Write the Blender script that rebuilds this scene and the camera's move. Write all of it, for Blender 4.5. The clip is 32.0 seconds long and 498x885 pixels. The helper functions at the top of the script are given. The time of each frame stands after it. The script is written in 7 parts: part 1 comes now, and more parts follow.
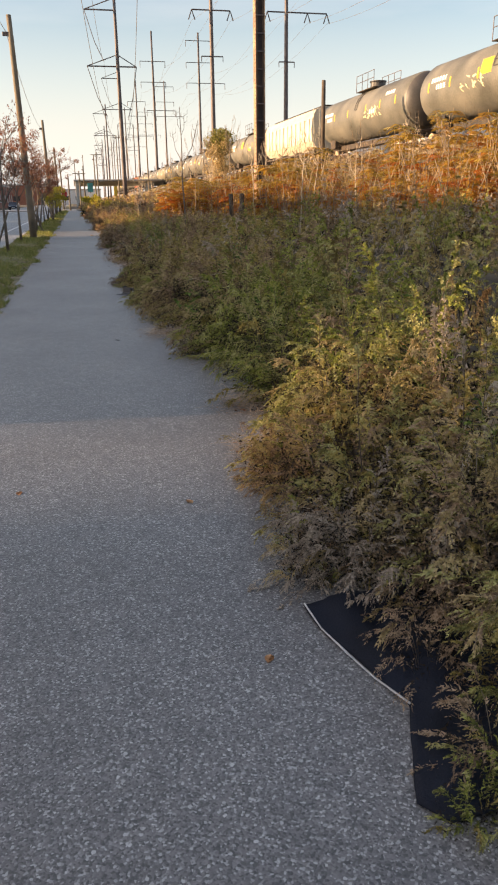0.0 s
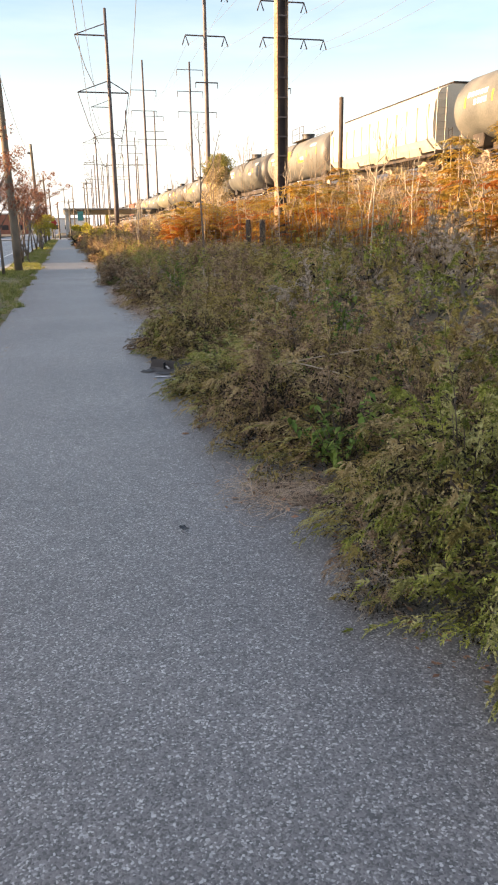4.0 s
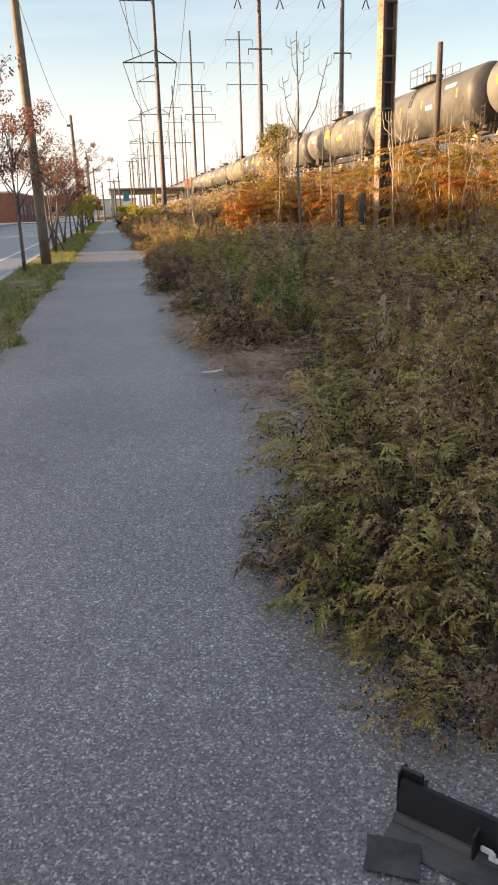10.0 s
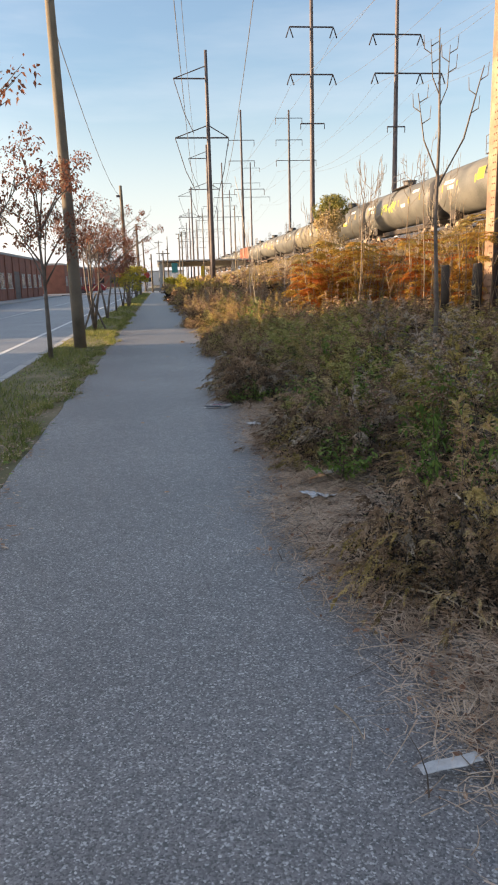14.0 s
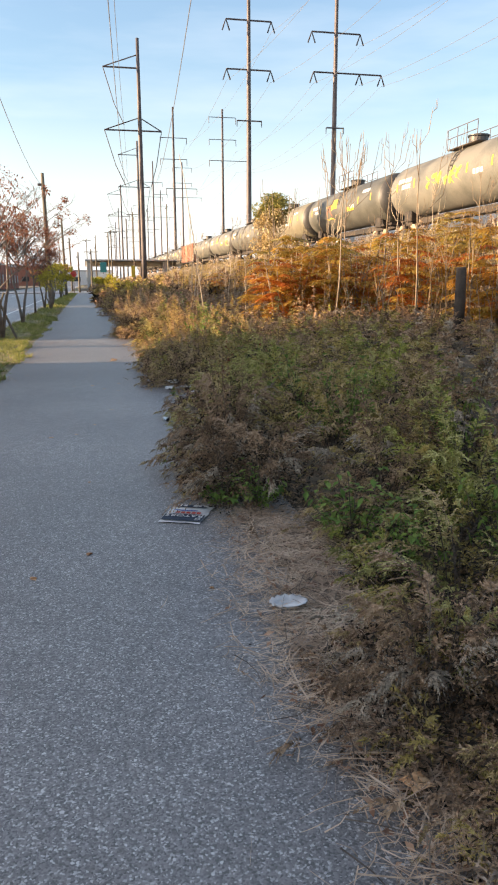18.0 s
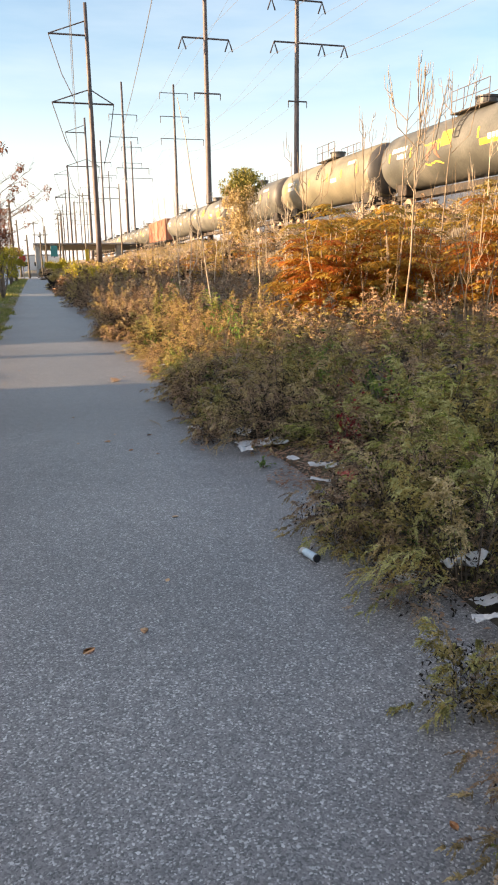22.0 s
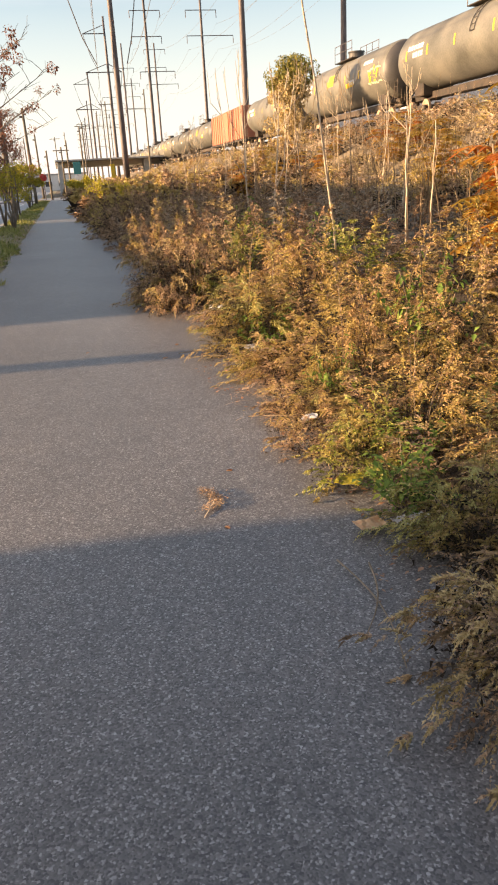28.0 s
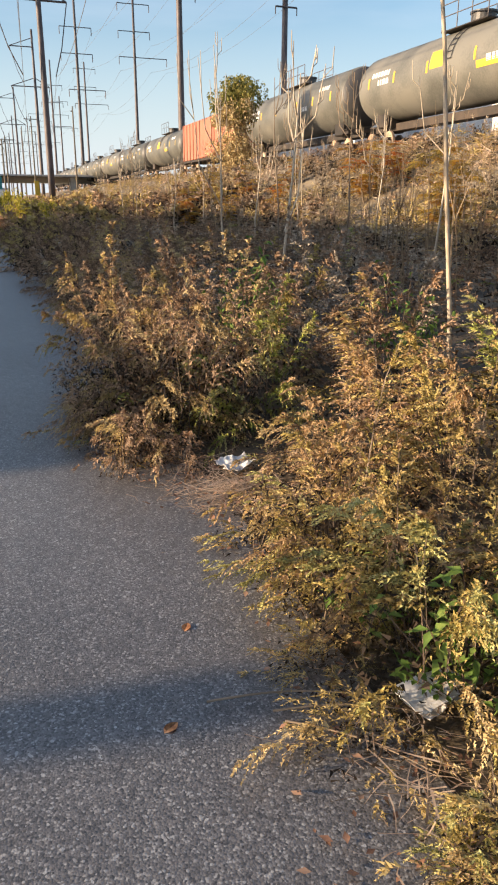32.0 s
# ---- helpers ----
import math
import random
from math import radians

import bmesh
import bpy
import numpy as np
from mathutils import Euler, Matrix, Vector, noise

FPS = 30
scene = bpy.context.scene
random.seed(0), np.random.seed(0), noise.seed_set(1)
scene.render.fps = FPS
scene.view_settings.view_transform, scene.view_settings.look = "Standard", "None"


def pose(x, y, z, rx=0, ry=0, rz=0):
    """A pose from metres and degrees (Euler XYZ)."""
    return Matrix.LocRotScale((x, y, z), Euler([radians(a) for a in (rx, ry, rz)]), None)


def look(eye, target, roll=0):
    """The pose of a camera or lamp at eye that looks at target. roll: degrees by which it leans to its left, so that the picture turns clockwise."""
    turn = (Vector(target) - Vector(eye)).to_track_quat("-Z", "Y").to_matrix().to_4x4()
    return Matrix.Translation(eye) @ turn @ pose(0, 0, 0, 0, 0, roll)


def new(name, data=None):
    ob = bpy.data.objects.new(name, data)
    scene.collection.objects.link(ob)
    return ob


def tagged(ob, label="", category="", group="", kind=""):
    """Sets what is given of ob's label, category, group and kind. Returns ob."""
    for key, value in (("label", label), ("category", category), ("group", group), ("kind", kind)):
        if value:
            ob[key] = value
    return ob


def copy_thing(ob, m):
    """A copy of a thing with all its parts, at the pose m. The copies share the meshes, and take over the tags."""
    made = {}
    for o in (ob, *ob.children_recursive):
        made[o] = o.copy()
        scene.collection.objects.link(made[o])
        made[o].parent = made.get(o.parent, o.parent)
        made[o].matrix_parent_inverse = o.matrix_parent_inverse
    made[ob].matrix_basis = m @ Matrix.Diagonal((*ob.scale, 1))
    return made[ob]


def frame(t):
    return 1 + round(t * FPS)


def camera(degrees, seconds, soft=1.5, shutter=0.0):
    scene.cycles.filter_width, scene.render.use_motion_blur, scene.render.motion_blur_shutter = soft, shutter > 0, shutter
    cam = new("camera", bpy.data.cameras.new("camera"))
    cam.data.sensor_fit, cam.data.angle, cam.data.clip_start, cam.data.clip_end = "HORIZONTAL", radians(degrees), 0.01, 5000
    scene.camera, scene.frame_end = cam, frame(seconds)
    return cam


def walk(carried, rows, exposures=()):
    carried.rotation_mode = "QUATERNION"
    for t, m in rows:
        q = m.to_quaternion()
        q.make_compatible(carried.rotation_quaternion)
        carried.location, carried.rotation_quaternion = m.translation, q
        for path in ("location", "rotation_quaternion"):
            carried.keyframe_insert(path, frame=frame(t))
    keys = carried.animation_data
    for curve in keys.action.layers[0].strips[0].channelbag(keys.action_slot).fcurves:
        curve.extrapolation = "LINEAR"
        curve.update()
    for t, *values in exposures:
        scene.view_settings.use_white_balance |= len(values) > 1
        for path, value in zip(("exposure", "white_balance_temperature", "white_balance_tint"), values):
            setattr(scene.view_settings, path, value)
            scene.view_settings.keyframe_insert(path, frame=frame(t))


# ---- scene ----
cam = camera(37.48, 32.0, 2.0)
# seconds, eye (x, y, z), yaw to the left from +y, pitch up, roll
ROWS = [
    (0.0, -0.138, -4.617, 1.516, -12.36, -18.41, -0.65),
    (0.5, -0.104, -3.967, 1.547, -15.95, -19.87, 2.41),
    (1.0, -0.134, -3.340, 1.552, -8.41, -20.08, 0.01),
    (1.5, -0.136, -2.712, 1.533, -8.94, -19.43, -0.25),
    (2.0, -0.213, -2.102, 1.522, -8.31, -19.28, -0.40),
    (2.5, -0.282, -1.504, 1.502, -9.80, -18.56, -1.86),
    (4.5, -0.256, 0.867, 1.458, -13.87, -16.19, -0.55),
    (5.0, -0.243, 1.416, 1.468, -13.21, -17.61, -1.58),
    (5.5, -0.292, 1.923, 1.481, -10.16, -17.66, -0.16),
    (6.0, -0.341, 2.416, 1.514, -11.14, -17.51, 0.01),
    (6.5, -0.369, 2.916, 1.521, -11.55, -17.53, -0.80),
    (7.0, -0.422, 3.445, 1.507, -12.51, -18.39, -0.60),
    (7.5, -0.356, 3.982, 1.487, -12.99, -18.44, -0.23),
    (8.0, -0.334, 4.534, 1.487, -9.58, -18.31, -1.37),
    (8.5, -0.296, 5.073, 1.474, -12.04, -18.44, -0.86),
    (9.0, -0.204, 5.616, 1.455, -14.32, -18.70, -0.16),
    (9.5, -0.146, 6.217, 1.454, -10.29, -18.75, -2.31),
    (10.0, -0.067, 6.760, 1.459, -9.60, -17.82, -1.59),
    (10.5, -0.114, 7.291, 1.461, -9.63, -17.34, -1.91),
    (11.0, -0.134, 7.842, 1.488, -9.96, -16.31, -1.71),
    (11.5, -0.215, 8.400, 1.501, -9.74, -13.26, -2.21),
    (12.0, -0.231, 8.974, 1.519, -9.41, -13.22, -2.09),
    (12.5, -0.146, 9.561, 1.523, -9.38, -13.84, -1.13),
    (13.0, -0.112, 10.182, 1.517, -7.05, -13.31, -4.85),
    (13.5, -0.056, 10.782, 1.530, -6.76, -12.50, -2.10),
    (14.0, -0.094, 11.384, 1.512, -6.42, -12.55, -1.53),
    (14.5, -0.124, 11.967, 1.487, -7.17, -12.49, -1.33),
    (16.5, -0.027, 14.149, 1.503, -10.17, -12.49, -0.26),
    (17.0, 0.001, 14.674, 1.491, -11.05, -12.61, -0.13),
    (17.5, -0.041, 15.193, 1.462, -12.15, -12.53, -0.19),
    (18.0, -0.016, 15.721, 1.483, -12.05, -12.41, -0.14),
    (18.5, 0.009, 16.240, 1.535, -10.79, -12.29, 0.88),
    (19.0, -0.019, 16.818, 1.571, -10.80, -13.10, 1.63),
    (19.5, -0.024, 17.399, 1.572, -10.89, -13.52, 1.43),
    (20.0, -0.164, 17.990, 1.534, -12.40, -14.08, 1.64),
    (20.5, -0.245, 18.584, 1.516, -14.49, -13.76, 1.45),
    (21.0, -0.374, 19.111, 1.518, -14.99, -13.79, 0.61),
    (21.5, -0.502, 19.664, 1.499, -15.81, -13.74, 0.60),
    (22.0, -0.529, 20.201, 1.503, -15.69, -13.71, -0.75),
    (22.5, -0.539, 20.798, 1.515, -15.78, -14.36, -0.85),
    (23.0, -0.465, 21.372, 1.494, -16.00, -14.63, -1.07),
    (23.5, -0.433, 21.929, 1.462, -16.23, -14.87, -1.27),
    (24.0, -0.322, 22.502, 1.452, -18.17, -15.29, -1.24),
    (24.5, -0.214, 23.010, 1.466, -17.81, -15.55, -1.19),
    (25.0, -0.071, 23.533, 1.476, -18.17, -17.65, -4.06),
    (25.5, 0.005, 24.114, 1.476, -15.68, -18.04, -2.30),
    (26.0, 0.014, 24.689, 1.472, -13.71, -18.43, -3.21),
    (26.5, 0.069, 25.243, 1.462, -10.35, -19.01, -4.40),
    (28.5, -0.158, 27.403, 1.452, -13.37, -19.99, -2.63),
    (29.0, -0.124, 27.938, 1.449, -14.17, -19.82, -1.92),
    (29.5, -0.058, 28.494, 1.453, -17.72, -19.98, -1.15),
    (30.0, 0.046, 29.032, 1.448, -19.36, -20.10, -0.13),
    (30.5, 0.078, 29.600, 1.441, -19.00, -20.37, -0.14),
    (31.0, 0.136, 30.183, 1.427, -19.44, -19.90, 0.41),
    (31.5, 0.144, 30.761, 1.430, -17.62, -18.89, 0.20),
    (32.0, 0.196, 31.367, 1.481, -19.18, -18.14, 0.28),
]


def aim(x, y, z, yaw, pitch, roll):
    a, b = radians(yaw), radians(pitch)
    return look((x, y, z), (x - math.sin(a) * math.cos(b), y + math.cos(a) * math.cos(b), z + math.sin(b)), roll)


walk(cam, [(t, aim(*p)) for t, *p in ROWS], ((0.0, 1.11, 8400, 24), (1.0, 1.21, 8200, 24), (2.0, 1.41, 7900, 23), (4.0, 1.63, 8200, 23), (5.0, 1.9, 8300, 23), (6.0, 1.33, 8300, 23), (7.0, 1.85, 8500, 24), (8.0, 1.43, 8100, 23), (9.0, 1.98, 8200, 23), (10.0, 1.3, 8300, 23), (12.0, 1.26, 7900, 20), (13.0, 1.24, 7500, 19), (14.0, 1.14, 7500, 20), (17.0, 1.36, 7400, 19), (18.0, 1.42, 7500, 19), (19.0, 1.4, 7800, 20), (21.0, 1.44, 7750, 20), (22.0, 1.5, 7900, 20), (23.0, 1.45, 7900, 21), (24.0, 1.5, 8300, 23), (25.0, 1.43, 8500, 23), (26.0, 1.28, 8700, 24), (29.0, 1.28, 8400, 23), (30.0, 1.25, 6950, 19), (31.0, 1.2, 6750, 19), (32.0, 0.9, 6700, 16)))

# ---- world, sun, exposure ----
SUN_EL, SUN_AZ = 10.0, 275.0      # degrees; azimuth is where the sun stands, clockwise from +y


def sun_way():
    e, a = radians(SUN_EL), radians(SUN_AZ)
    return Vector((math.sin(a) * math.cos(e), math.cos(a) * math.cos(e), math.sin(e)))


def make_world():
    w = bpy.data.worlds.new("sky")
    scene.world = w
    w.use_nodes = True
    nt = w.node_tree
    nt.nodes.clear()
    out = nt.nodes.new("ShaderNodeOutputWorld")
    bg = nt.nodes.new("ShaderNodeBackground")
    sky = nt.nodes.new("ShaderNodeTexSky")
    sky.sky_type = "NISHITA"
    sky.sun_disc = False
    sky.sun_elevation = radians(SUN_EL)
    sky.sun_rotation = radians(SUN_AZ)
    sky.air_density, sky.dust_density, sky.ozone_density = 1.3, 0.6, 4.0
    bg.inputs["Strength"].default_value = 0.15
    # thin streaky cloud over the blue, from the direction of the sky alone
    tc = nt.nodes.new("ShaderNodeTexCoord")
    mp = nt.nodes.new("ShaderNodeMapping")
    mp.inputs["Scale"].default_value = (1.2, 2.2, 7.0)
    mp.inputs["Rotation"].default_value = (0.0, 0.25, 0.5)
    nz = nt.nodes.new("ShaderNodeTexNoise")
    nz.inputs["Scale"].default_value = 1.6
    nz.inputs["Detail"].default_value = 6.0
    nz.inputs["Roughness"].default_value = 0.55
    rp = nt.nodes.new("ShaderNodeValToRGB")
    rp.color_ramp.elements[0].position, rp.color_ramp.elements[1].position = 0.46, 0.82
    rp.color_ramp.elements[0].color = (0.06, 0.06, 0.06, 1)
    rp.color_ramp.elements[1].color = (0.4, 0.4, 0.4, 1)
    sep = nt.nodes.new("ShaderNodeSeparateXYZ")
    low = nt.nodes.new("ShaderNodeMapRange")
    low.inputs["From Min"].default_value, low.inputs["From Max"].default_value = 0.02, 0.24
    low.inputs["To Min"].default_value, low.inputs["To Max"].default_value = 0.85, 0.0
    mx = nt.nodes.new("ShaderNodeMath")
    mx.operation = "MAXIMUM"
    mix = nt.nodes.new("ShaderNodeMix")
    mix.data_type = "RGBA"
    mix.blend_type = "LIGHTEN"
    # thin cloud and haze are brighter and warmer towards the low sun
    dot = nt.nodes.new("ShaderNodeVectorMath")
    dot.operation = "DOT_PRODUCT"
    dot.inputs[1].default_value = sun_way()
    glow = nt.nodes.new("ShaderNodeMapRange")
    glow.interpolation_type = "SMOOTHSTEP"
    glow.inputs["From Min"].default_value, glow.inputs["From Max"].default_value = 0.15, 1.0
    haze = nt.nodes.new("ShaderNodeMix")
    haze.data_type = "RGBA"
    haze.inputs["A"].default_value = (3.0, 3.5, 3.9, 1)
    haze.inputs["B"].default_value = (20.0, 18.0, 15.0, 1)
    nt.links.new(tc.outputs["Generated"], dot.inputs[0])
    nt.links.new(dot.outputs["Value"], glow.inputs["Value"])
    nt.links.new(glow.outputs["Result"], haze.inputs["Factor"])
    nt.links.new(haze.outputs["Result"], mix.inputs["B"])
    link = nt.links.new
    link(tc.outputs["Generated"], mp.inputs["Vector"])
    link(mp.outputs["Vector"], nz.inputs["Vector"])
    link(nz.outputs["Fac"], rp.inputs["Fac"])
    link(tc.outputs["Generated"], sep.inputs["Vector"])
    link(sep.outputs["Z"], low.inputs["Value"])
    link(rp.outputs["Color"], mx.inputs[0])
    link(low.outputs["Result"], mx.inputs[1])
    link(mx.outputs["Value"], mix.inputs["Factor"])
    link(sky.outputs["Color"], mix.inputs["A"])
    link(mix.outputs["Result"], bg.inputs["Color"])
    link(bg.outputs["Background"], out.inputs["Surface"])


make_world()
sun_data = bpy.data.lights.new("sun", "SUN")
sun_data.energy, sun_data.angle, sun_data.color = 5.5, radians(0.5), (1.0, 0.79, 0.53)
sun = new("sun", sun_data)
sun.matrix_world = look((0, 0, 50), Vector((0, 0, 50)) - sun_way())

# ---- materials ----


def nodes_of(mat):
    mat.use_nodes = True
    nt = mat.node_tree
    return nt, nt.nodes["Principled BSDF"], nt.links.new


def mottled(name, colours, scale=4.0, fine=60.0, rough=0.8, metal=0.0, bump=0.3, spread=0.12, leafy=0.0, by="object", reach=0.2):
    """A surface whose colour wanders between a few tones, with fine grain and relief."""
    mat = bpy.data.materials.new(name)
    nt, bsdf, link = nodes_of(mat)
    tc = nt.nodes.new("ShaderNodeTexCoord")
    big = nt.nodes.new("ShaderNodeTexNoise")
    big.inputs["Scale"].default_value, big.inputs["Detail"].default_value = scale, 4
    small = nt.nodes.new("ShaderNodeTexNoise")
    small.inputs["Scale"].default_value, small.inputs["Detail"].default_value = fine, 3
    ramp = nt.nodes.new("ShaderNodeValToRGB")
    els = ramp.color_ramp.elements
    n = len(colours)
    for i, c in enumerate(colours):
        p = 0.5 - reach + 2 * reach * i / max(1, n - 1)
        e = els[i] if i < 2 else els.new(p)
        e.position, e.color = p, (*c, 1)
    add = nt.nodes.new("ShaderNodeMath")
    add.operation = "ADD"
    if by == "island":
        geo = nt.nodes.new("ShaderNodeNewGeometry")
        rnd = geo.outputs["Random Per Island"]
    else:
        info = nt.nodes.new("ShaderNodeObjectInfo")
        rnd = info.outputs["Random"]
    rr = nt.nodes.new("ShaderNodeMapRange")
    rr.inputs["To Min"].default_value, rr.inputs["To Max"].default_value = -spread, spread
    link(rnd, rr.inputs["Value"])
    mixn = nt.nodes.new("ShaderNodeMath")
    mixn.operation = "MULTIPLY_ADD"
    mixn.inputs[1].default_value, mixn.inputs[2].default_value = 0.35, -0.175
    link(small.outputs["Fac"], mixn.inputs[0])
    add2 = nt.nodes.new("ShaderNodeMath")
    add2.operation = "ADD"
    link(tc.outputs["Object"], big.inputs["Vector"])
    link(tc.outputs["Object"], small.inputs["Vector"])
    link(big.outputs["Fac"], add.inputs[0])
    link(rr.outputs["Result"], add.inputs[1])
    link(add.outputs["Value"], add2.inputs[0])
    link(mixn.outputs["Value"], add2.inputs[1])
    link(add2.outputs["Value"], ramp.inputs["Fac"])
    link(ramp.outputs["Color"], bsdf.inputs["Base Color"])
    bsdf.inputs["Roughness"].default_value = rough
    bsdf.inputs["Metallic"].default_value = metal
    if bump:
        bp = nt.nodes.new("ShaderNodeBump")
        bp.inputs["Strength"].default_value, bp.inputs["Distance"].default_value = bump, 0.01
        link(small.outputs["Fac"], bp.inputs["Height"])
        link(bp.outputs["Normal"], bsdf.inputs["Normal"])
    if leafy:
        tr = nt.nodes.new("ShaderNodeBsdfTranslucent")
        mixs = nt.nodes.new("ShaderNodeMixShader")
        mixs.inputs["Fac"].default_value = leafy
        link(ramp.outputs["Color"], tr.inputs["Color"])
        link(bsdf.outputs["BSDF"], mixs.inputs[1])
        link(tr.outputs["BSDF"], mixs.inputs[2])
        link(mixs.outputs["Shader"], nt.nodes["Material Output"].inputs["Surface"])
        bsdf.inputs["Specular IOR Level"].default_value = 0.2
    return mat


def plain(name, colour, rough=0.6, metal=0.0):
    return mottled(name, [tuple(0.8 * v for v in colour), colour], 3.0, 40.0, rough, metal, 0.1, 0.05)


def asphalt_material(name, base, chips, dark_from=None):
    """Worn asphalt: pale stone chips set in grey binder, with broad stains."""
    mat = bpy.data.materials.new(name)
    nt, bsdf, link = nodes_of(mat)
    tc = nt.nodes.new("ShaderNodeTexCoord")
    vor = nt.nodes.new("ShaderNodeTexVoronoi")
    vor.inputs["Scale"].default_value = 155.0
    vor.inputs["Randomness"].default_value = 1.0
    sepc = nt.nodes.new("ShaderNodeSeparateColor")
    ramp = nt.nodes.new("ShaderNodeValToRGB")
    e = ramp.color_ramp.elements
    e[0].position, e[0].color = 0.0, (*[v * 0.34 for v in base], 1)
    e[1].position, e[1].color = 1.0, (*chips, 1)
    for p, c in ((0.45, [0.82 * v for v in base]), (0.84, [1.15 * v for v in base])):
        x = e.new(p)
        x.color = (*c, 1)
    big = nt.nodes.new("ShaderNodeTexNoise")
    big.inputs["Scale"].default_value, big.inputs["Detail"].default_value = 0.7, 5
    mid = nt.nodes.new("ShaderNodeTexNoise")
    mid.inputs["Scale"].default_value, mid.inputs["Detail"].default_value = 9.0, 4
    shade = nt.nodes.new("ShaderNodeMapRange")
    shade.inputs["From Min"].default_value, shade.inputs["From Max"].default_value = 0.3, 0.7
    shade.inputs["To Min"].default_value, shade.inputs["To Max"].default_value = 0.82, 1.15
    shade2 = nt.nodes.new("ShaderNodeMapRange")
    shade2.inputs["From Min"].default_value, shade2.inputs["From Max"].default_value = 0.3, 0.7
    shade2.inputs["To Min"].default_value, shade2.inputs["To Max"].default_value = 0.9, 1.1
    mul = nt.nodes.new("ShaderNodeVectorMath")
    mul.operation = "SCALE"
    mul2 = nt.nodes.new("ShaderNodeVectorMath")
    mul2.operation = "SCALE"
    for n in (vor, big, mid):
        link(tc.outputs["Object"], n.inputs["Vector"])
    link(vor.outputs["Color"], sepc.inputs["Color"])
    link(sepc.outputs["Red"], ramp.inputs["Fac"])
    link(big.outputs["Fac"], shade.inputs["Value"])
    link(mid.outputs["Fac"], shade2.inputs["Value"])
    # a few larger, paler stones
    stones = nt.nodes.new("ShaderNodeTexVoronoi")
    stones.inputs["Scale"].default_value = 115.0
    sepd = nt.nodes.new("ShaderNodeSeparateColor")
    rare = nt.nodes.new("ShaderNodeMapRange")
    rare.inputs["From Min"].default_value, rare.inputs["From Max"].default_value = 0.975, 0.995
    pick = nt.nodes.new("ShaderNodeMix")
    pick.data_type = "RGBA"
    pick.inputs["B"].default_value = (*[1.1 * v for v in chips], 1)
    link(tc.outputs["Object"], stones.inputs["Vector"])
    link(stones.outputs["Color"], sepd.inputs["Color"])
    link(sepd.outputs["Green"], rare.inputs["Value"])
    link(rare.outputs["Result"], pick.inputs["Factor"])
    link(ramp.outputs["Color"], pick.inputs["A"])
    link(pick.outputs["Result"], mul.inputs[0])
    link(shade.outputs["Result"], mul.inputs["Scale"])
    link(mul.outputs["Vector"], mul2.inputs[0])
    link(shade2.outputs["Result"], mul2.inputs["Scale"])
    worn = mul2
    if dark_from:
        # asphalt grows darker over three metres past this y
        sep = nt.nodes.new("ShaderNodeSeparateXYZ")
        darken = nt.nodes.new("ShaderNodeMapRange")
        darken.inputs["From Min"].default_value, darken.inputs["From Max"].default_value = dark_from, dark_from + 3.0
        darken.inputs["To Min"].default_value, darken.inputs["To Max"].default_value = 1.0, 0.71
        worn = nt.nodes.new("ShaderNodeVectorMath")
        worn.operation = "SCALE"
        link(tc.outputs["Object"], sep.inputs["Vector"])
        link(sep.outputs["Y"], darken.inputs["Value"])
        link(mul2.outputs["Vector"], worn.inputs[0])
        link(darken.outputs["Result"], worn.inputs["Scale"])
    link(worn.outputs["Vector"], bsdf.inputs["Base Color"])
    bp = nt.nodes.new("ShaderNodeBump")
    bp.inputs["Strength"].default_value, bp.inputs["Distance"].default_value = 0.3, 0.003
    link(vor.outputs["Distance"], bp.inputs["Height"])
    bp.invert = True
    link(bp.outputs["Normal"], bsdf.inputs["Normal"])
    bsdf.inputs["Roughness"].default_value = 0.5
    bsdf.inputs["Specular IOR Level"].default_value = 0.9
    return mat


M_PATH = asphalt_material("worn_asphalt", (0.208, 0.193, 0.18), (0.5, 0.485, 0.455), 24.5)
M_ROAD = asphalt_material("road_asphalt", (0.2, 0.205, 0.215), (0.38, 0.38, 0.38))
M_SOIL = mottled("soil_and_litter", [(0.035, 0.027, 0.018), (0.085, 0.065, 0.04), (0.16, 0.125, 0.08)], 1.5, 40, 0.95, 0, 0.8)
M_TURF = mottled("short_turf", [(0.1, 0.09, 0.04), (0.17, 0.15, 0.07), (0.28, 0.22, 0.13)], 1.3, 60, 0.95, 0, 0.8)
M_BANK = mottled("dry_bank", [(0.08, 0.065, 0.045), (0.18, 0.14, 0.09), (0.28, 0.22, 0.14)], 0.6, 25, 0.95, 0, 0.8)
M_KERB = mottled("kerb_concrete", [(0.35, 0.34, 0.32), (0.5, 0.49, 0.46)], 2, 60, 0.9)
M_LINE = mottled("road_paint", [(0.55, 0.55, 0.53), (0.75, 0.75, 0.72)], 3, 80, 0.8)
M_BALLAST = mottled("ballast", [(0.14, 0.13, 0.12), (0.3, 0.29, 0.27)], 3, 30, 0.95, 0, 1.0)
M_BRICK = mottled("red_brick", [(0.22, 0.09, 0.06), (0.32, 0.13, 0.09)], 1.0, 30, 0.9)
M_WOOD = mottled("weathered_pole", [(0.11, 0.09, 0.065), (0.2, 0.165, 0.12)], 2.0, 30, 0.9)
M_TARRED = mottled("tarred_post_wood", [(0.035, 0.027, 0.022), (0.1, 0.075, 0.055)], 3.0, 40, 0.9)
M_STEEL = mottled("galvanised_dark", [(0.075, 0.062, 0.062), (0.14, 0.115, 0.11)], 1.0, 20, 0.6, 0.3)
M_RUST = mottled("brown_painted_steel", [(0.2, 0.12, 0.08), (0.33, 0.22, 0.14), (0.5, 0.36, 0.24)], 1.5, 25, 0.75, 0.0)
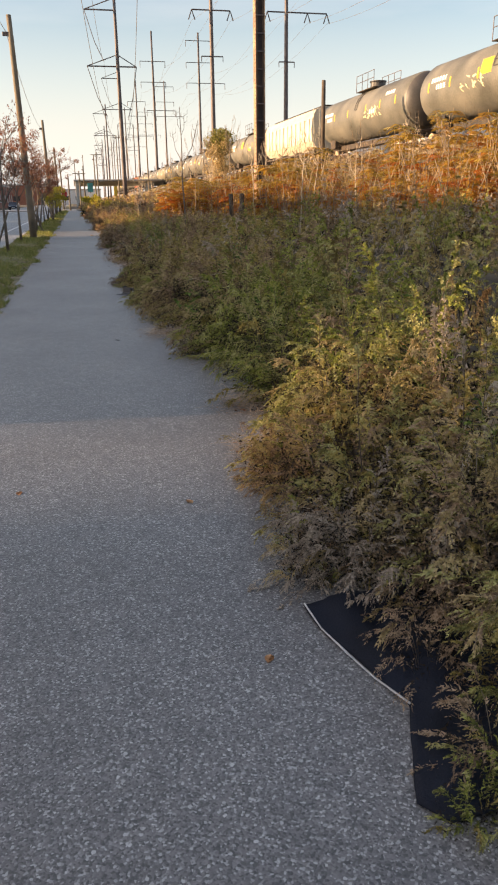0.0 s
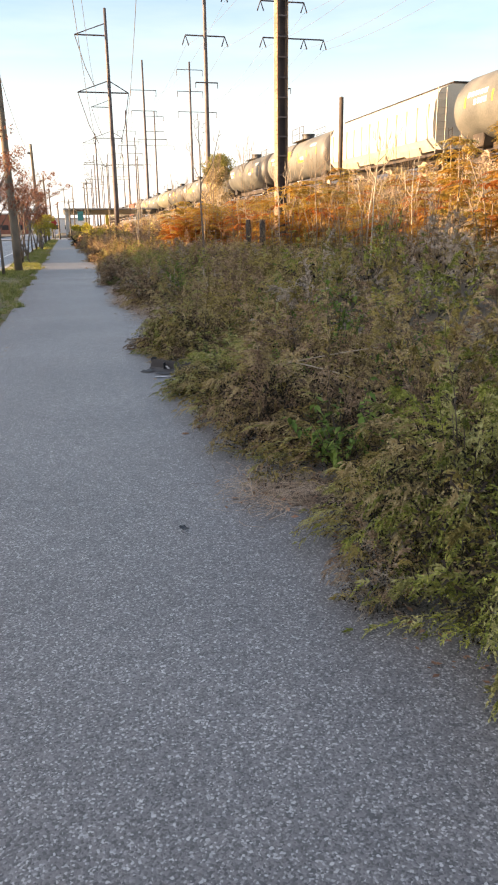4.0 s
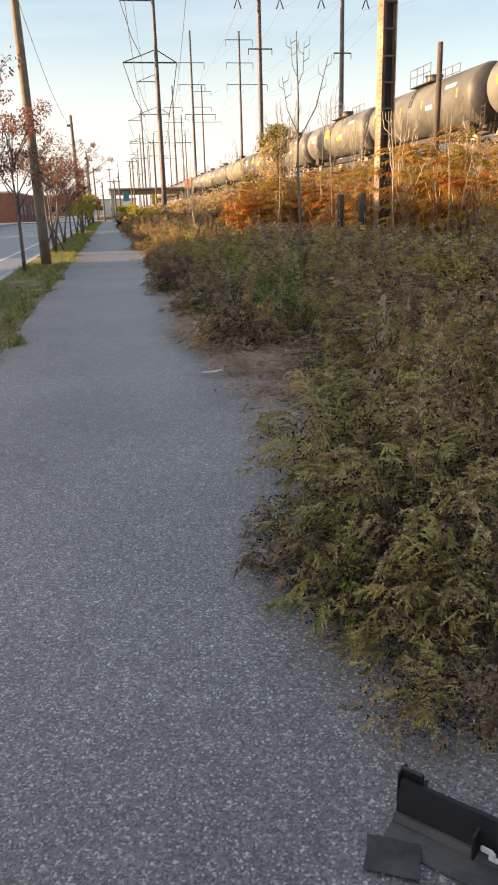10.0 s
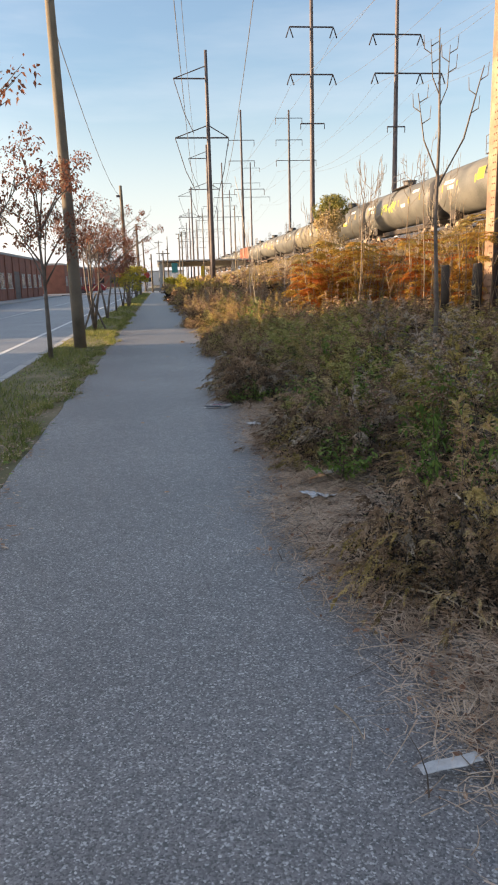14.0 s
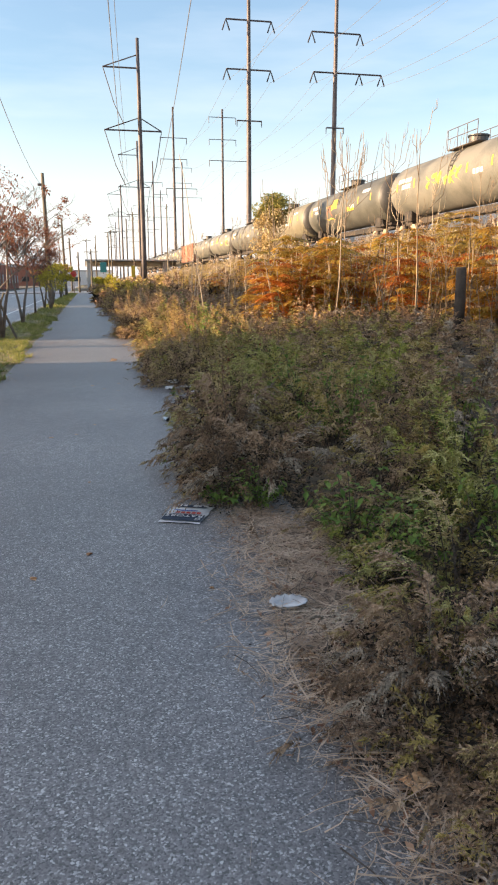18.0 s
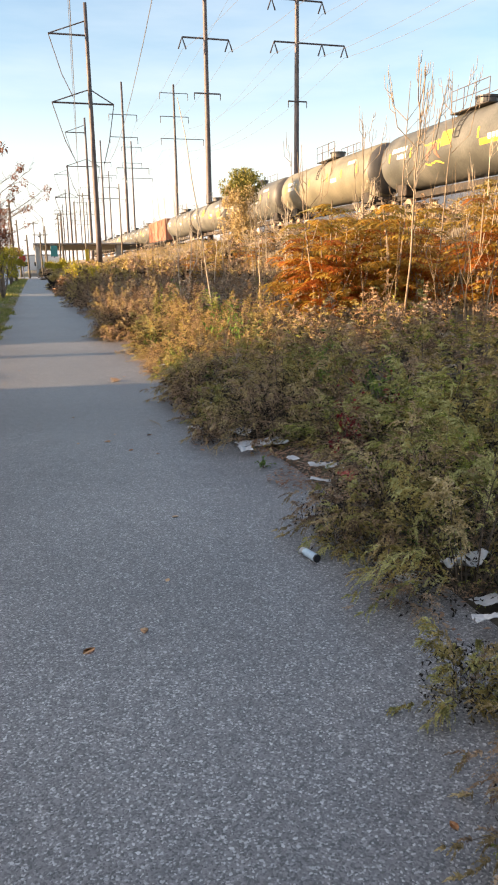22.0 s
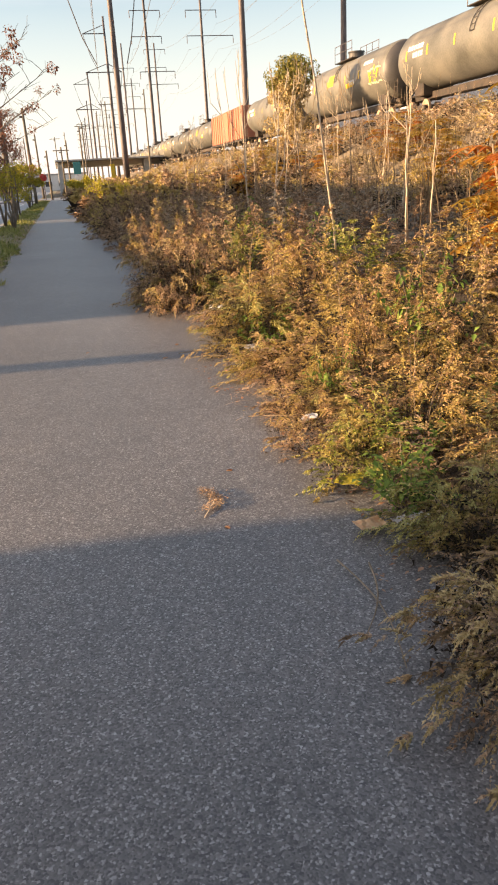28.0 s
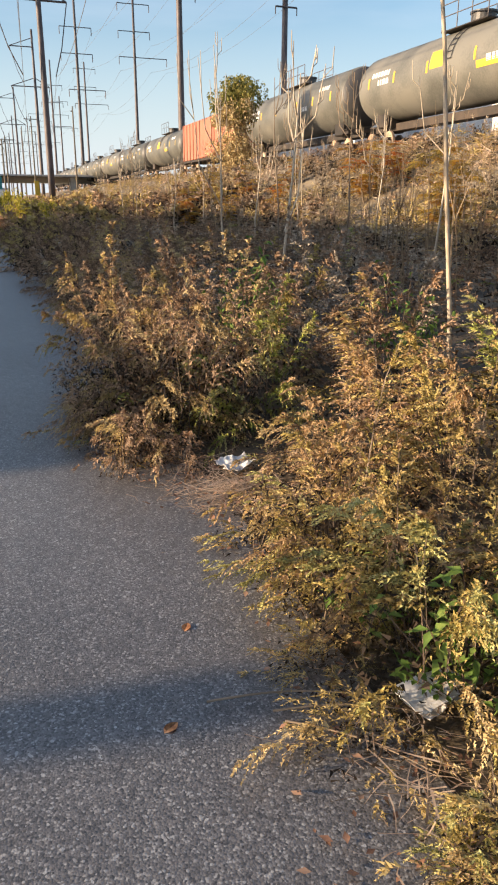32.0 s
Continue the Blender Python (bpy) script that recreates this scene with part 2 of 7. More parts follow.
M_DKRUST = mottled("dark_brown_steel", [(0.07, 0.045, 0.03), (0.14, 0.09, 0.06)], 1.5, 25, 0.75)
M_WEB = mottled("dark_steel_and_web_shade", [(0.035, 0.026, 0.026), (0.08, 0.058, 0.055)], 1.5, 25, 0.7)
M_TANK = mottled("dusty_black_tank", [(0.06, 0.06, 0.05), (0.108, 0.106, 0.09), (0.165, 0.157, 0.13)], 0.5, 12, 0.55, 0.0, 0.05)
M_TANKTAN = mottled("dusty_tan_tank", [(0.115, 0.105, 0.072), (0.165, 0.147, 0.1), (0.225, 0.2, 0.14)], 0.5, 12, 0.55, 0.0, 0.05)
M_TANKEND = mottled("black_tank_end", [(0.03, 0.03, 0.03), (0.07, 0.065, 0.06)], 0.8, 14, 0.5)
M_HOPPER = mottled("cream_hopper_paint", [(0.46, 0.41, 0.32), (0.6, 0.54, 0.43)], 0.6, 12, 0.6)
M_BOXRED = mottled("oxide_red_boxcar", [(0.28, 0.1, 0.06), (0.4, 0.15, 0.09)], 0.6, 12, 0.7)
M_TRUCK = mottled("grimy_undercarriage", [(0.02, 0.018, 0.016), (0.07, 0.05, 0.035)], 2, 20, 0.8)
M_YELLOW = plain("yellow_marking", (0.7, 0.45, 0.04), 0.6)
M_WHITE = plain("white_paint", (0.75, 0.74, 0.71), 0.5)
M_BLACKP = plain("black_plastic", (0.018, 0.018, 0.02), 0.4)
M_DUSTP = mottled("dusty_black_plastic", [(0.035, 0.035, 0.037), (0.085, 0.083, 0.08)], 9, 60, 0.7)
M_WIRE = plain("dark_wire", (0.16, 0.16, 0.17), 0.6)
M_GLASS = plain("dark_window", (0.03, 0.035, 0.04), 0.1)
M_TEAL = plain("teal_sign_face", (0.02, 0.22, 0.22), 0.5)
M_REDP = plain("red_sign_face", (0.5, 0.03, 0.03), 0.5)
M_BEAM = mottled("bridge_girder", [(0.36, 0.34, 0.33), (0.46, 0.44, 0.42)], 0.6, 10, 0.8)

# ---- building blocks ----


def mesh_of(name, bm, mats, smooth=False):
    me = bpy.data.meshes.new(name)
    bm.to_mesh(me)
    bm.free()
    for m in mats if isinstance(mats, (list, tuple)) else [mats]:
        me.materials.append(m)
    if smooth:
        me.polygons.foreach_set("use_smooth", [True] * len(me.polygons))
    return me


def raw(name, verts, faces, mats, index=None):
    me = bpy.data.meshes.new(name)
    me.from_pydata([tuple(v) for v in verts], [], faces)
    for m in mats if isinstance(mats, (list, tuple)) else [mats]:
        me.materials.append(m)
    if index is not None:
        me.polygons.foreach_set("material_index", index)
    return me


def part(name, bm, material, parent, label="", smooth=False):
    me = bm if isinstance(bm, bpy.types.Mesh) else mesh_of(name, bm, material, smooth)
    ob = new(name, me)
    ob.parent = parent
    if label:
        ob["label"] = label
    return ob


def thing(name, m, label, category, group="", kind="", mesh=None):
    ob = new(name, mesh)
    ob.matrix_world = m
    return tagged(ob, label, category, group, kind)


def add_box(bm, lo, hi, bevel=0.0, m=None):
    lo, hi = Vector(lo), Vector(hi)
    made = bmesh.ops.create_cube(bm, size=1.0, matrix=Matrix.Translation((lo + hi) / 2) @ Matrix.Diagonal((*(hi - lo), 1)))
    vs = made["verts"]
    if bevel:
        es = list({e for v in vs for e in v.link_edges})
        r = bmesh.ops.bevel(bm, geom=es, offset=bevel, segments=1, affect="EDGES")
        vs = list({v for f in r["faces"] for v in f.verts} | {v for v in vs if v.is_valid})
    if m is not None:
        bmesh.ops.transform(bm, matrix=m, verts=vs)
    return vs


def box(lo, hi, bevel=0.0):
    bm = bmesh.new()
    add_box(bm, lo, hi, bevel)
    return bm


def add_tube(bm, points, radii, sides=8, cap=True):
    """A tube along a polyline, with a radius at each point."""
    rings = []
    pts = [Vector(p) for p in points]
    for i, p in enumerate(pts):
        d = (pts[min(i + 1, len(pts) - 1)] - pts[max(i - 1, 0)]).normalized()
        a = d.cross(Vector((0, 0, 1)) if abs(d.z) < 0.9 else Vector((1, 0, 0))).normalized()
        b = d.cross(a)
        rings.append([bm.verts.new(p + radii[i] * (math.cos(t) * a + math.sin(t) * b)) for t in (2 * math.pi * k / sides for k in range(sides))])
    for r, s in zip(rings, rings[1:]):
        for k in range(sides):
            bm.faces.new((r[k], r[(k + 1) % sides], s[(k + 1) % sides], s[k]))
    if cap and sides > 2:
        bm.faces.new(rings[0][::-1])
        bm.faces.new(rings[-1])


def tube(points, radii, sides=8):
    bm = bmesh.new()
    add_tube(bm, points, radii, sides)
    return bm


def quick(name, verts, faces, mats, index=None):
    """A mesh from arrays: verts n x 3, faces m x k with one k."""
    me = bpy.data.meshes.new(name)
    verts, faces = np.asarray(verts, np.float32), np.asarray(faces, np.int32)
    m, k = faces.shape
    me.vertices.add(len(verts))
    me.vertices.foreach_set("co", verts.ravel())
    me.loops.add(m * k)
    me.loops.foreach_set("vertex_index", faces.ravel())
    me.polygons.add(m)
    me.polygons.foreach_set("loop_start", np.arange(m, dtype=np.int32) * k)
    for mt in mats if isinstance(mats, (list, tuple)) else [mats]:
        me.materials.append(mt)
    if index is not None:
        me.polygons.foreach_set("material_index", np.asarray(index, np.int32))
    me.update(calc_edges=True)
    return me


# ---- setting: ground, path, verge, road ----
PATH_L, PATH_R = -1.4, 1.25
KERB_X, ROAD_R, ROAD_L = -2.72, -2.88, -13.6
TRACK_X, RAIL_Z = 20.2, 3.9


def smooth(a, b, v):
    t = min(1.0, max(0.0, (v - a) / (b - a)))
    return t * t * (3 - 2 * t)


def ground_z(x, y):
    """Height of the ground: flat by the path, a rail bank to one side, a road to the other."""
    fade = 1 - smooth(330, 900, y)
    if x > PATH_R - 0.1:
        z = 0.45 * smooth(1.2, 6.0, x) + (RAIL_Z - 0.35 - 0.45) * smooth(7.5, 17.3, x)
        z -= (RAIL_Z - 0.2) * smooth(40, 70, x)
        n = noise.noise(Vector((x * 0.35, y * 0.35, 0.0)))
        z += 0.12 * n * smooth(1.3, 4.0, x) * (1 - smooth(15.5, 17.0, x) * (1 - smooth(24, 27, x)))
        return z * fade - 0.012
    if x < ROAD_R:
        return -0.16 if x > ROAD_L - 0.2 else -0.03
    return -0.012 + 0.03 * noise.noise(Vector((x, y * 0.8, 3.0))) * (smooth(PATH_L + 0.1, PATH_L - 0.5, x) if x < PATH_L else 0)


def make_ground():
    xs = [-2500, -600, -150, -60, -35, -22, -14.2, ROAD_L - 0.25, ROAD_L - 0.15, -9, ROAD_R - 0.03, ROAD_R + 0.01, -2.5, -2.2, -1.9, -1.6, PATH_L, -1.2, 0.0, 1.1, 1.3, 1.8, 2.4, 3.2, 4, 5, 6, 7, 8, 9, 10, 11, 12, 13, 14, 15, 16, 16.8, 17.6, 18.4, 20, 22, 24, 27, 33, 42, 50, 60, 72, 150, 600, 2500]
    ys = [-2500, -300, -60, -30] + [-20 + 0.8 * i for i in range(105)] + [64 + 3 * i for i in range(30)] + [160, 200, 260, 330, 420, 600, 900, 1500, 3000]
    verts = [(x, y, ground_z(x, y)) for y in ys for x in xs]
    nx = len(xs)
    faces, index = [], []
    for j in range(len(ys) - 1):
        for i in range(nx - 1):
            faces.append((j * nx + i, j * nx + i + 1, (j + 1) * nx + i + 1, (j + 1) * nx + i))
            xm = (xs[i] + xs[i + 1]) / 2
            index.append(1 if -2.8 < xm < PATH_L else 2 if 6.5 < xm < 17.5 else 3 if 17.5 <= xm < 23.5 else 0)
    me = raw("ground", verts, faces, [M_SOIL, M_TURF, M_BANK, M_BALLAST], index)
    me.polygons.foreach_set("use_smooth", [True] * len(me.polygons))
    return tagged(new("ground", me), "earth with turf strip, dry bank and rail ballast", "ground", kind="structure")


make_ground()


def strip(name, x0, x1, y0, y1, top, thick, mat, label, category, steps=1, wob=0.0, bevel=0.01):
    """A long slab along y, with edges that may wander a little."""
    bm = bmesh.new()
    rows = []
    for j in range(steps + 1):
        y = y0 + (y1 - y0) * j / steps
        a = x0 + wob * noise.noise(Vector((y * 1.3, 7.0, x0)))
        b = x1 + wob * noise.noise(Vector((y * 1.3, 17.0, x1)))
        rows.append([bm.verts.new(p) for p in ((a, y, top - thick), (a, y, top - bevel), (a + bevel, y, top), (b - bevel, y, top), (b, y, top - bevel), (b, y, top - thick))])
    for r, s in zip(rows, rows[1:]):
        for k in range(5):
            bm.faces.new((r[k], r[k + 1], s[k + 1], s[k]))
    bm.faces.new(rows[0][::-1])
    bm.faces.new(rows[-1])
    bmesh.ops.recalc_face_normals(bm, faces=bm.faces)
    return tagged(new(name, mesh_of(name, bm, mat)), label, category, kind="structure")


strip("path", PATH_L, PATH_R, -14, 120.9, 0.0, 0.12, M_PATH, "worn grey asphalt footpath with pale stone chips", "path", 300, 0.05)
strip("road", ROAD_L, ROAD_R, -120, 330, -0.13, 0.1, M_ROAD, "grey asphalt road with a white edge line", "road")
strip("road_line", -4.16, -4.03, -60, 112, -0.124, 0.01, M_LINE, "worn white painted edge line", "line", bevel=0.002)
strip("road_centre_line", -8.3, -8.2, -60, 112, -0.124, 0.01, M_LINE, "worn painted centre line", "line", bevel=0.002)
strip("cross_road", -110, 15, 121, 134, -0.004, 0.1, M_ROAD, "asphalt side road crossing the end of the path", "road")

# ---- poles, towers and wires ----


def wooden_pole(x, y, h, lean=(0, 0), r=0.15, arm=False):
    z0 = ground_z(x, y) - 0.1
    ob = thing("utility_pole", pose(x, y, z0), "tall weathered grey wooden utility pole on the grass verge", "utility pole", "poles along the verge")
    n = 8
    pts = [(lean[0] * k / n, lean[1] * k / n, h * k / n) for k in range(n + 1)]
    part("pole", tube(pts, [r * (1 - 0.35 * k / n) for k in range(n + 1)], 12), M_WOOD, ob, smooth=True)
    part("bolt_bracket", box((lean[0] - r - 0.16, lean[1] - 0.05, h - 0.75), (lean[0] - r * 0.5, lean[1] + 0.05, h - 0.6), 0.01), M_STEEL, ob, "small steel wire bracket")
    part("tag", box((-r - 0.012, -0.06, 1.9), (-r + 0.03, 0.06, 2.1), 0.004), M_YELLOW, ob, "small yellow tag")
    if arm:
        part("crossarm", box((lean[0] - 1.1, lean[1] - 0.06, h - 0.5), (lean[0] + 1.1, lean[1] + 0.06, h - 0.38), 0.01), M_WOOD, ob)
    return ob


LEFT_POLES = [(-2.08, 29.55, 8.6), (-2.31, 64.1, 8.0), (-2.35, 98.5, 8.0), (-2.4, 133, 8.0), (-2.1, -6.0, 8.6)]
for px, py, ph in LEFT_POLES:
    wooden_pole(px, py, ph, (-0.12, 0.0))


def h_pole(x, y, h):
    """A riveted steel mast: a broad flange plate, a recessed web coloured dark as in shade and a narrow far flange."""
    z0 = ground_z(x, y) - 0.2
    ob = thing("steel_mast", pose(x, y, z0), "tall brown riveted steel mast with a web coloured as shaded", "steel mast")
    w, d = 0.4, 0.44
    # flange colour lightened as sunlit, web colour darkened as shaded
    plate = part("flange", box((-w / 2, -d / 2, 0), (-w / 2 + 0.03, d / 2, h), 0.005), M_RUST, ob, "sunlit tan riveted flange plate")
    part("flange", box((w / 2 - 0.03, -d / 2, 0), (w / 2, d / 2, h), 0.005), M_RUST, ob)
    part("web", box((-w / 2 + 0.032, -0.02, 0), (w / 2 - 0.032, 0.02, h)), M_WEB, ob, "steel web coloured dark as in shade")
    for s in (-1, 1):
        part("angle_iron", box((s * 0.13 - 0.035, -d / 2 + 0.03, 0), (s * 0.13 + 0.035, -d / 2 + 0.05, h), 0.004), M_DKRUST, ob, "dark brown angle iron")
    bm = bmesh.new()
    bmesh.ops.create_icosphere(bm, subdivisions=1, radius=0.02)
    me = mesh_of("rivet", bm, M_DKRUST)
    for k in range(20):
        part("batten", box((-w / 2 + 0.03, -d / 2 - 0.012, 0.4 + 0.65 * k), (w / 2 - 0.03, -d / 2 + 0.003, 0.45 + 0.65 * k), 0.003), M_STEEL, ob, "narrow steel cross batten")
    for k in range(80):
        for dy in (-0.16, -0.06):
            rv = new("rivet", me)
            rv.parent = plate
            rv.location = (-w / 2, dy, 0.5 + 0.15 * k)
    return ob


h_pole(7.62, 28.0, 13.0)


def stub_post(x, y, h, r=0.11, label="short dark weathered wooden post stub"):
    ob = thing("post_stub", pose(x, y, ground_z(x, y) - 0.1), label, "post", "old post stubs")
    part("post", tube([(0, 0, 0), (0.01, 0, h * 0.6), (0, 0, h), (0, 0, h + 0.02)], [0.85 * r, 0.85 * r, r * 0.8, r * 0.6], 10), M_TARRED, ob, smooth=True)
    return ob


stub_post(6.25, 27.6, 1.33)
stub_post(6.47, 26.4, 1.33, 0.12)
stub_post(14.02, 39.17, 5.2, 0.14, "tall leaning dark wooden post on the rail bank")


def insulator_v(ob, x, z, mat):
    bm = bmesh.new()
    for s in (-1, 1):
        add_tube(bm, [(x, 0, z), (x + s * 0.45, 0, z - 1.25)], [0.06, 0.09], 6)
    part("insulator", bm, mat, ob, "dark string insulator")


def tower(x, y, h, arms, style, r=0.35, base=None):
    """A slender steel monopole that carries wires on cross arms: (height, left reach, right reach)."""
    z0 = ground_z(x, y) - 0.3 if base is None else base
    ob = thing("transmission_pole", pose(x, y, z0), "tall slender dark steel transmission pole with cross arms", "power pole", "transmission poles")
    n = 6
    part("mast", tube([(0, 0, h * k / n) for k in range(n + 1)], [r * (1 - 0.45 * k / n) for k in range(n + 1)], 10), M_STEEL, ob, smooth=True)
    for z, a, b in arms:
        z -= z0
        if style == "vee":
            bm = bmesh.new()
            add_tube(bm, [(-a, 0, z), (b, 0, z)], [0.1, 0.1], 6)
            part("cross_arm", bm, M_STEEL, ob)
            tips = [s for s, v in ((-a, a), (b, b)) if v > 0]
            tips += [b * 0.52] if b > 5 else []
            for s in tips:
                insulator_v(ob, s, z, M_WEB)
        elif style == "truss":
            bm = bmesh.new()
            add_tube(bm, [(-a, 0, z), (b, 0, z)], [0.1, 0.1], 6)
            for s in (-a, b):
                if abs(s) > 0.5:
                    add_tube(bm, [(s, 0, z), (0, 0, z + 1.5)], [0.07, 0.07], 6)
            part("cross_arm", bm, M_STEEL, ob, "triangular braced cross arm")
            for s in (-a, b):
                if abs(s) > 0.5:
                    bm = bmesh.new()
                    add_tube(bm, [(s, 0, z), (s * 0.72, 0, z - 4.0), (s * 0.45, 0, z - 6.4)], [0.05, 0.05, 0.05], 5)
                    part("insulator", bm, M_WEB, ob, "long hanging insulator")
        else:
            bm = bmesh.new()
            add_tube(bm, [(-a, 0, z), (b, 0, z)], [0.08, 0.08], 6)
            for s in (-a, b):
                add_tube(bm, [(s, 0, z), (s, 0, z - 1.3)], [0.07, 0.07], 5)
            part("cross_arm", bm, M_STEEL, ob)
    return ob


tower(7.0, 111.5, 29.4, [(19.3, 4.25, 2.6), (26.3, 4.15, 0.0)], "truss")
tower(20.4, 111.0, 36, [(32.2, 2.8, 2.8), (26.7, 2.75, 2.75)], "vee", 0.36)
tower(31.0, 109.5, 36, [(31.0, 3.1, 3.1), (26.5, 2.8, 6.0)], "vee", 0.36)
for tx, ty, tz, reach in ((20.4, 111.0, 20.8, 1.55), (31.0, 109.5, 20.1, 1.15)):
    bar = thing("guy_bracket", pose(tx, ty, tz), "short steel cross bar on a transmission pole", "cross bar", "bars on the poles")
    part("bar", tube([(-reach, -0.3, 0), (reach, -0.3, 0)], [0.09, 0.09], 6), M_STEEL, bar)
    for s in (-1, 1):
        part("hook", tube([(s * reach, -0.3, 0), (s * reach, -0.3, -0.7)], [0.06, 0.05], 5), M_STEEL, bar)
for k, (xa, xb, xc) in enumerate([(11.7, 19.6, 30.5), (11.3, 21.5, 30.8), (13.5, 22.5, 31.0), (15.0, 23.5, 31.4), (17.0, 24.5, 32.0)]):
    yy = 186 + 75 * k
    tower(xa, yy, 31.4, [(21.6, 4.3, 2.6), (28.2, 4.1, 0.0)], "truss", 0.35, -0.3)
    tower(xb, yy, 38.6, [(32.0, 2.9, 2.9), (27.6, 2.9, 2.9), (21.5, 1.8, 5.0)], "tee", 0.36, -0.3)
    tower(xc, yy, 38.6, [(36.6, 3.0, 3.0), (32.0, 3.0, 3.0), (27.6, 3.0, 6.2)], "tee", 0.36, -0.3)


def wire(name, a, b, sag, r=0.02, n=16, label="thin dark overhead wire"):
    a, b = Vector(a), Vector(b)
    pts = [a.lerp(b, k / n) - Vector((0, 0, sag * 4 * (k / n) * (1 - k / n))) for k in range(n + 1)]
    ob = thing(name, Matrix(), label, "wire", "overhead wires", mesh=mesh_of(name, tube(pts, [r] * (n + 1), 4), M_WIRE))
    return ob


for (x0, y0, h0), (x1, y1, h1) in zip([LEFT_POLES[4]] + LEFT_POLES[:3], LEFT_POLES[:4]):
    wire("overhead_wire", (x0 - 0.28, y0, h0 - 0.7), (x1 - 0.28, y1, h1 - 0.7), 0.7, 0.012)
LINE_A = [(2.5, 36.5), (7.0, 111.5), (11.7, 186), (11.3, 261), (13.5, 336)]
LINE_B = [(21.2, 36), (20.4, 111), (19.6, 186), (21.5, 261), (22.5, 336)]
LINE_C = [(31.5, 34.5), (31.0, 109.5), (30.5, 186), (30.8, 261), (31.0, 336)]
for line, hangs in ((LINE_A, ((-1.9, 12.9), (1.2, 12.9), (-1.9, 19.9))), (LINE_B, ((-2.75, 25.4), (2.75, 25.4), (2.8, 31.0))), (LINE_C, ((-2.8, 25.2), (3.1, 25.2), (6.0, 25.2), (3.1, 29.7)))):
    for (x0, y0), (x1, y1) in zip(line, line[1:]):
        for dx, z in hangs:
            wire("transmission_wire", (x0 + dx, y0, z), (x1 + dx, y1, z), 2.4, 0.018)

# ---- railway and train ----


def rail_line():
    for x in (TRACK_X - 0.72, TRACK_X + 0.72):
        bm = bmesh.new()
        add_box(bm, (x - 0.035, -150, RAIL_Z - 0.05), (x + 0.035, 420, RAIL_Z), 0.008)
        add_box(bm, (x - 0.07, -150, RAIL_Z - 0.17), (x + 0.07, 420, RAIL_Z - 0.15))
        add_box(bm, (x - 0.012, -150, RAIL_Z - 0.15), (x + 0.012, 420, RAIL_Z - 0.05))
        tagged(new("rail", mesh_of("rail", bm, M_RUST)), "rusty steel rail on ballast", "rail", kind="structure")


rail_line()


def bogie(ob, y):
    """A two-axle freight truck centred at y of the car."""
    tr = part("truck_frame", box((-1.05, y - 1.2, 0.45), (1.05, y + 1.2, 0.62), 0.03), M_TRUCK, ob)
    for s in (-1, 1):
        bm = bmesh.new()
        add_box(bm, (s * 1.0 - 0.07, y - 1.25, 0.36), (s * 1.0 + 0.07, y + 1.25, 0.58), 0.04)
        add_box(bm, (s * 1.0 - 0.09, y - 0.3, 0.25), (s * 1.0 + 0.09, y + 0.3, 0.75), 0.04)
        part("side_frame", bm, M_TRUCK, tr)
        for dy in (-0.88, 0.88):
            bm = bmesh.new()
            bmesh.ops.create_cone(bm, cap_ends=True, segments=20, radius1=0.46, radius2=0.46, depth=0.13, matrix=pose(s * 0.76, y + dy, 0.46, 0, 90, 0))
            part("wheel", bm, M_RUST, tr)


def couplers(ob, half):
    for s in (-1, 1):
        part("coupler", box((-0.14, s * half - 0.45, 0.75), (0.14, s * half + 0.45, 1.02), 0.04), M_TRUCK, ob)


def tank_mesh(half, r, zc, paint):
    """A tank lying along y with dished ends; end bands dark."""
    prof = [(half, 0.05), (half - 0.03, 0.45 * r), (half - 0.16, 0.75 * r), (half - 0.42, 0.95 * r), (half - 0.7, r), (half - 1.6, r)]
    ys = [(-a, b) for a, b in prof] + [(0.0, r)] + [(a, b) for a, b in prof[::-1]]
    n = 40
    verts = [(rr * math.cos(2 * math.pi * k / n), y, zc + rr * math.sin(2 * math.pi * k / n)) for y, rr in ys for k in range(n)]
    faces, index = [], []
    for j in range(len(ys) - 1):
        for k in range(n):
            faces.append((j * n + k, j * n + (k + 1) % n, (j + 1) * n + (k + 1) % n, (j + 1) * n + k))
            index.append(1 if j < 3 or j > len(ys) - 5 else 0)
    faces += [tuple(range(n)), tuple((len(ys) - 1) * n + k for k in range(n))[::-1]]
    index += [1, 1]
    me = raw("tank", verts, faces, [paint, M_TANKEND], index)
    me.polygons.foreach_set("use_smooth", [True] * len(me.polygons))
    return me


CAR, FIRST_GAP, SPEED = 17.85, 55.4, 4.595


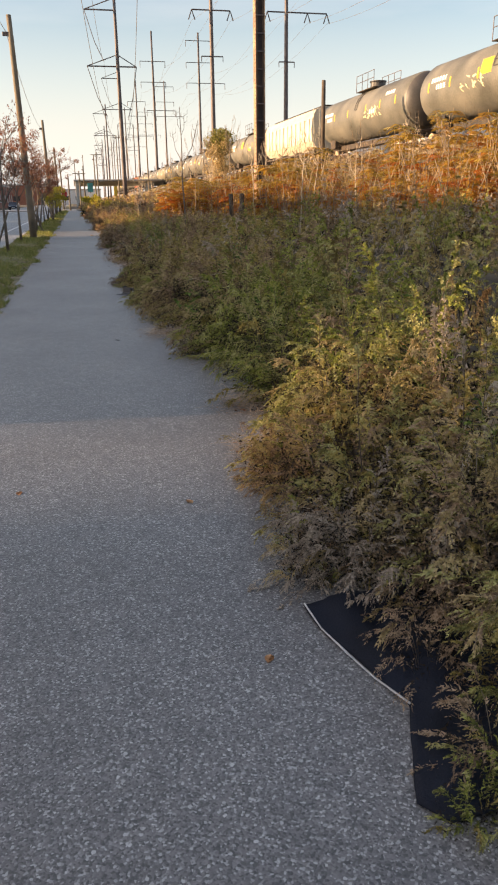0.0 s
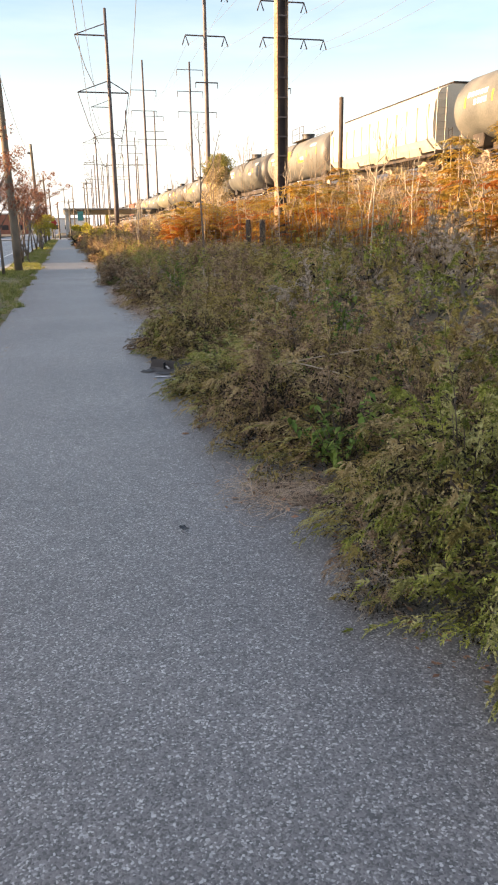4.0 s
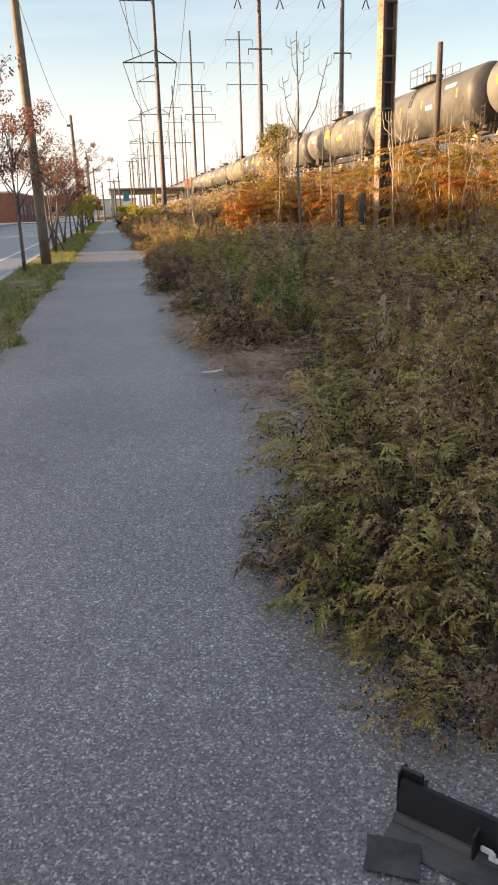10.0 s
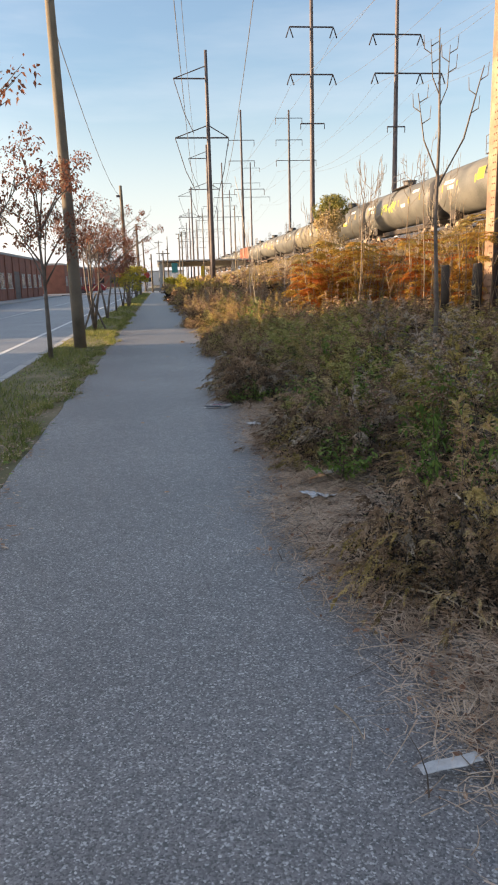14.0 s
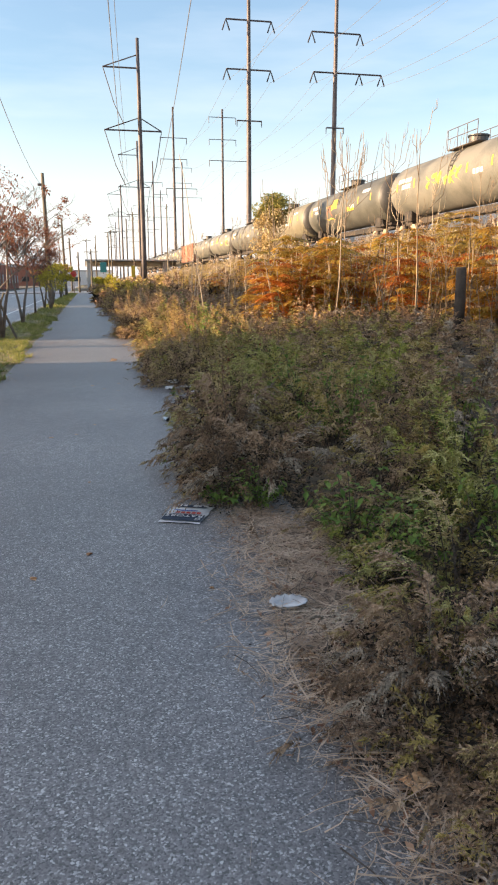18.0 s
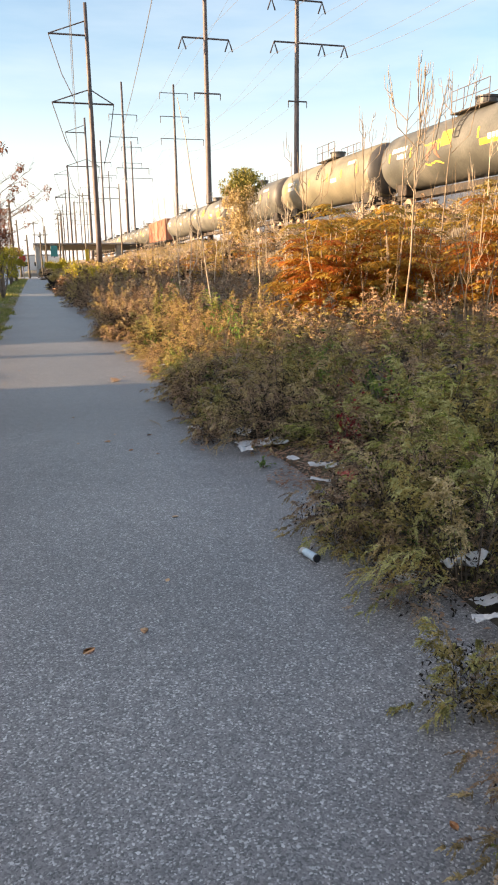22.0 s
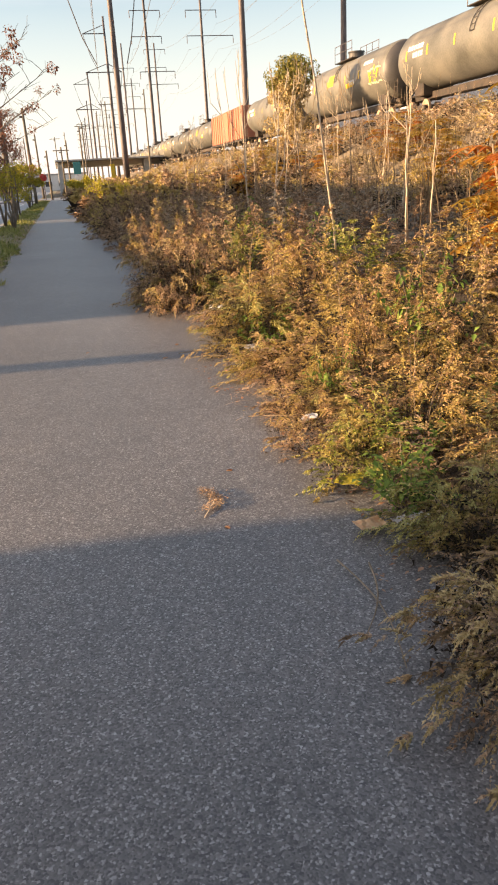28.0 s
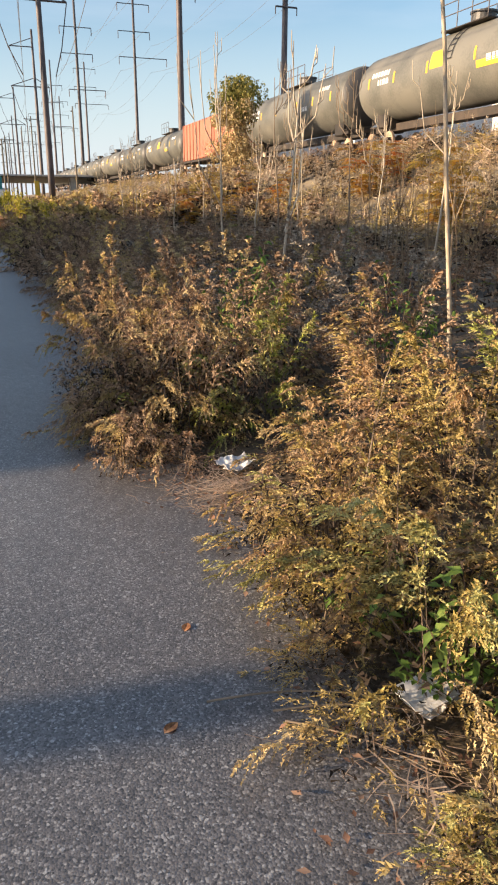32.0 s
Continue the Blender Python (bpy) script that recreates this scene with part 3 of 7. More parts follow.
def tank_car(marks, seed, paint=None, label="grimy grey-black rail tank car with yellow stripes"):
    rnd = random.Random(seed)
    ob = thing("tank_car", Matrix(), label, "tank car", "cars of the freight train")
    half, r, zc = 8.4, 1.52, 2.95
    tank = part("tank", tank_mesh(half, r, zc, paint or M_TANK), None, ob)
    part("underframe", box((-0.35, -half - 0.3, 0.95), (0.35, half + 0.3, 1.3), 0.02), M_TRUCK, ob)
    for s in (-1, 1):
        bm = bmesh.new()
        add_box(bm, (-1.3, s * (half - 0.1) - 0.25, 1.05), (1.3, s * (half - 0.1) + 0.25, 1.2), 0.02)
        add_box(bm, (-0.9, s * (half - 1.9) - 0.5, 1.1), (0.9, s * (half - 1.9) + 0.5, 1.75), 0.05)
        part("saddle", bm, M_TRUCK, ob)
        bogie(ob, s * (half - 1.7))
        for x in (-1.38, 1.38):
            bm = bmesh.new()
            for yy in (half - 0.25, half + 0.15):
                add_tube(bm, [(x, s * yy, 1.1), (x, s * yy, 2.2)], [0.02, 0.02], 5)
            for q in range(4):
                add_tube(bm, [(x, s * (half - 0.25), 1.25 + 0.28 * q), (x, s * (half + 0.15), 1.25 + 0.28 * q)], [0.018, 0.018], 5)
            part("ladder", bm, M_TRUCK, ob, "dark end ladder")
    couplers(ob, half + 0.5)
    # top dome, walkway and hoop rails
    bm = bmesh.new()
    bmesh.ops.create_cone(bm, cap_ends=True, segments=20, radius1=0.5, radius2=0.5, depth=0.5, matrix=pose(0, 0, zc + r + 0.18))
    bmesh.ops.create_cone(bm, cap_ends=True, segments=20, radius1=0.56, radius2=0.56, depth=0.08, matrix=pose(0, 0, zc + r + 0.45))
    part("manway", bm, M_TANKEND, ob)
    deck = part("walkway", box((-0.95, -1.6, zc + r - 0.08), (0.95, 1.6, zc + r - 0.03), 0.01), M_TRUCK, ob)
    for x in (-0.93, 0.93):
        bm = bmesh.new()
        for yy in (-1.58, -0.5, 0.5, 1.58):
            add_tube(bm, [(x, yy, zc + r - 0.05), (x, yy, zc + r + 0.95)], [0.022, 0.022], 5)
        for zz in (0.5, 0.95):
            add_tube(bm, [(x, -1.58, zc + r + zz), (x, 1.58, zc + r + zz)], [0.022, 0.022], 5)
        part("handrail", bm, M_STEEL, deck)
    for s in (-1, 1):
        bm = bmesh.new()
        for q in range(8):
            a = radians(8 + 10 * q)
            b = radians(18 + 10 * q)
            for dy in (-0.2, 0.2):
                add_tube(bm, [(s * 1.56 * math.cos(a), dy, zc + 1.56 * math.sin(a)), (s * 1.56 * math.cos(b), dy, zc + 1.56 * math.sin(b))], [0.02, 0.02], 4)
            add_tube(bm, [(s * 1.56 * math.cos(a), -0.2, zc + 1.56 * math.sin(a)), (s * 1.56 * math.cos(a), 0.2, zc + 1.56 * math.sin(a))], [0.018, 0.018], 4)
        part("side_ladder", bm, M_TANKEND, ob)
    # markings wrapped on the near side
    for y, a0, a1, w, mat in marks:
        bm = bmesh.new()
        n = 4
        ring = []
        for k in range(n + 1):
            a = radians(180 - a0 - (a1 - a0) * k / n)
            ring.append([bm.verts.new((1.531 * math.cos(a), yy, zc + 1.531 * math.sin(a))) for yy in (y - w / 2, y + w / 2)])
        for p, q in zip(ring, ring[1:]):
            bm.faces.new((p[0], q[0], q[1], p[1]))
        part("marking", bm, mat, tank, "painted marking")
    return ob


def text_bars(y0, n, a, rnd, mat):
    """Short bars in the place of lettering."""
    out, y = [], y0
    for _ in range(n):
        w = rnd.uniform(0.12, 0.3)
        out.append((y + w / 2, a, a + 9, w, mat))
        y += w + 0.08
    return out


def usual_marks(seed):
    rnd = random.Random(seed)
    m = [(y, -4, 14, 0.14, M_YELLOW) for y in (-6.6, -4.2, -1.8, 1.6, 4.4, 6.8)]
    m += text_bars(4.9, 6, 12, rnd, M_WHITE) + text_bars(4.9, 4, -2, rnd, M_WHITE)
    m += text_bars(-6.2, 5, 20, rnd, M_WHITE) + text_bars(-3.4, 3, -10, rnd, M_WHITE)
    if seed % 2:
        m += [(0.9, 0, 26, 1.0, M_YELLOW), (-2.6, -16, -6, 1.4, M_YELLOW)]
    return m


def hopper_car():
    ob = thing("hopper_car", Matrix(), "cream covered hopper rail car lit by low sun", "hopper car", "cars of the freight train")
    half = 7.9
    bm = bmesh.new()
    prof = [(-1.0, 1.35), (-1.5, 1.9), (-1.56, 2.6), (-1.5, 3.6), (-1.2, 4.25), (-0.6, 4.5), (0.6, 4.5), (1.2, 4.25), (1.5, 3.6), (1.56, 2.6), (1.5, 1.9), (1.0, 1.35)]
    a = [bm.verts.new((x, -half, z)) for x, z in prof]
    b = [bm.verts.new((x, half, z)) for x, z in prof]
    for k in range(len(prof)):
        bm.faces.new((a[k], b[k], b[(k + 1) % len(prof)], a[(k + 1) % len(prof)]))
    bm.faces.new(a)
    bm.faces.new(b[::-1])
    bmesh.ops.recalc_face_normals(bm, faces=bm.faces)
    part("body", bm, M_HOPPER, ob)
    for k in range(12):
        y = -half + 0.6 + k * (2 * half - 1.2) / 11
        part("side_rib", box((-1.6, y - 0.05, 1.9), (-1.5, y + 0.05, 3.6), 0.01), M_HOPPER, ob)
    for y in (-4.6, 0, 4.6):
        bm = bmesh.new()
        bmesh.ops.create_cone(bm, cap_ends=True, segments=4, radius1=1.9, radius2=0.4, depth=1.0, matrix=pose(0, y, 1.1, 180, 0, 0) @ pose(0, 0, 0, 0, 0, 45))
        part("outlet", bm, M_HOPPER, ob)
    part("roof_walk", box((-0.5, -half, 4.56), (0.5, half, 4.62), 0.01), M_TRUCK, ob)
    part("sill", box((-1.5, -half - 0.3, 1.0), (1.5, half + 0.3, 1.14), 0.02), M_TRUCK, ob)
    for s in (-1, 1):
        bogie(ob, s * (half - 1.4))
        for x in (-1.45, 1.45):
            bm = bmesh.new()
            add_tube(bm, [(x, s * (half + 0.2), 1.1), (x, s * (half + 0.2), 4.3)], [0.025, 0.025], 5)
            add_tube(bm, [(x * 0.65, s * (half + 0.2), 1.1), (x * 0.65, s * (half + 0.2), 4.3)], [0.025, 0.025], 5)
            for q in range(9):
                add_tube(bm, [(x, s * (half + 0.2), 1.3 + 0.34 * q), (x * 0.65, s * (half + 0.2), 1.3 + 0.34 * q)], [0.018, 0.018], 4)
            part("end_ladder", bm, M_HOPPER, ob)
    couplers(ob, half + 0.9)
    return ob


def box_car():
    ob = thing("box_car", Matrix(), "rusty oxide-red steel box car", "box car", "cars of the freight train")
    half = 8.2
    part("body", box((-1.5, -half, 1.2), (1.5, half, 4.3), 0.04), M_BOXRED, ob)
    for k in range(15):
        y = -half + 0.5 + k * (2 * half - 1.0) / 14
        part("side_post", box((-1.56, y - 0.06, 1.2), (-1.5, y + 0.06, 4.25), 0.008), M_BOXRED, ob)
    part("sliding_door", box((-1.58, -1.6, 1.25), (-1.51, 1.6, 4.15), 0.01), M_BOXRED, ob)
    part("sill", box((-1.45, -half - 0.2, 1.0), (1.45, half + 0.2, 1.19), 0.02), M_TRUCK, ob)
    for s in (-1, 1):
        bogie(ob, s * (half - 1.6))
    couplers(ob, half + 0.75)
    return ob


# cars in order along the track, nearest first; the cream hopper is number 0
TRAIN = []
tank_a, tank_b = tank_car(usual_marks(1), 1), tank_car(usual_marks(2), 2)
count = 0
for k in range(-4, 19):
    if k == 0:
        car = hopper_car()
    elif k == 10:
        car = box_car()
    elif k == 6:
        car = tank_car(usual_marks(4), 4, M_TANKTAN, "dusty tan rail tank car with yellow stripes")
    else:
        car = tank_a if count == 0 else tank_b if count == 1 else copy_thing((tank_a, tank_b)[count % 2], Matrix())
        count += 1
    TRAIN.append((car, FIRST_GAP + CAR * (k + 0.5)))

M_LIME = plain("lime_spray_paint", (0.5, 0.56, 0.05), 0.5)
M_CREAM = plain("cream_spray_paint", (0.62, 0.53, 0.33), 0.5)


def spray(car, y0, z0, letters, high, mat, seed, label, block=None):
    """Sprayed lettering that cannot be read: bent strokes that follow the tank's near side, on a block of a second colour or none."""
    rnd = random.Random(seed)
    zc, r = 2.95, 1.536

    def at(y, z, lift=0.0):
        q = max(-1.0, min(1.0, (z - zc) / r))
        return (-(r + lift) * math.sqrt(max(0.0, 1 - q * q)), y, zc + (r + lift) * q)

    step = 0.82 * high
    if block:
        bm = bmesh.new()
        n = 14
        top = [bm.verts.new(at(y0 - 0.2 + (letters * step + 0.3) * k / n, z0 + high * rnd.uniform(0.95, 1.15))) for k in range(n + 1)]
        low = [bm.verts.new(at(y0 - 0.2 + (letters * step + 0.3) * k / n, z0 - high * rnd.uniform(0.02, 0.2))) for k in range(n + 1)]
        for k in range(n):
            bm.faces.new((low[k], low[k + 1], top[k + 1], top[k]))
        part("sprayed_block", bm, block, car, "sprayed block of colour")
    for k in range(letters):
        bm = bmesh.new()
        for _ in range(3):
            a0, b0 = rnd.uniform(0, 0.25), rnd.uniform(0, 1)
            a1, b1 = rnd.uniform(0.45, 0.8), rnd.uniform(0, 1)
            pts = [(y0 + step * (k + a0 + (a1 - a0) * q + 0.16 * math.sin(3.1 * q)), z0 + high * (b0 + (b1 - b0) * q)) for q in (0.0, 0.33, 0.66, 1.0)]
            w = 0.1 * high
            rows = [[bm.verts.new(at(y + dy, z + dz, 0.006)) for dy, dz in ((-w, -0.5 * w), (w, 0.5 * w))] for y, z in pts]
            for p, q in zip(rows, rows[1:]):
                bm.faces.new((p[0], p[1], q[1], q[0]))
        part("sprayed_letter", bm, mat, car, label)


spray(TRAIN[4 + 4][0], -1.2, 2.55, 6, 0.85, M_LIME, 1, "lime green sprayed lettering")
spray(TRAIN[4 + 5][0], 1.5, 2.35, 2, 0.85, M_BOXRED, 2, "sprayed outline", M_YELLOW)
spray(TRAIN[4 - 2][0], 1.0, 2.4, 4, 0.75, M_CREAM, 3, "cream sprayed lettering")
spray(TRAIN[4 - 1][0], -4.4, 2.4, 5, 0.75, M_CREAM, 4, "cream sprayed lettering")
spray(TRAIN[4 + 8][0], -7.4, 2.4, 3, 0.7, M_YELLOW, 5, "sprayed outline", M_CREAM)

# ---- plants ----
def leaf_mat(name, tones, leafy=0.25, spread=0.22):
    mid = tones[1]
    tones = [tuple(0.45 * a + 0.38 * b for a, b in zip(tones[0], mid)), mid, tuple(0.5 * a + 0.5 * b for a, b in zip(tones[2], mid))]
    return mottled(name, tones, 6, 40, 0.7, 0, 0, 0.35 * spread, leafy, "island", 0.11)


M_GREEN = leaf_mat("weed_green", [(0.056, 0.062, 0.02), (0.277, 0.304, 0.066), (0.691, 0.664, 0.185)], 0.15)
M_LIGHTG = leaf_mat("weed_pale_green", [(0.106, 0.106, 0.035), (0.458, 0.422, 0.15), (0.704, 0.651, 0.317)], 0.15)
M_OLIVE = leaf_mat("weed_olive", [(0.074, 0.055, 0.019), (0.379, 0.293, 0.091), (0.759, 0.597, 0.234)], 0.15)
M_BROWN = leaf_mat("weed_brown", [(0.097, 0.063, 0.042), (0.387, 0.255, 0.158), (0.704, 0.51, 0.334)], 0.12)
M_TAN = leaf_mat("weed_tan", [(0.121, 0.084, 0.041), (0.504, 0.373, 0.174), (0.776, 0.612, 0.349)], 0.15)
M_GREYB = leaf_mat("weed_grey_seed", [(0.088, 0.07, 0.053), (0.387, 0.317, 0.238), (0.686, 0.581, 0.44)], 0.12)
M_GOLD = leaf_mat("weed_gold", [(0.14, 0.1, 0.04), (0.5, 0.37, 0.135), (0.74, 0.57, 0.27)], 0.22)
M_RUSTY = leaf_mat("weed_rusty", [(0.14, 0.08, 0.045), (0.42, 0.275, 0.14), (0.66, 0.47, 0.27)], 0.18)
M_DARKB = leaf_mat("weed_dark", [(0.101, 0.064, 0.041), (0.269, 0.167, 0.099), (0.615, 0.42, 0.247)], 0.1)
# dead leaves, near black so the bushes' hollows read as deep shade
M_DEADSHADE = leaf_mat("dead_leaf_shade", [(0.013, 0.009, 0.006), (0.035, 0.024, 0.015), (0.08, 0.055, 0.035)], 0.05)
M_SEED = leaf_mat("pale_seed_fluff", [(0.229, 0.176, 0.132), (0.528, 0.422, 0.326), (0.704, 0.616, 0.502)], 0.25)
M_BROAD = leaf_mat("broad_green_leaf", [(0.07, 0.12, 0.03), (0.17, 0.28, 0.06), (0.38, 0.45, 0.12)], 0.35)
M_STEM = leaf_mat("dry_stem", [(0.056, 0.04, 0.028), (0.128, 0.092, 0.064), (0.32, 0.248, 0.176)], 0, 0.2)
M_STRAW = leaf_mat("dry_straw", [(0.34, 0.225, 0.15), (0.58, 0.42, 0.29), (0.76, 0.6, 0.45)], 0.1)
M_BANKG = leaf_mat("bank_grass_gold", [(0.26, 0.2, 0.12), (0.46, 0.36, 0.21), (0.62, 0.52, 0.33)], 0.3)
M_ORANGE = leaf_mat("sumac_orange", [(0.4, 0.18, 0.035), (0.55, 0.3, 0.06), (0.6, 0.4, 0.1)], 0.55, 0.3)
M_SRED = leaf_mat("sumac_red", [(0.4, 0.09, 0.03), (0.552, 0.19, 0.05), (0.598, 0.29, 0.06)], 0.55, 0.3)
M_SYEL = leaf_mat("sumac_yellow", [(0.42, 0.24, 0.04), (0.56, 0.38, 0.08), (0.58, 0.44, 0.13)], 0.45, 0.3)
M_BARK = mottled("grey_bark", [(0.1, 0.08, 0.065), (0.22, 0.18, 0.145)], 6, 40, 0.9)
M_TWIG = mottled("tan_twig_bark", [(0.2, 0.15, 0.1), (0.34, 0.26, 0.18)], 6, 40, 0.9)
M_PALEBARK = mottled("pale_dead_stem", [(0.42, 0.34, 0.24), (0.6, 0.5, 0.37)], 6, 40, 0.9)
M_GRASS = leaf_mat("verge_grass", [(0.09, 0.12, 0.03), (0.23, 0.26, 0.07), (0.5, 0.42, 0.17)], 0.3, 0.25)
M_TREELEAF = leaf_mat("street_tree_leaf", [(0.1, 0.045, 0.03), (0.27, 0.1, 0.06), (0.36, 0.2, 0.12)], 0.3, 0.28)
M_YELLEAF = leaf_mat("yellow_shrub_leaf", [(0.230, 0.230, 0.034), (0.483, 0.414, 0.057), (0.575, 0.460, 0.092)], 0.35, 0.25)
M_IVY = leaf_mat("vine_leaf", [(0.093, 0.109, 0.031), (0.232, 0.232, 0.070), (0.496, 0.372, 0.109)], 0.25, 0.25)
M_LEAF = mottled("fallen_leaf", [(0.45, 0.2, 0.08), (0.66, 0.34, 0.16), (0.7, 0.46, 0.26)], 8, 60, 0.8, 0, 0, 0.15)
M_LITTER = leaf_mat("leaf_litter", [(0.16, 0.08, 0.05), (0.34, 0.18, 0.11), (0.52, 0.34, 0.22)], 0.05)
M_DRIFT = mottled("drifted_soil", [(0.07, 0.05, 0.037), (0.24, 0.175, 0.125), (0.42, 0.32, 0.235)], 22, 170, 0.95, 0, 1.0)


def unit(v):
    return v / np.maximum(np.linalg.norm(v, axis=-1, keepdims=True), 1e-9)


def slips(root, ahead, side, length, width):
    """Small narrow leaves, one triangle each."""
    a = root + side * (width * 0.5)[:, None]
    b = root - side * (width * 0.5)[:, None]
    c = root + ahead * length[:, None]
    n = len(root)
    return np.stack([a, b, c], 1).reshape(-1, 3), np.arange(3 * n).reshape(n, 3)


def kites(root, ahead, side, length, width, fall=0.3):
    """Broader leaves of two triangles that fold and droop a little."""
    n = len(root)
    mid = root + ahead * (length * 0.45)[:, None]
    tip = root + ahead * length[:, None] - np.array([0, 0, 1.0]) * (length * fall)[:, None]
    v = np.stack([root, mid + side * (width * 0.5)[:, None], tip, mid - side * (width * 0.5)[:, None]], 1).reshape(-1, 3)
    k = 4 * np.arange(n)[:, None]
    f = np.concatenate([k + np.array([0, 1, 2]), k + np.array([0, 2, 3])], 1).reshape(-1, 3)
    return v, f


def bands(p, width, turn=0.0):
    """Thin tapering strips along polylines p: n x k x 3, as triangles."""
    n, k, _ = p.shape
    az = np.arange(n) * 2.4 + turn
    side = np.stack([np.cos(az), np.sin(az), 0 * az], -1)[:, None, :]
    w = (width * np.linspace(1, 0.3, k))[None, :, None]
    v = np.concatenate([p + side * w, p - side * w], 1).reshape(-1, 3)
    o = (2 * k * np.arange(n))[:, None, None]
    j = np.arange(k - 1)[None, :, None]
    f = o + np.concatenate([j, j + 1, j + k, j + 1, j + k + 1, j + k], -1)
    return v, f.reshape(-1, 3)


def weed(plumes, tassels, leaflets, height, spread, tassel, leaf, droop=0.5, seed=0, broad=0.58, core=10):
    """A clump of feathery weed: arching stems hung with drooping tassels of small scale-like leaves, over a core of
    dead leaves coloured near black as inner shade. Gives stems, leaves and each leaf's tone (0 to 2; 3 is the dark
    core).
    """
    r = np.random.default_rng(seed)
    segs = 6
    down = np.array([0, 0, -1.0])
    az = r.uniform(0, 2 * np.pi, plumes)
    skirt = r.random(plumes) < 0.36
    rel = np.where(skirt, r.uniform(0.6, 1.0, plumes), 0.85 * r.uniform(0.02, 1.0, plumes) ** 0.6)
    h = height * np.where(skirt, r.uniform(0.25, 0.5, plumes), r.uniform(0.65, 1.1, plumes) * (1 - 0.35 * rel**2))
    droop = np.where(skirt, max(droop, 0.95), droop)[:, None]
    t = np.linspace(0, 1, segs + 1)[None, :]
    rad = (rel * spread)[:, None] * (0.35 * t + 0.65 * t**2) + 0.1 * spread
    p = np.stack([np.cos(az)[:, None] * rad, np.sin(az)[:, None] * rad, h[:, None] * (1.15 * t - droop * t**3 * rel[:, None]) * (1 - 0.3 * rel[:, None] ** 3)], -1)
    p += np.cumsum(r.normal(0, 0.016 * height, p.shape), 1) * t[..., None]
    p[..., 2] = np.maximum(p[..., 2], 0.03 * t)
    tone = np.digitize(r.uniform(0, 1, plumes), [0.6, 0.83])
    # side tassels: long at the plume's foot, short at its tip, all swept the same way
    v = r.uniform(0, 1, (plumes, tassels)) ** 0.8
    low = (0.4 - 0.26 * rel**2)[:, None]
    u = (low + (1 - low) * v) * segs * 0.999
    j = u.astype(int)
    f = (u - j)[..., None]
    i = np.arange(plumes)[:, None]
    root = (p[i, j] * (1 - f) + p[i, j + 1] * f).reshape(-1, 3)
    along = unit(p[i, j + 1] - p[i, j]).reshape(-1, 3)
    away = unit(np.cross(along, unit(r.normal(0, 1, root.shape))))
    out = np.repeat(np.stack([np.cos(az), np.sin(az), 0 * az], -1), tassels, 0)
    d = unit(along * 0.8 + away * 0.6 + out * 0.25)
    big = r.uniform(0.7, 1.35, (plumes, 1))
    ln = (tassel * big * (1.1 - 0.8 * v) * r.uniform(0.6, 1.3, v.shape)).ravel()
    k = np.linspace(0.06, 1.0, leaflets)[None, :, None]
    sag = 0.5 * ln[:, None, None]
    at = root[:, None] + d[:, None] * ln[:, None, None] * k + down * (sag * k**2)
    axis = unit(d[:, None] * ln[:, None, None] + down * (2 * sag * k))
    e1 = unit(np.cross(axis, unit(r.normal(0, 1, d.shape))[:, None]))
    e2 = np.cross(axis, e1)
    turn = (2.4 * np.arange(leaflets))[None, :, None] + r.uniform(0, 6.28, (len(d), 1, 1))
    around = e1 * np.cos(turn) + e2 * np.sin(turn)
    way = unit(axis * (0.55 + 0.45 * k) + around * (0.75 - 0.35 * k) + r.normal(0, 0.16, at.shape)).reshape(-1, 3)
    size = (leaf * (1.2 - 0.55 * k[..., 0]) * r.uniform(0.65, 1.35, at.shape[:2])).ravel()
    flat = unit(np.cross(way, unit((around + r.normal(0, 0.3, at.shape)).reshape(-1, 3))))
    lv, lf = slips(at.reshape(-1, 3), way, flat, size, size * broad)
    # plume tips are paler by nature, and spread further to paint top light
    pale = (v > 0.62) & (r.random(v.shape) < 0.62) & (tone[:, None] == 0)
    tones = np.repeat(np.where(pale, 1, tone[:, None]).ravel(), leaflets)
    # dead leaves and broken stalks inside the clump, darkened to paint in its shade
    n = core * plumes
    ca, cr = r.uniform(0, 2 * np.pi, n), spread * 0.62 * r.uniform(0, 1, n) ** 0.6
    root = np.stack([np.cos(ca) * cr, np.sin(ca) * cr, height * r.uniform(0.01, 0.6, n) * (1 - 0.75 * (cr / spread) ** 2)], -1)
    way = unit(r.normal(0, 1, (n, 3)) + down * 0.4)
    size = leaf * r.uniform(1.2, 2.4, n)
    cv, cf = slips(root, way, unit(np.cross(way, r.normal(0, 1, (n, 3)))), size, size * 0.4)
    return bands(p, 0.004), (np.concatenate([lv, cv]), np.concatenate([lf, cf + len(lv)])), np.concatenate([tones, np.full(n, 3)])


def broad_weed(n, height, spread, leaf, seed):
    """A leafy plant with broad leaves on short stems."""
    r = np.random.default_rng(seed)
    az, rel = r.uniform(0, 2 * np.pi, n), r.uniform(0, 1, n) ** 0.6
    t = np.linspace(0, 1, 5)[None, :]
    p = np.stack([np.cos(az)[:, None] * rel[:, None] * spread * t, np.sin(az)[:, None] * rel[:, None] * spread * t, (height * r.uniform(0.5, 1, n) * (1.1 - 0.5 * rel))[:, None] * t], -1)
    m = 9
    u = r.uniform(0.35, 1.0, (n, m))[..., None]
    root = (p[:, :1] * (1 - u) + p[:, -1:] * u).reshape(-1, 3)
    d = unit(r.normal(0, 1, root.shape) * np.array([1, 1, 0.5]))
    size = leaf * r.uniform(0.5, 1.2, len(root))
    return bands(p, 0.004), kites(root, d, unit(np.cross(d, [0, 0, 1.0])), size, size * 0.6), None


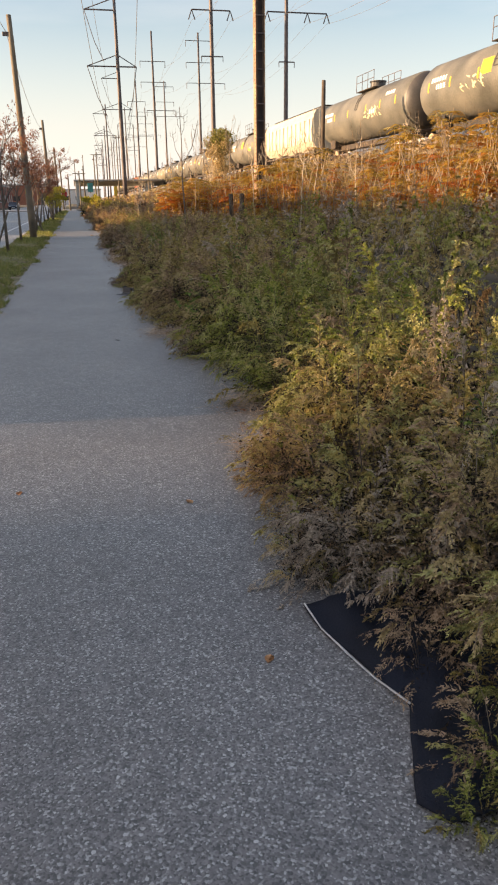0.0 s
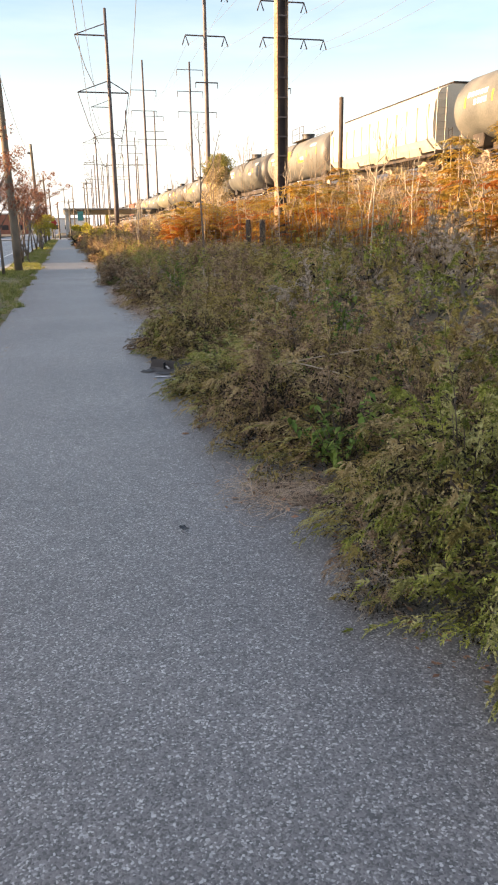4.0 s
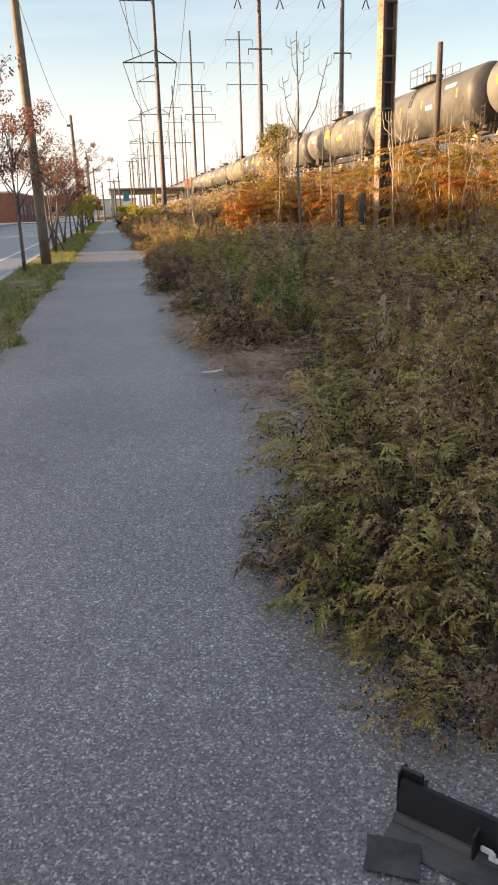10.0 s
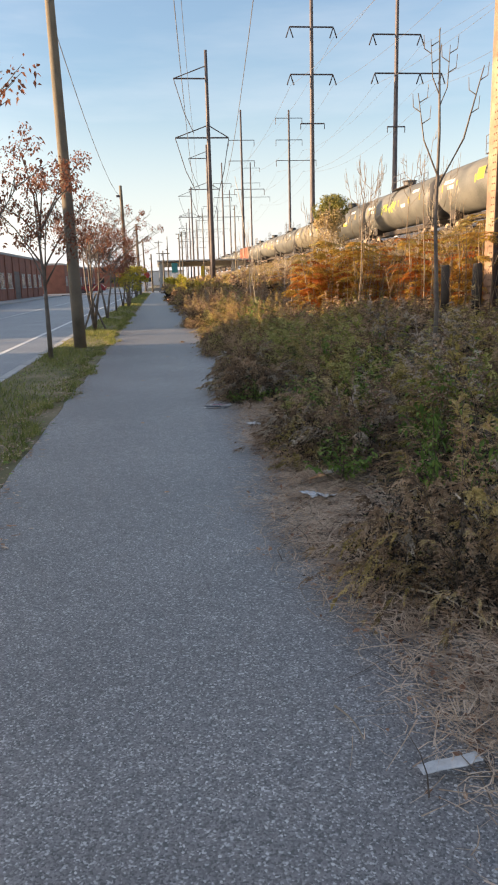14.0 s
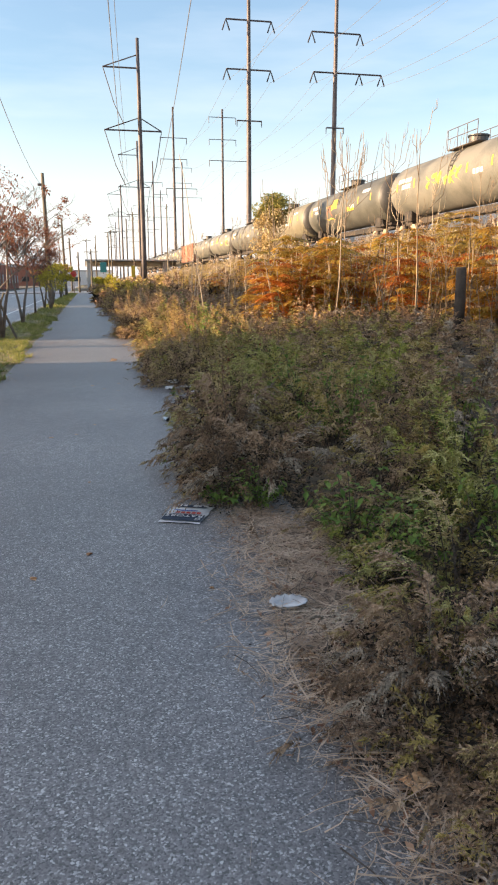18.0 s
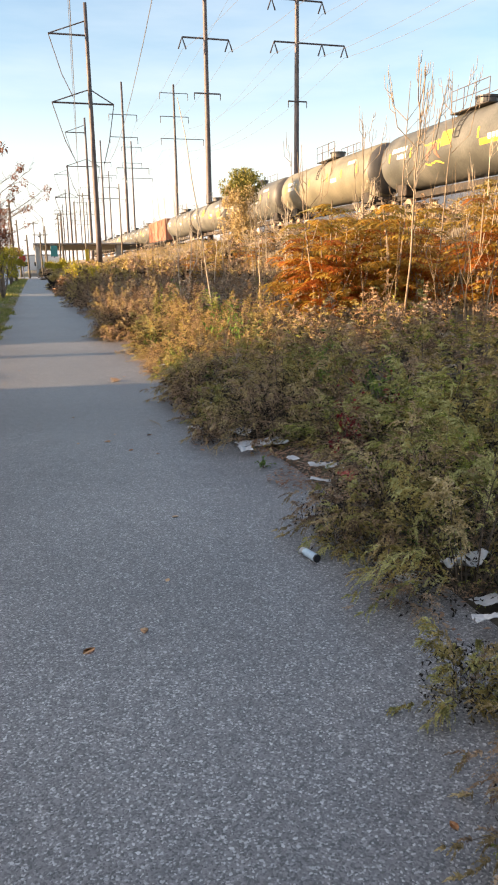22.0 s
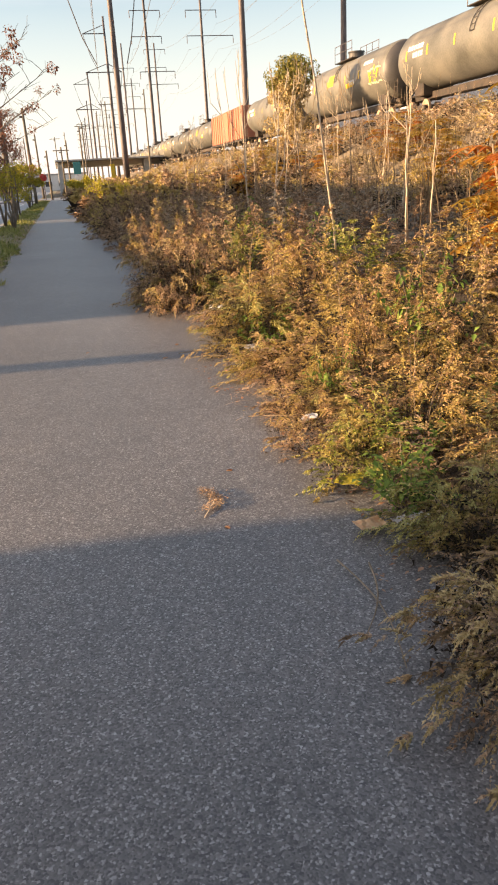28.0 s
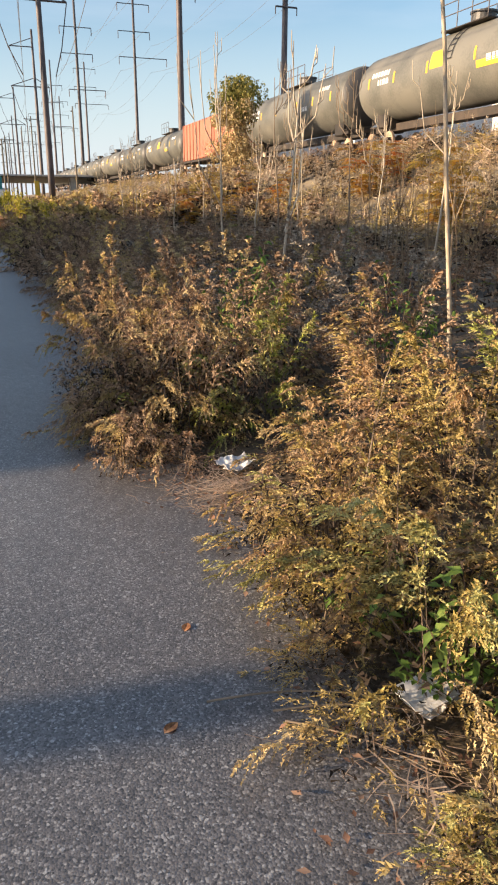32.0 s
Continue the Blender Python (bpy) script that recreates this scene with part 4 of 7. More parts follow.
def weed_thing(label, made, leaf, group):
    stems, leaves, tones = made
    ob = thing("weed_bush", Matrix(), label, "weed bush", group)
    part("stem", quick("stem", *stems, M_STEM), None, ob)
    part("foliage", quick("foliage", *leaves, list(leaf) + [M_DEADSHADE] if tones is not None else leaf, tones), None, ob)
    return ob


KINDS = {
    "green": ([M_GREEN, M_LIGHTG, M_OLIVE], "leafy green wild weed bush beside the asphalt path"),
    "pale": ([M_LIGHTG, M_GREEN, M_TAN], "pale yellow-green feathery weed bush beside the path"),
    "olive": ([M_OLIVE, M_LIGHTG, M_TAN], "olive and tan feathery weed bush leaning over the path"),
    "brown": ([M_BROWN, M_TAN, M_BROWN], "dry brown plumed weed bush leaning over the path"),
    "tan": ([M_TAN, M_OLIVE, M_BROWN], "pale tan plumed weed bush leaning over the path"),
    "grey": ([M_GREYB, M_BROWN, M_OLIVE], "grey seeding weed bush gone dry"),
    "gold": ([M_GOLD, M_RUSTY, M_OLIVE], "golden and rusty feathery weed bush in low sun"),
    "rust": ([M_RUSTY, M_GOLD, M_BROWN], "rusty brown feathery weed bush in low sun"),
    "dark": ([M_DARKB, M_BROWN, M_GREYB], "dark brown tangled weed bush by the path"),
    "fluff": ([M_SEED, M_SEED, M_TAN], "weed with pale pinkish fluffy seed heads"),
    "seed": ([M_OLIVE, M_SEED, M_SEED], "dry weed with pale fluffy seed heads"),
}
# plumes, sprigs, leaflets, height, spread, sprig length, leaf length: by distance from the path
RANKS = [(34, 24, 16, 1.0, 0.62, 0.16, 0.0158), (28, 26, 15, 1.0, 0.64, 0.175, 0.019), (22, 22, 14, 1.0, 0.66, 0.19, 0.0235), (19, 20, 15, 1.0, 0.6, 0.19, 0.024)]
BUSHES = {}
FOOT = [M_GREEN, M_LIGHTG, M_OLIVE, M_BROWN, M_TAN, M_GREYB, M_GOLD, M_RUSTY, M_DARKB, M_SEED]
FEET = []


def place_bush(kind, rank, x, y, s, tall, r):
    key = kind, rank, r.randrange(2)
    m = pose(x, y, ground_z(x, y) - 0.02, 0, 0, r.uniform(0, 360))
    if key not in BUSHES:
        mat, label = KINDS[kind]
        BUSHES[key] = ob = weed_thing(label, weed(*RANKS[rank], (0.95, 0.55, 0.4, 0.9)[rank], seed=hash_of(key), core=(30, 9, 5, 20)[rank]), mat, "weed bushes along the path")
    else:
        ob = copy_thing(BUSHES[key], m)
    ob.matrix_world = m @ Matrix.Diagonal((s, s, tall, 1))
    return ob


def hash_of(key):
    return sum(ord(c) * (i + 3) for i, c in enumerate(key[0])) + 17 * key[1] + 101 * key[2]


# which colours grow where along the path: (from y, to y, kinds at the edge, kinds behind, edge height, height behind, how far the front stands back)
ZONES = [
    (-9.0, -3.2, "green olive", "green olive tan", 0.5, 0.9, 0.25),
    (-3.2, -1.9, "olive brown", "olive tan grey", 0.7, 0.95, 0.15),
    (-1.9, -0.2, "brown green olive", "olive gold green seed", 0.65, 1.0, 0.0),
    (-0.2, 2.2, "green pale", "pale grey tan green", 0.7, 1.15, 0.35),
    (2.2, 3.6, "pale green olive", "pale green tan grey", 0.8, 1.2, 0.3),
    (3.6, 4.3, "pale olive", "pale green tan", 0.7, 1.15, 0.5),
    (4.3, 4.7, "olive pale", "grey tan", 0.7, 1.15, 0.1),
    (4.7, 7.2, "olive brown pale", "brown grey tan tan", 0.75, 1.15, -0.05),
    (7.2, 8.4, "tan gold brown", "brown tan gold", 0.5, 1.05, 0.6),
    (8.4, 10.0, "olive tan brown brown", "tan olive brown seed tan", 0.8, 1.2, -0.08),
    (10.0, 10.7, "olive brown", "tan olive brown", 0.65, 1.15, 0.3),
    (10.7, 12.3, "olive brown olive", "tan olive olive grey", 0.4, 1.0, 0.5),
    (12.3, 14.3, "olive brown dark", "brown dark brown olive", 0.5, 0.9, 1.15),
    (14.3, 15.2, "dark brown rust", "dark brown olive", 0.8, 1.0, 0.12),
    (15.2, 16.9, "brown olive", "brown dark tan", 0.45, 0.95, 0.9),
    (16.9, 18.3, "seed dark brown", "dark brown green seed", 0.75, 0.95, 0.1),
    (18.2, 20.1, "green olive brown", "olive green brown", 0.6, 0.95, 0.5),
    (20.1, 21.9, "dark dark brown", "olive brown tan dark", 0.9, 1.05, -0.05),
    (21.9, 22.8, "dark brown", "olive brown green", 0.3, 0.9, 0.95),
    (22.8, 24.1, "olive dark brown", "olive green tan", 0.75, 0.95, 0.2),
    (24.1, 26.1, "brown green", "olive green tan", 0.7, 0.95, 0.75),
    (26.1, 28.7, "brown brown tan", "brown grey brown olive", 0.75, 1.1, 0.3),
    (28.7, 29.4, "brown rust", "olive grey brown", 0.55, 1.0, 0.35),
    (29.4, 30.9, "brown olive green", "gold olive rust", 0.38, 0.75, 0.42),
    (30.9, 32.6, "brown brown rust", "gold rust olive", 0.36, 0.75, 0.38),
    (32.6, 34.3, "gold olive gold", "gold rust brown", 0.75, 0.95, 0.3),
    (34.3, 35.2, "brown", "brown green rust", 0.6, 1.0, 0.8),
    (35.2, 37.5, "brown rust", "brown green dark", 0.95, 1.1, 0.0),
    (37.5, 46.0, "dark brown", "dark brown grey", 1.0, 1.2, 0.25),
]


def near_bushes():
    r = random.Random(5)
    for y0, y1, edge, back, he, hb, off in ZONES:
        n = max(1, round((y1 - y0) / (0.78 if y1 < 38 else 1.1)))
        for k in range(n):
            y = y0 + (k + 0.5) * (y1 - y0) / n
            far = 1 if y > 37 else 0
            s = r.uniform(0.85, 1.35)
            place_bush(r.choice(edge.split()), 0 + far, 0.5 + off + 0.6 * s + r.uniform(-0.06, 0.1), y + r.uniform(-0.15, 0.15), s, he * r.uniform(0.75, 1.35), r)
            # low growth that fills the foot of the hedge
            if y < 38:
                for q in (-0.25, 0.2):
                    for deep in (0.0, 0.4):
                        c = r.uniform(0.4, 0.6)
                        FEET.append((0.45 + off + 0.6 * c + deep + r.uniform(0.0, 0.2), y + q + r.uniform(-0.12, 0.12), c, he * r.uniform(0.3, 0.6) + 0.15 * deep, FOOT.index(KINDS[r.choice(edge.split())][0][0])))
            place_bush(r.choice(back.split()), 1, 1.85 + 0.6 * off + r.uniform(-0.2, 0.25), y + r.uniform(-0.3, 0.3), r.uniform(0.9, 1.4), hb * r.uniform(0.6, 1.15), r)
            if k % 3 != 1:
                place_bush(r.choice(back.split()), 2, 2.8 + r.uniform(-0.3, 0.4), y + r.uniform(-0.3, 0.3), r.uniform(1.0, 1.4), hb * r.uniform(0.9, 1.15), r)


near_bushes()


def front_bushes():
    """Bulky bushes that lean out over the path."""
    r = random.Random(6)
    for x, y, s, h, kind in ((1.85, 22.5, 1.0, 0.9, "olive"), (1.25, 23.45, 0.85, 0.85, "olive"), (2.0, 22.1, 1.1, 1.0, "brown"), (0.85, 23.65, 0.45, 0.5, "olive"), (1.1, 26.2, 0.9, 0.75, "brown"), (0.7, 26.25, 0.42, 0.42, "brown"), (1.45, 26.75, 0.7, 0.7, "brown"), (0.8, 27.2, 0.5, 0.5, "brown"), (0.88, 27.9, 0.6, 0.7, "brown"), (1.25, 27.6, 0.8, 0.85, "grey"), (0.75, 6.9, 0.62, 0.45, "olive"), (0.72, 7.05, 0.5, 0.4, "olive"), (1.05, 6.75, 0.7, 0.6, "olive"), (0.95, 6.5, 0.6, 0.5, "green"), (0.9, 6.35, 1.0, 0.7, "olive"), (1.05, 5.8, 1.05, 0.85, "olive"), (1.0, 5.2, 1.1, 0.95, "brown"), (1.25, 4.8, 1.1, 1.0, "brown"), (0.95, -1.3, 0.95, 0.75, "brown"), (0.85, -1.95, 0.75, 0.6, "fluff"), (1.2, -2.2, 1.0, 0.9, "brown"), (1.3, -0.7, 1.1, 1.0, "olive"), (1.3, 1.5, 1.1, 1.1, "pale"), (1.2, 2.5, 1.1, 1.1, "green"), (1.3, 3.1, 1.1, 1.15, "pale"), (1.25, 0.6, 1.0, 1.0, "green"), (0.95, 9.3, 1.0, 0.85, "brown"), (0.95, 10.2, 1.05, 0.95, "olive"), (1.3, 11.3, 0.5, 0.35, "green"), (1.0, 28.4, 0.95, 0.8, "brown"), (1.45, 33.45, 0.9, 0.85, "gold"), (1.35, 33.8, 1.0, 0.95, "gold"), (1.2, 29.2, 0.8, 0.6, "olive"), (1.5, 30.4, 1.0, 0.8, "gold"), (1.6, 31.6, 1.0, 0.9, "gold"), (0.95, 36.0, 1.1, 1.0, "brown"), (1.2, 36.8, 1.2, 1.2, "dark"), (0.82, 21.0, 1.0, 0.95, "dark"), (0.85, 21.45, 0.9, 0.85, "brown"), (2.2, 20.6, 1.1, 0.95, "olive"), (2.6, 21.4, 1.1, 1.0, "brown"), (2.1, 19.6, 1.0, 0.9, "green"), (2.7, 19.2, 1.1, 0.9, "olive"), (1.7, 20.0, 0.9, 0.8, "brown"), (0.72, 2.75, 0.4, 0.35, "grey"), (0.85, 3.0, 0.5, 0.4, "grey"), (1.0, 3.4, 0.7, 0.6, "olive"), (1.3, 3.3, 0.9, 0.6, "green"), (1.0, 36.3, 1.0, 1.0, "rust"), (1.35, 32.1, 0.8, 0.5, "rust"), (1.3, 31.2, 0.7, 0.4, "olive"), (1.4, 30.6, 0.7, 0.45, "rust"), (0.95, -2.25, 0.55, 0.55, "fluff"), (1.5, -1.6, 0.8, 1.0, "seed"), (1.05, 24.05, 0.5, 0.4, "dark"), (2.5, 0.4, 0.6, 1.35, "gold"), (0.74, 20.68, 0.72, 0.7, "dark"), (0.62, 20.8, 0.4, 0.35, "rust"), (0.95, 21.7, 0.75, 0.75, "olive"), (0.76, -3.22, 0.34, 0.28, "green"), (0.98, -3.0, 0.4, 0.4, "green"), (1.25, -3.25, 0.6, 0.6, "green"), (0.7, -1.95, 0.4, 0.4, "fluff"), (0.72, -1.0, 0.45, 0.48, "rust"), (1.2, -2.55, 0.95, 0.9, "brown"), (1.9, -0.5, 0.6, 1.1, "fluff"), (0.95, 17.75, 0.75, 0.75, "dark"), (1.05, 17.1, 0.7, 0.7, "brown"), (0.95, 14.75, 0.8, 0.8, "dark"), (1.15, 14.35, 0.8, 0.7, "brown"), (0.95, 18.2, 0.5, 0.4, "brown"), (1.05, 31.3, 0.45, 0.3, "brown"), (1.1, 30.95, 0.4, 0.3, "rust"), (1.15, 31.9, 0.45, 0.35, "brown"), (1.15, 30.35, 0.45, 0.35, "olive"), (1.0, 32.4, 0.4, 0.28, "olive"), (1.1, 32.35, 0.5, 0.4, "olive"), (1.7, 32.7, 0.5, 0.5, "gold"), (1.35, 32.2, 0.5, 0.45, "gold"), (0.6, 9.2, 0.45, 0.4, "brown"), (0.62, 9.65, 0.5, 0.45, "dark"), (0.8, 10.05, 0.5, 0.5, "olive"), (0.85, 8.85, 0.6, 0.6, "olive"), (0.75, 11.25, 0.35, 0.25, "olive"), (1.1, 17.9, 0.5, 0.5, "olive"), (1.15, 18.4, 0.45, 0.4, "olive"), (1.2, 18.9, 0.5, 0.45, "green"), (1.35, 17.5, 0.45, 0.8, "fluff"), (1.6, 15.1, 0.5, 0.9, "fluff"), (1.7, 11.6, 0.5, 1.1, "fluff"), (0.85, 35.5, 0.5, 0.45, "brown"), (0.9, 28.55, 0.6, 0.5, "gold"), (0.7, 22.2, 0.42, 0.45, "olive"), (0.9, 22.05, 0.5, 0.5, "olive"), (0.45, 9.45, 0.45, 0.4, "dark"), (0.55, 9.15, 0.5, 0.45, "green"), (0.5, 9.85, 0.4, 0.35, "dark"), (0.7, 9.4, 0.6, 0.6, "dark"), (0.95, 30.05, 0.45, 0.38, "green"), (1.25, 30.25, 0.55, 0.5, "green"), (0.9, 30.5, 0.4, 0.3, "brown"), (0.9, 30.85, 0.35, 0.25, "rust"), (1.0, 31.15, 0.4, 0.3, "brown"), (0.85, 26.5, 0.5, 0.4, "brown"), (0.9, 26.95, 0.5, 0.5, "olive"), (1.05, 27.0, 0.6, 0.6, "pale"), (2.3, 31.5, 1.0, 0.85, "gold"), (2.4, 32.5, 1.1, 0.9, "gold"), (2.0, 32.1, 0.9, 0.8, "rust"), (2.8, 31.0, 1.0, 0.8, "gold"), (0.72, 8.45, 0.45, 0.36, "tan"), (0.68, 8.85, 0.45, 0.45, "tan"), (0.95, 8.1, 0.4, 0.32, "gold"), (1.1, 7.85, 0.36, 0.28, "pale"), (1.3, 7.7, 0.45, 0.4, "brown"), (0.6, 7.2, 0.36, 0.28, "pale"), (0.8, 7.05, 0.55, 0.45, "tan"), (0.55, 6.75, 0.42, 0.36, "olive"), (1.45, 12.6, 0.6, 0.5, "olive"), (1.6, 13.2, 0.6, 0.45, "brown"), (1.4, 11.9, 0.55, 0.42, "olive"), (0.95, 10.75, 0.42, 0.38, "olive"), (1.05, 0.15, 0.35, 0.3, "green"), (0.7, -0.85, 0.42, 0.42, "rust"), (0.9, -0.75, 0.5, 0.5, "green"), (0.55, -1.98, 0.34, 0.36, "fluff"), (0.62, -1.75, 0.32, 0.4, "fluff"), (0.62, -3.3, 0.25, 0.2, "green"), (0.8, -3.4, 0.32, 0.25, "green"), (1.9, 4.4, 0.9, 1.1, "brown"), (1.7, 6.0, 1.0, 1.1, "brown")):
        place_bush(kind, 0 if s > 0.6 else 3, x + 0.1, y, s, h, r)
        if y < 38 and x < 1.3:
            FEET.append((x + 0.12, y, 0.75 * s, 0.5 * h, FOOT.index(KINDS[kind][0][0])))


front_bushes()


def broad_plants():
    r = random.Random(9)
    made = None
    spots = [(1.45, 18.95, 0.9), (1.4, 19.5, 1.2), (1.0, 20.25, 0.9), (0.8, 20.4, 0.7), (1.2, 16.6, 1.1), (1.4, 17.2, 1.0), (1.3, 7.6, 0.9), (1.15, 7.95, 0.7), (1.5, 30.2, 0.9), (1.2, 29.6, 0.8), (1.5, 31.3, 0.9), (1.35, 23.4, 0.8), (1.6, 9.4, 1.0), (1.3, 1.2, 0.9), (1.5, 2.4, 1.0), (2.3, 37.5, 1.4), (2.8, 38.6, 1.5), (3.2, 36.4, 1.5), (1.4, 33.4, 0.8), (2.4, 12.0, 1.2), (1.9, 14.2, 1.0), (1.05, 11.8, 0.8)]
    spots += [(r.uniform(1.1, 2.6), -4 + 1.05 * k + r.uniform(-0.4, 0.4), r.uniform(0.9, 1.4)) for k in range(36)]
    spots = [q for q in spots if not 24 < q[1] < 26.3 and not 11.2 < q[1] < 14.4]
    for x, y, s in spots:
        m = pose(x, y, ground_z(x, y) - 0.01, 0, 0, r.uniform(0, 360))
        if made is None:
            made = ob = weed_thing("low bright green broad-leaved weed", broad_weed(30, 0.5, 0.3, 0.05, 4), M_BROAD, "broad-leaved weeds")
        else:
            ob = copy_thing(made, m)
        ob.matrix_world = m @ Matrix.Diagonal((s, s, s * r.uniform(0.8, 1.2) * (1.7 if x > 1.6 else 1.0), 1))


broad_plants()
M_CRIMSON = leaf_mat("crimson_creeper_leaf", [(0.12, 0.012, 0.015), (0.32, 0.03, 0.035), (0.45, 0.07, 0.06)], 0.3)
creeper = None
for cx, cy, cs in ((1.75, 25.35, 1.0), (1.55, 25.15, 0.6), (2.3, 25.8, 0.9), (2.6, 20.9, 0.7)):
    if creeper is None:
        creeper = bush = weed_thing("small creeper with crimson autumn leaves in the weeds", broad_weed(14, 0.75, 0.22, 0.05, 8), M_CRIMSON, "crimson creepers")
    else:
        bush = copy_thing(creeper, Matrix())
    bush.matrix_world = pose(cx, cy, ground_z(cx, cy) - 0.01, 0, 0, 70 * cx) @ Matrix.Diagonal((cs, cs, cs, 1))


def joined(name, pieces, mats, label, category):
    """Pieces of (verts, triangles, material number) joined into one mesh of stuff."""
    vs, fs, ix, base = [], [], [], 0
    for v, f, m in pieces:
        vs.append(v)
        fs.append(f + base)
        ix.append(np.broadcast_to(m, len(f)))
        base += len(v)
    me = quick(name, np.concatenate(vs), np.concatenate(fs), mats, np.concatenate(ix))
    return tagged(new(name, me), label, category, kind="stuff")


def scatter(name, spec, spots, mats, label, category, seed, variants=6, broad=0.46, core=8):
    """Many clumps joined into one mesh; spots: x, y, scale, height scale, material number."""
    kinds = [weed(*spec, seed=seed + v, broad=broad, core=core) for v in range(variants)]
    r = np.random.default_rng(seed)
    pieces = []
    for x, y, s, h, m in spots:
        stems, leaves, tones = kinds[r.integers(variants)]
        other = spots[r.integers(len(spots))][4]
        a = r.uniform(0, 2 * np.pi)
        rot = np.array([[np.cos(a) * s, -np.sin(a) * s, 0], [np.sin(a) * s, np.cos(a) * s, 0], [0, 0, h]])
        at = np.array([x, y, ground_z(x, y) - 0.02])
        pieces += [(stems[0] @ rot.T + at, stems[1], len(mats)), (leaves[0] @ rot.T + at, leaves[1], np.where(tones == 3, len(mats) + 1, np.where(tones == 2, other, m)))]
    return joined(name, pieces, list(mats) + [M_STEM, M_DEADSHADE], label, category)


def mid_weeds():
    r = random.Random(11)
    mats = [M_GREEN, M_OLIVE, M_BROWN, M_GREYB, M_GOLD, M_DARKB, M_SEED, M_TAN]
    spots = []
    for k in range(470):
        y = r.uniform(-6, 72) if k < 420 else r.uniform(15, 31)
        x = r.uniform(3.4, 8.5)
        m = r.choice([0, 0, 1, 3, 7, 6]) if y < 14 else r.choice([1, 2, 3, 7, 0, 7, 1]) if y < 25 else r.choice([1, 2, 4, 5, 2]) if y < 37 else r.choice([5, 2, 3, 5])
        h = r.uniform(1.0, 1.45) if y < 15 else (r.uniform(0.75, 1.0) if x < 4.6 else r.uniform(0.55, 0.85)) if y < 33 else r.uniform(0.45, 0.75)
        if 5.2 < x < 7.5 and 18 < y < 29:
            h *= 0.6
        spots.append((x, y, r.uniform(0.9, 1.4), h, m))
    # knee-high growth behind the hedge
    for k in range(36):
        spots.append((r.uniform(2.9, 5.2), 23 + 9 * k / 36 + r.uniform(-0.3, 0.3), r.uniform(0.8, 1.1), r.uniform(0.5, 0.75), r.choice([0, 1, 1, 2, 7])))
    scatter("bank_weeds", (14, 10, 9, 1.0, 0.6, 0.2, 0.042, 0.35), spots, mats, "tall dry grey and green weeds on rough ground", "weeds", 50, core=2)
    spots = []
    for k in range(60):
        y = 46 + k / 3
        spots.append(((1.15, 1.9, 2.8)[k % 3] + r.uniform(-0.15, 0.2), y + r.uniform(-0.3, 0.3), r.uniform(0.9, 1.4), r.uniform(0.8, 1.3), r.choice([5, 5, 2, 2, 4])))
    scatter("hedge_weeds", (18, 14, 10, 1.0, 0.64, 0.19, 0.04, 0.45), spots, mats, "dark and golden weeds massed along the path further on", "weeds", 130)
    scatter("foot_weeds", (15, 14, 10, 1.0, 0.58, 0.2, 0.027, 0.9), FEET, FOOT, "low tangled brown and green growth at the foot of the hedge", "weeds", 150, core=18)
    spots = []
    for _ in range(850):
        y = r.uniform(0, 150) if r.random() < 0.7 else r.uniform(10, 60)
        x = r.uniform(8.5, 18.2)
        spots.append((x, y, r.uniform(0.8, 1.5), r.uniform(0.5, 1.0) if x < 16 else r.uniform(0.3, 0.5), r.choice([0, 0, 1, 1, 2])))
    scrub = []
    for _ in range(230):
        scrub.append((r.uniform(7.5, 16.5), r.uniform(34, 82), r.uniform(0.9, 1.5), r.uniform(0.5, 1.0), r.choice([0, 0, 1, 1, 2, 3])))
    scatter("bank_scrub", (12, 7, 7, 1.0, 0.6, 0.22, 0.07, 0.3), scrub, [M_BROWN, M_GREYB, M_DARKB, M_RUSTY], "brown and grey dry scrub on the rail bank", "scrub", 110)
    scatter("bank_grass", (15, 4, 3, 0.8, 0.4, 0.25, 0.26, 0.4), spots, [M_BANKG, M_GOLD, M_STRAW], "dry golden grass on the rail bank", "grass", 70, broad=0.1, core=0)
    spots = []
    for _ in range(380):
        y = r.uniform(58, 190)
        if 118 < y < 138:
            continue
        x = r.uniform(1.0, 11.0)
        spots.append((x, y, r.uniform(1.2, 2.0), r.uniform(0.9, 1.4), r.choice([2, 4, 5, 4])))
    scatter("far_weeds", (13, 5, 6, 1.0, 0.62, 0.32, 0.18, 0.4), spots, mats, "distant dry weeds lining the path", "weeds", 90)


mid_weeds()


def lying(r, n, x, y, a, b, short, long, bend, high):
    """Polylines that lie about a spot in loose heaps: n x 4 x 3."""
    p0 = np.stack([r.normal(x, a * 0.6, n), r.normal(y, b * 0.6, n), r.uniform(0.004, high, n)], -1)
    az = r.uniform(0, 2 * np.pi, n)
    ln = r.uniform(short, long, n)
    d = np.stack([np.cos(az), np.sin(az), r.normal(0, 0.08, n)], -1)
    side = np.stack([-np.sin(az), np.cos(az), 0 * az], -1) * r.normal(0, bend, n)[:, None]
    t = np.linspace(-0.5, 0.5, 4)[None, :, None]
    p = p0[:, None] + d[:, None] * ln[:, None, None] * t + side[:, None] * ln[:, None, None] * (t * 2) ** 2
    p[..., 2] = np.clip(p[..., 2], 0.004, 0.16)
    return p


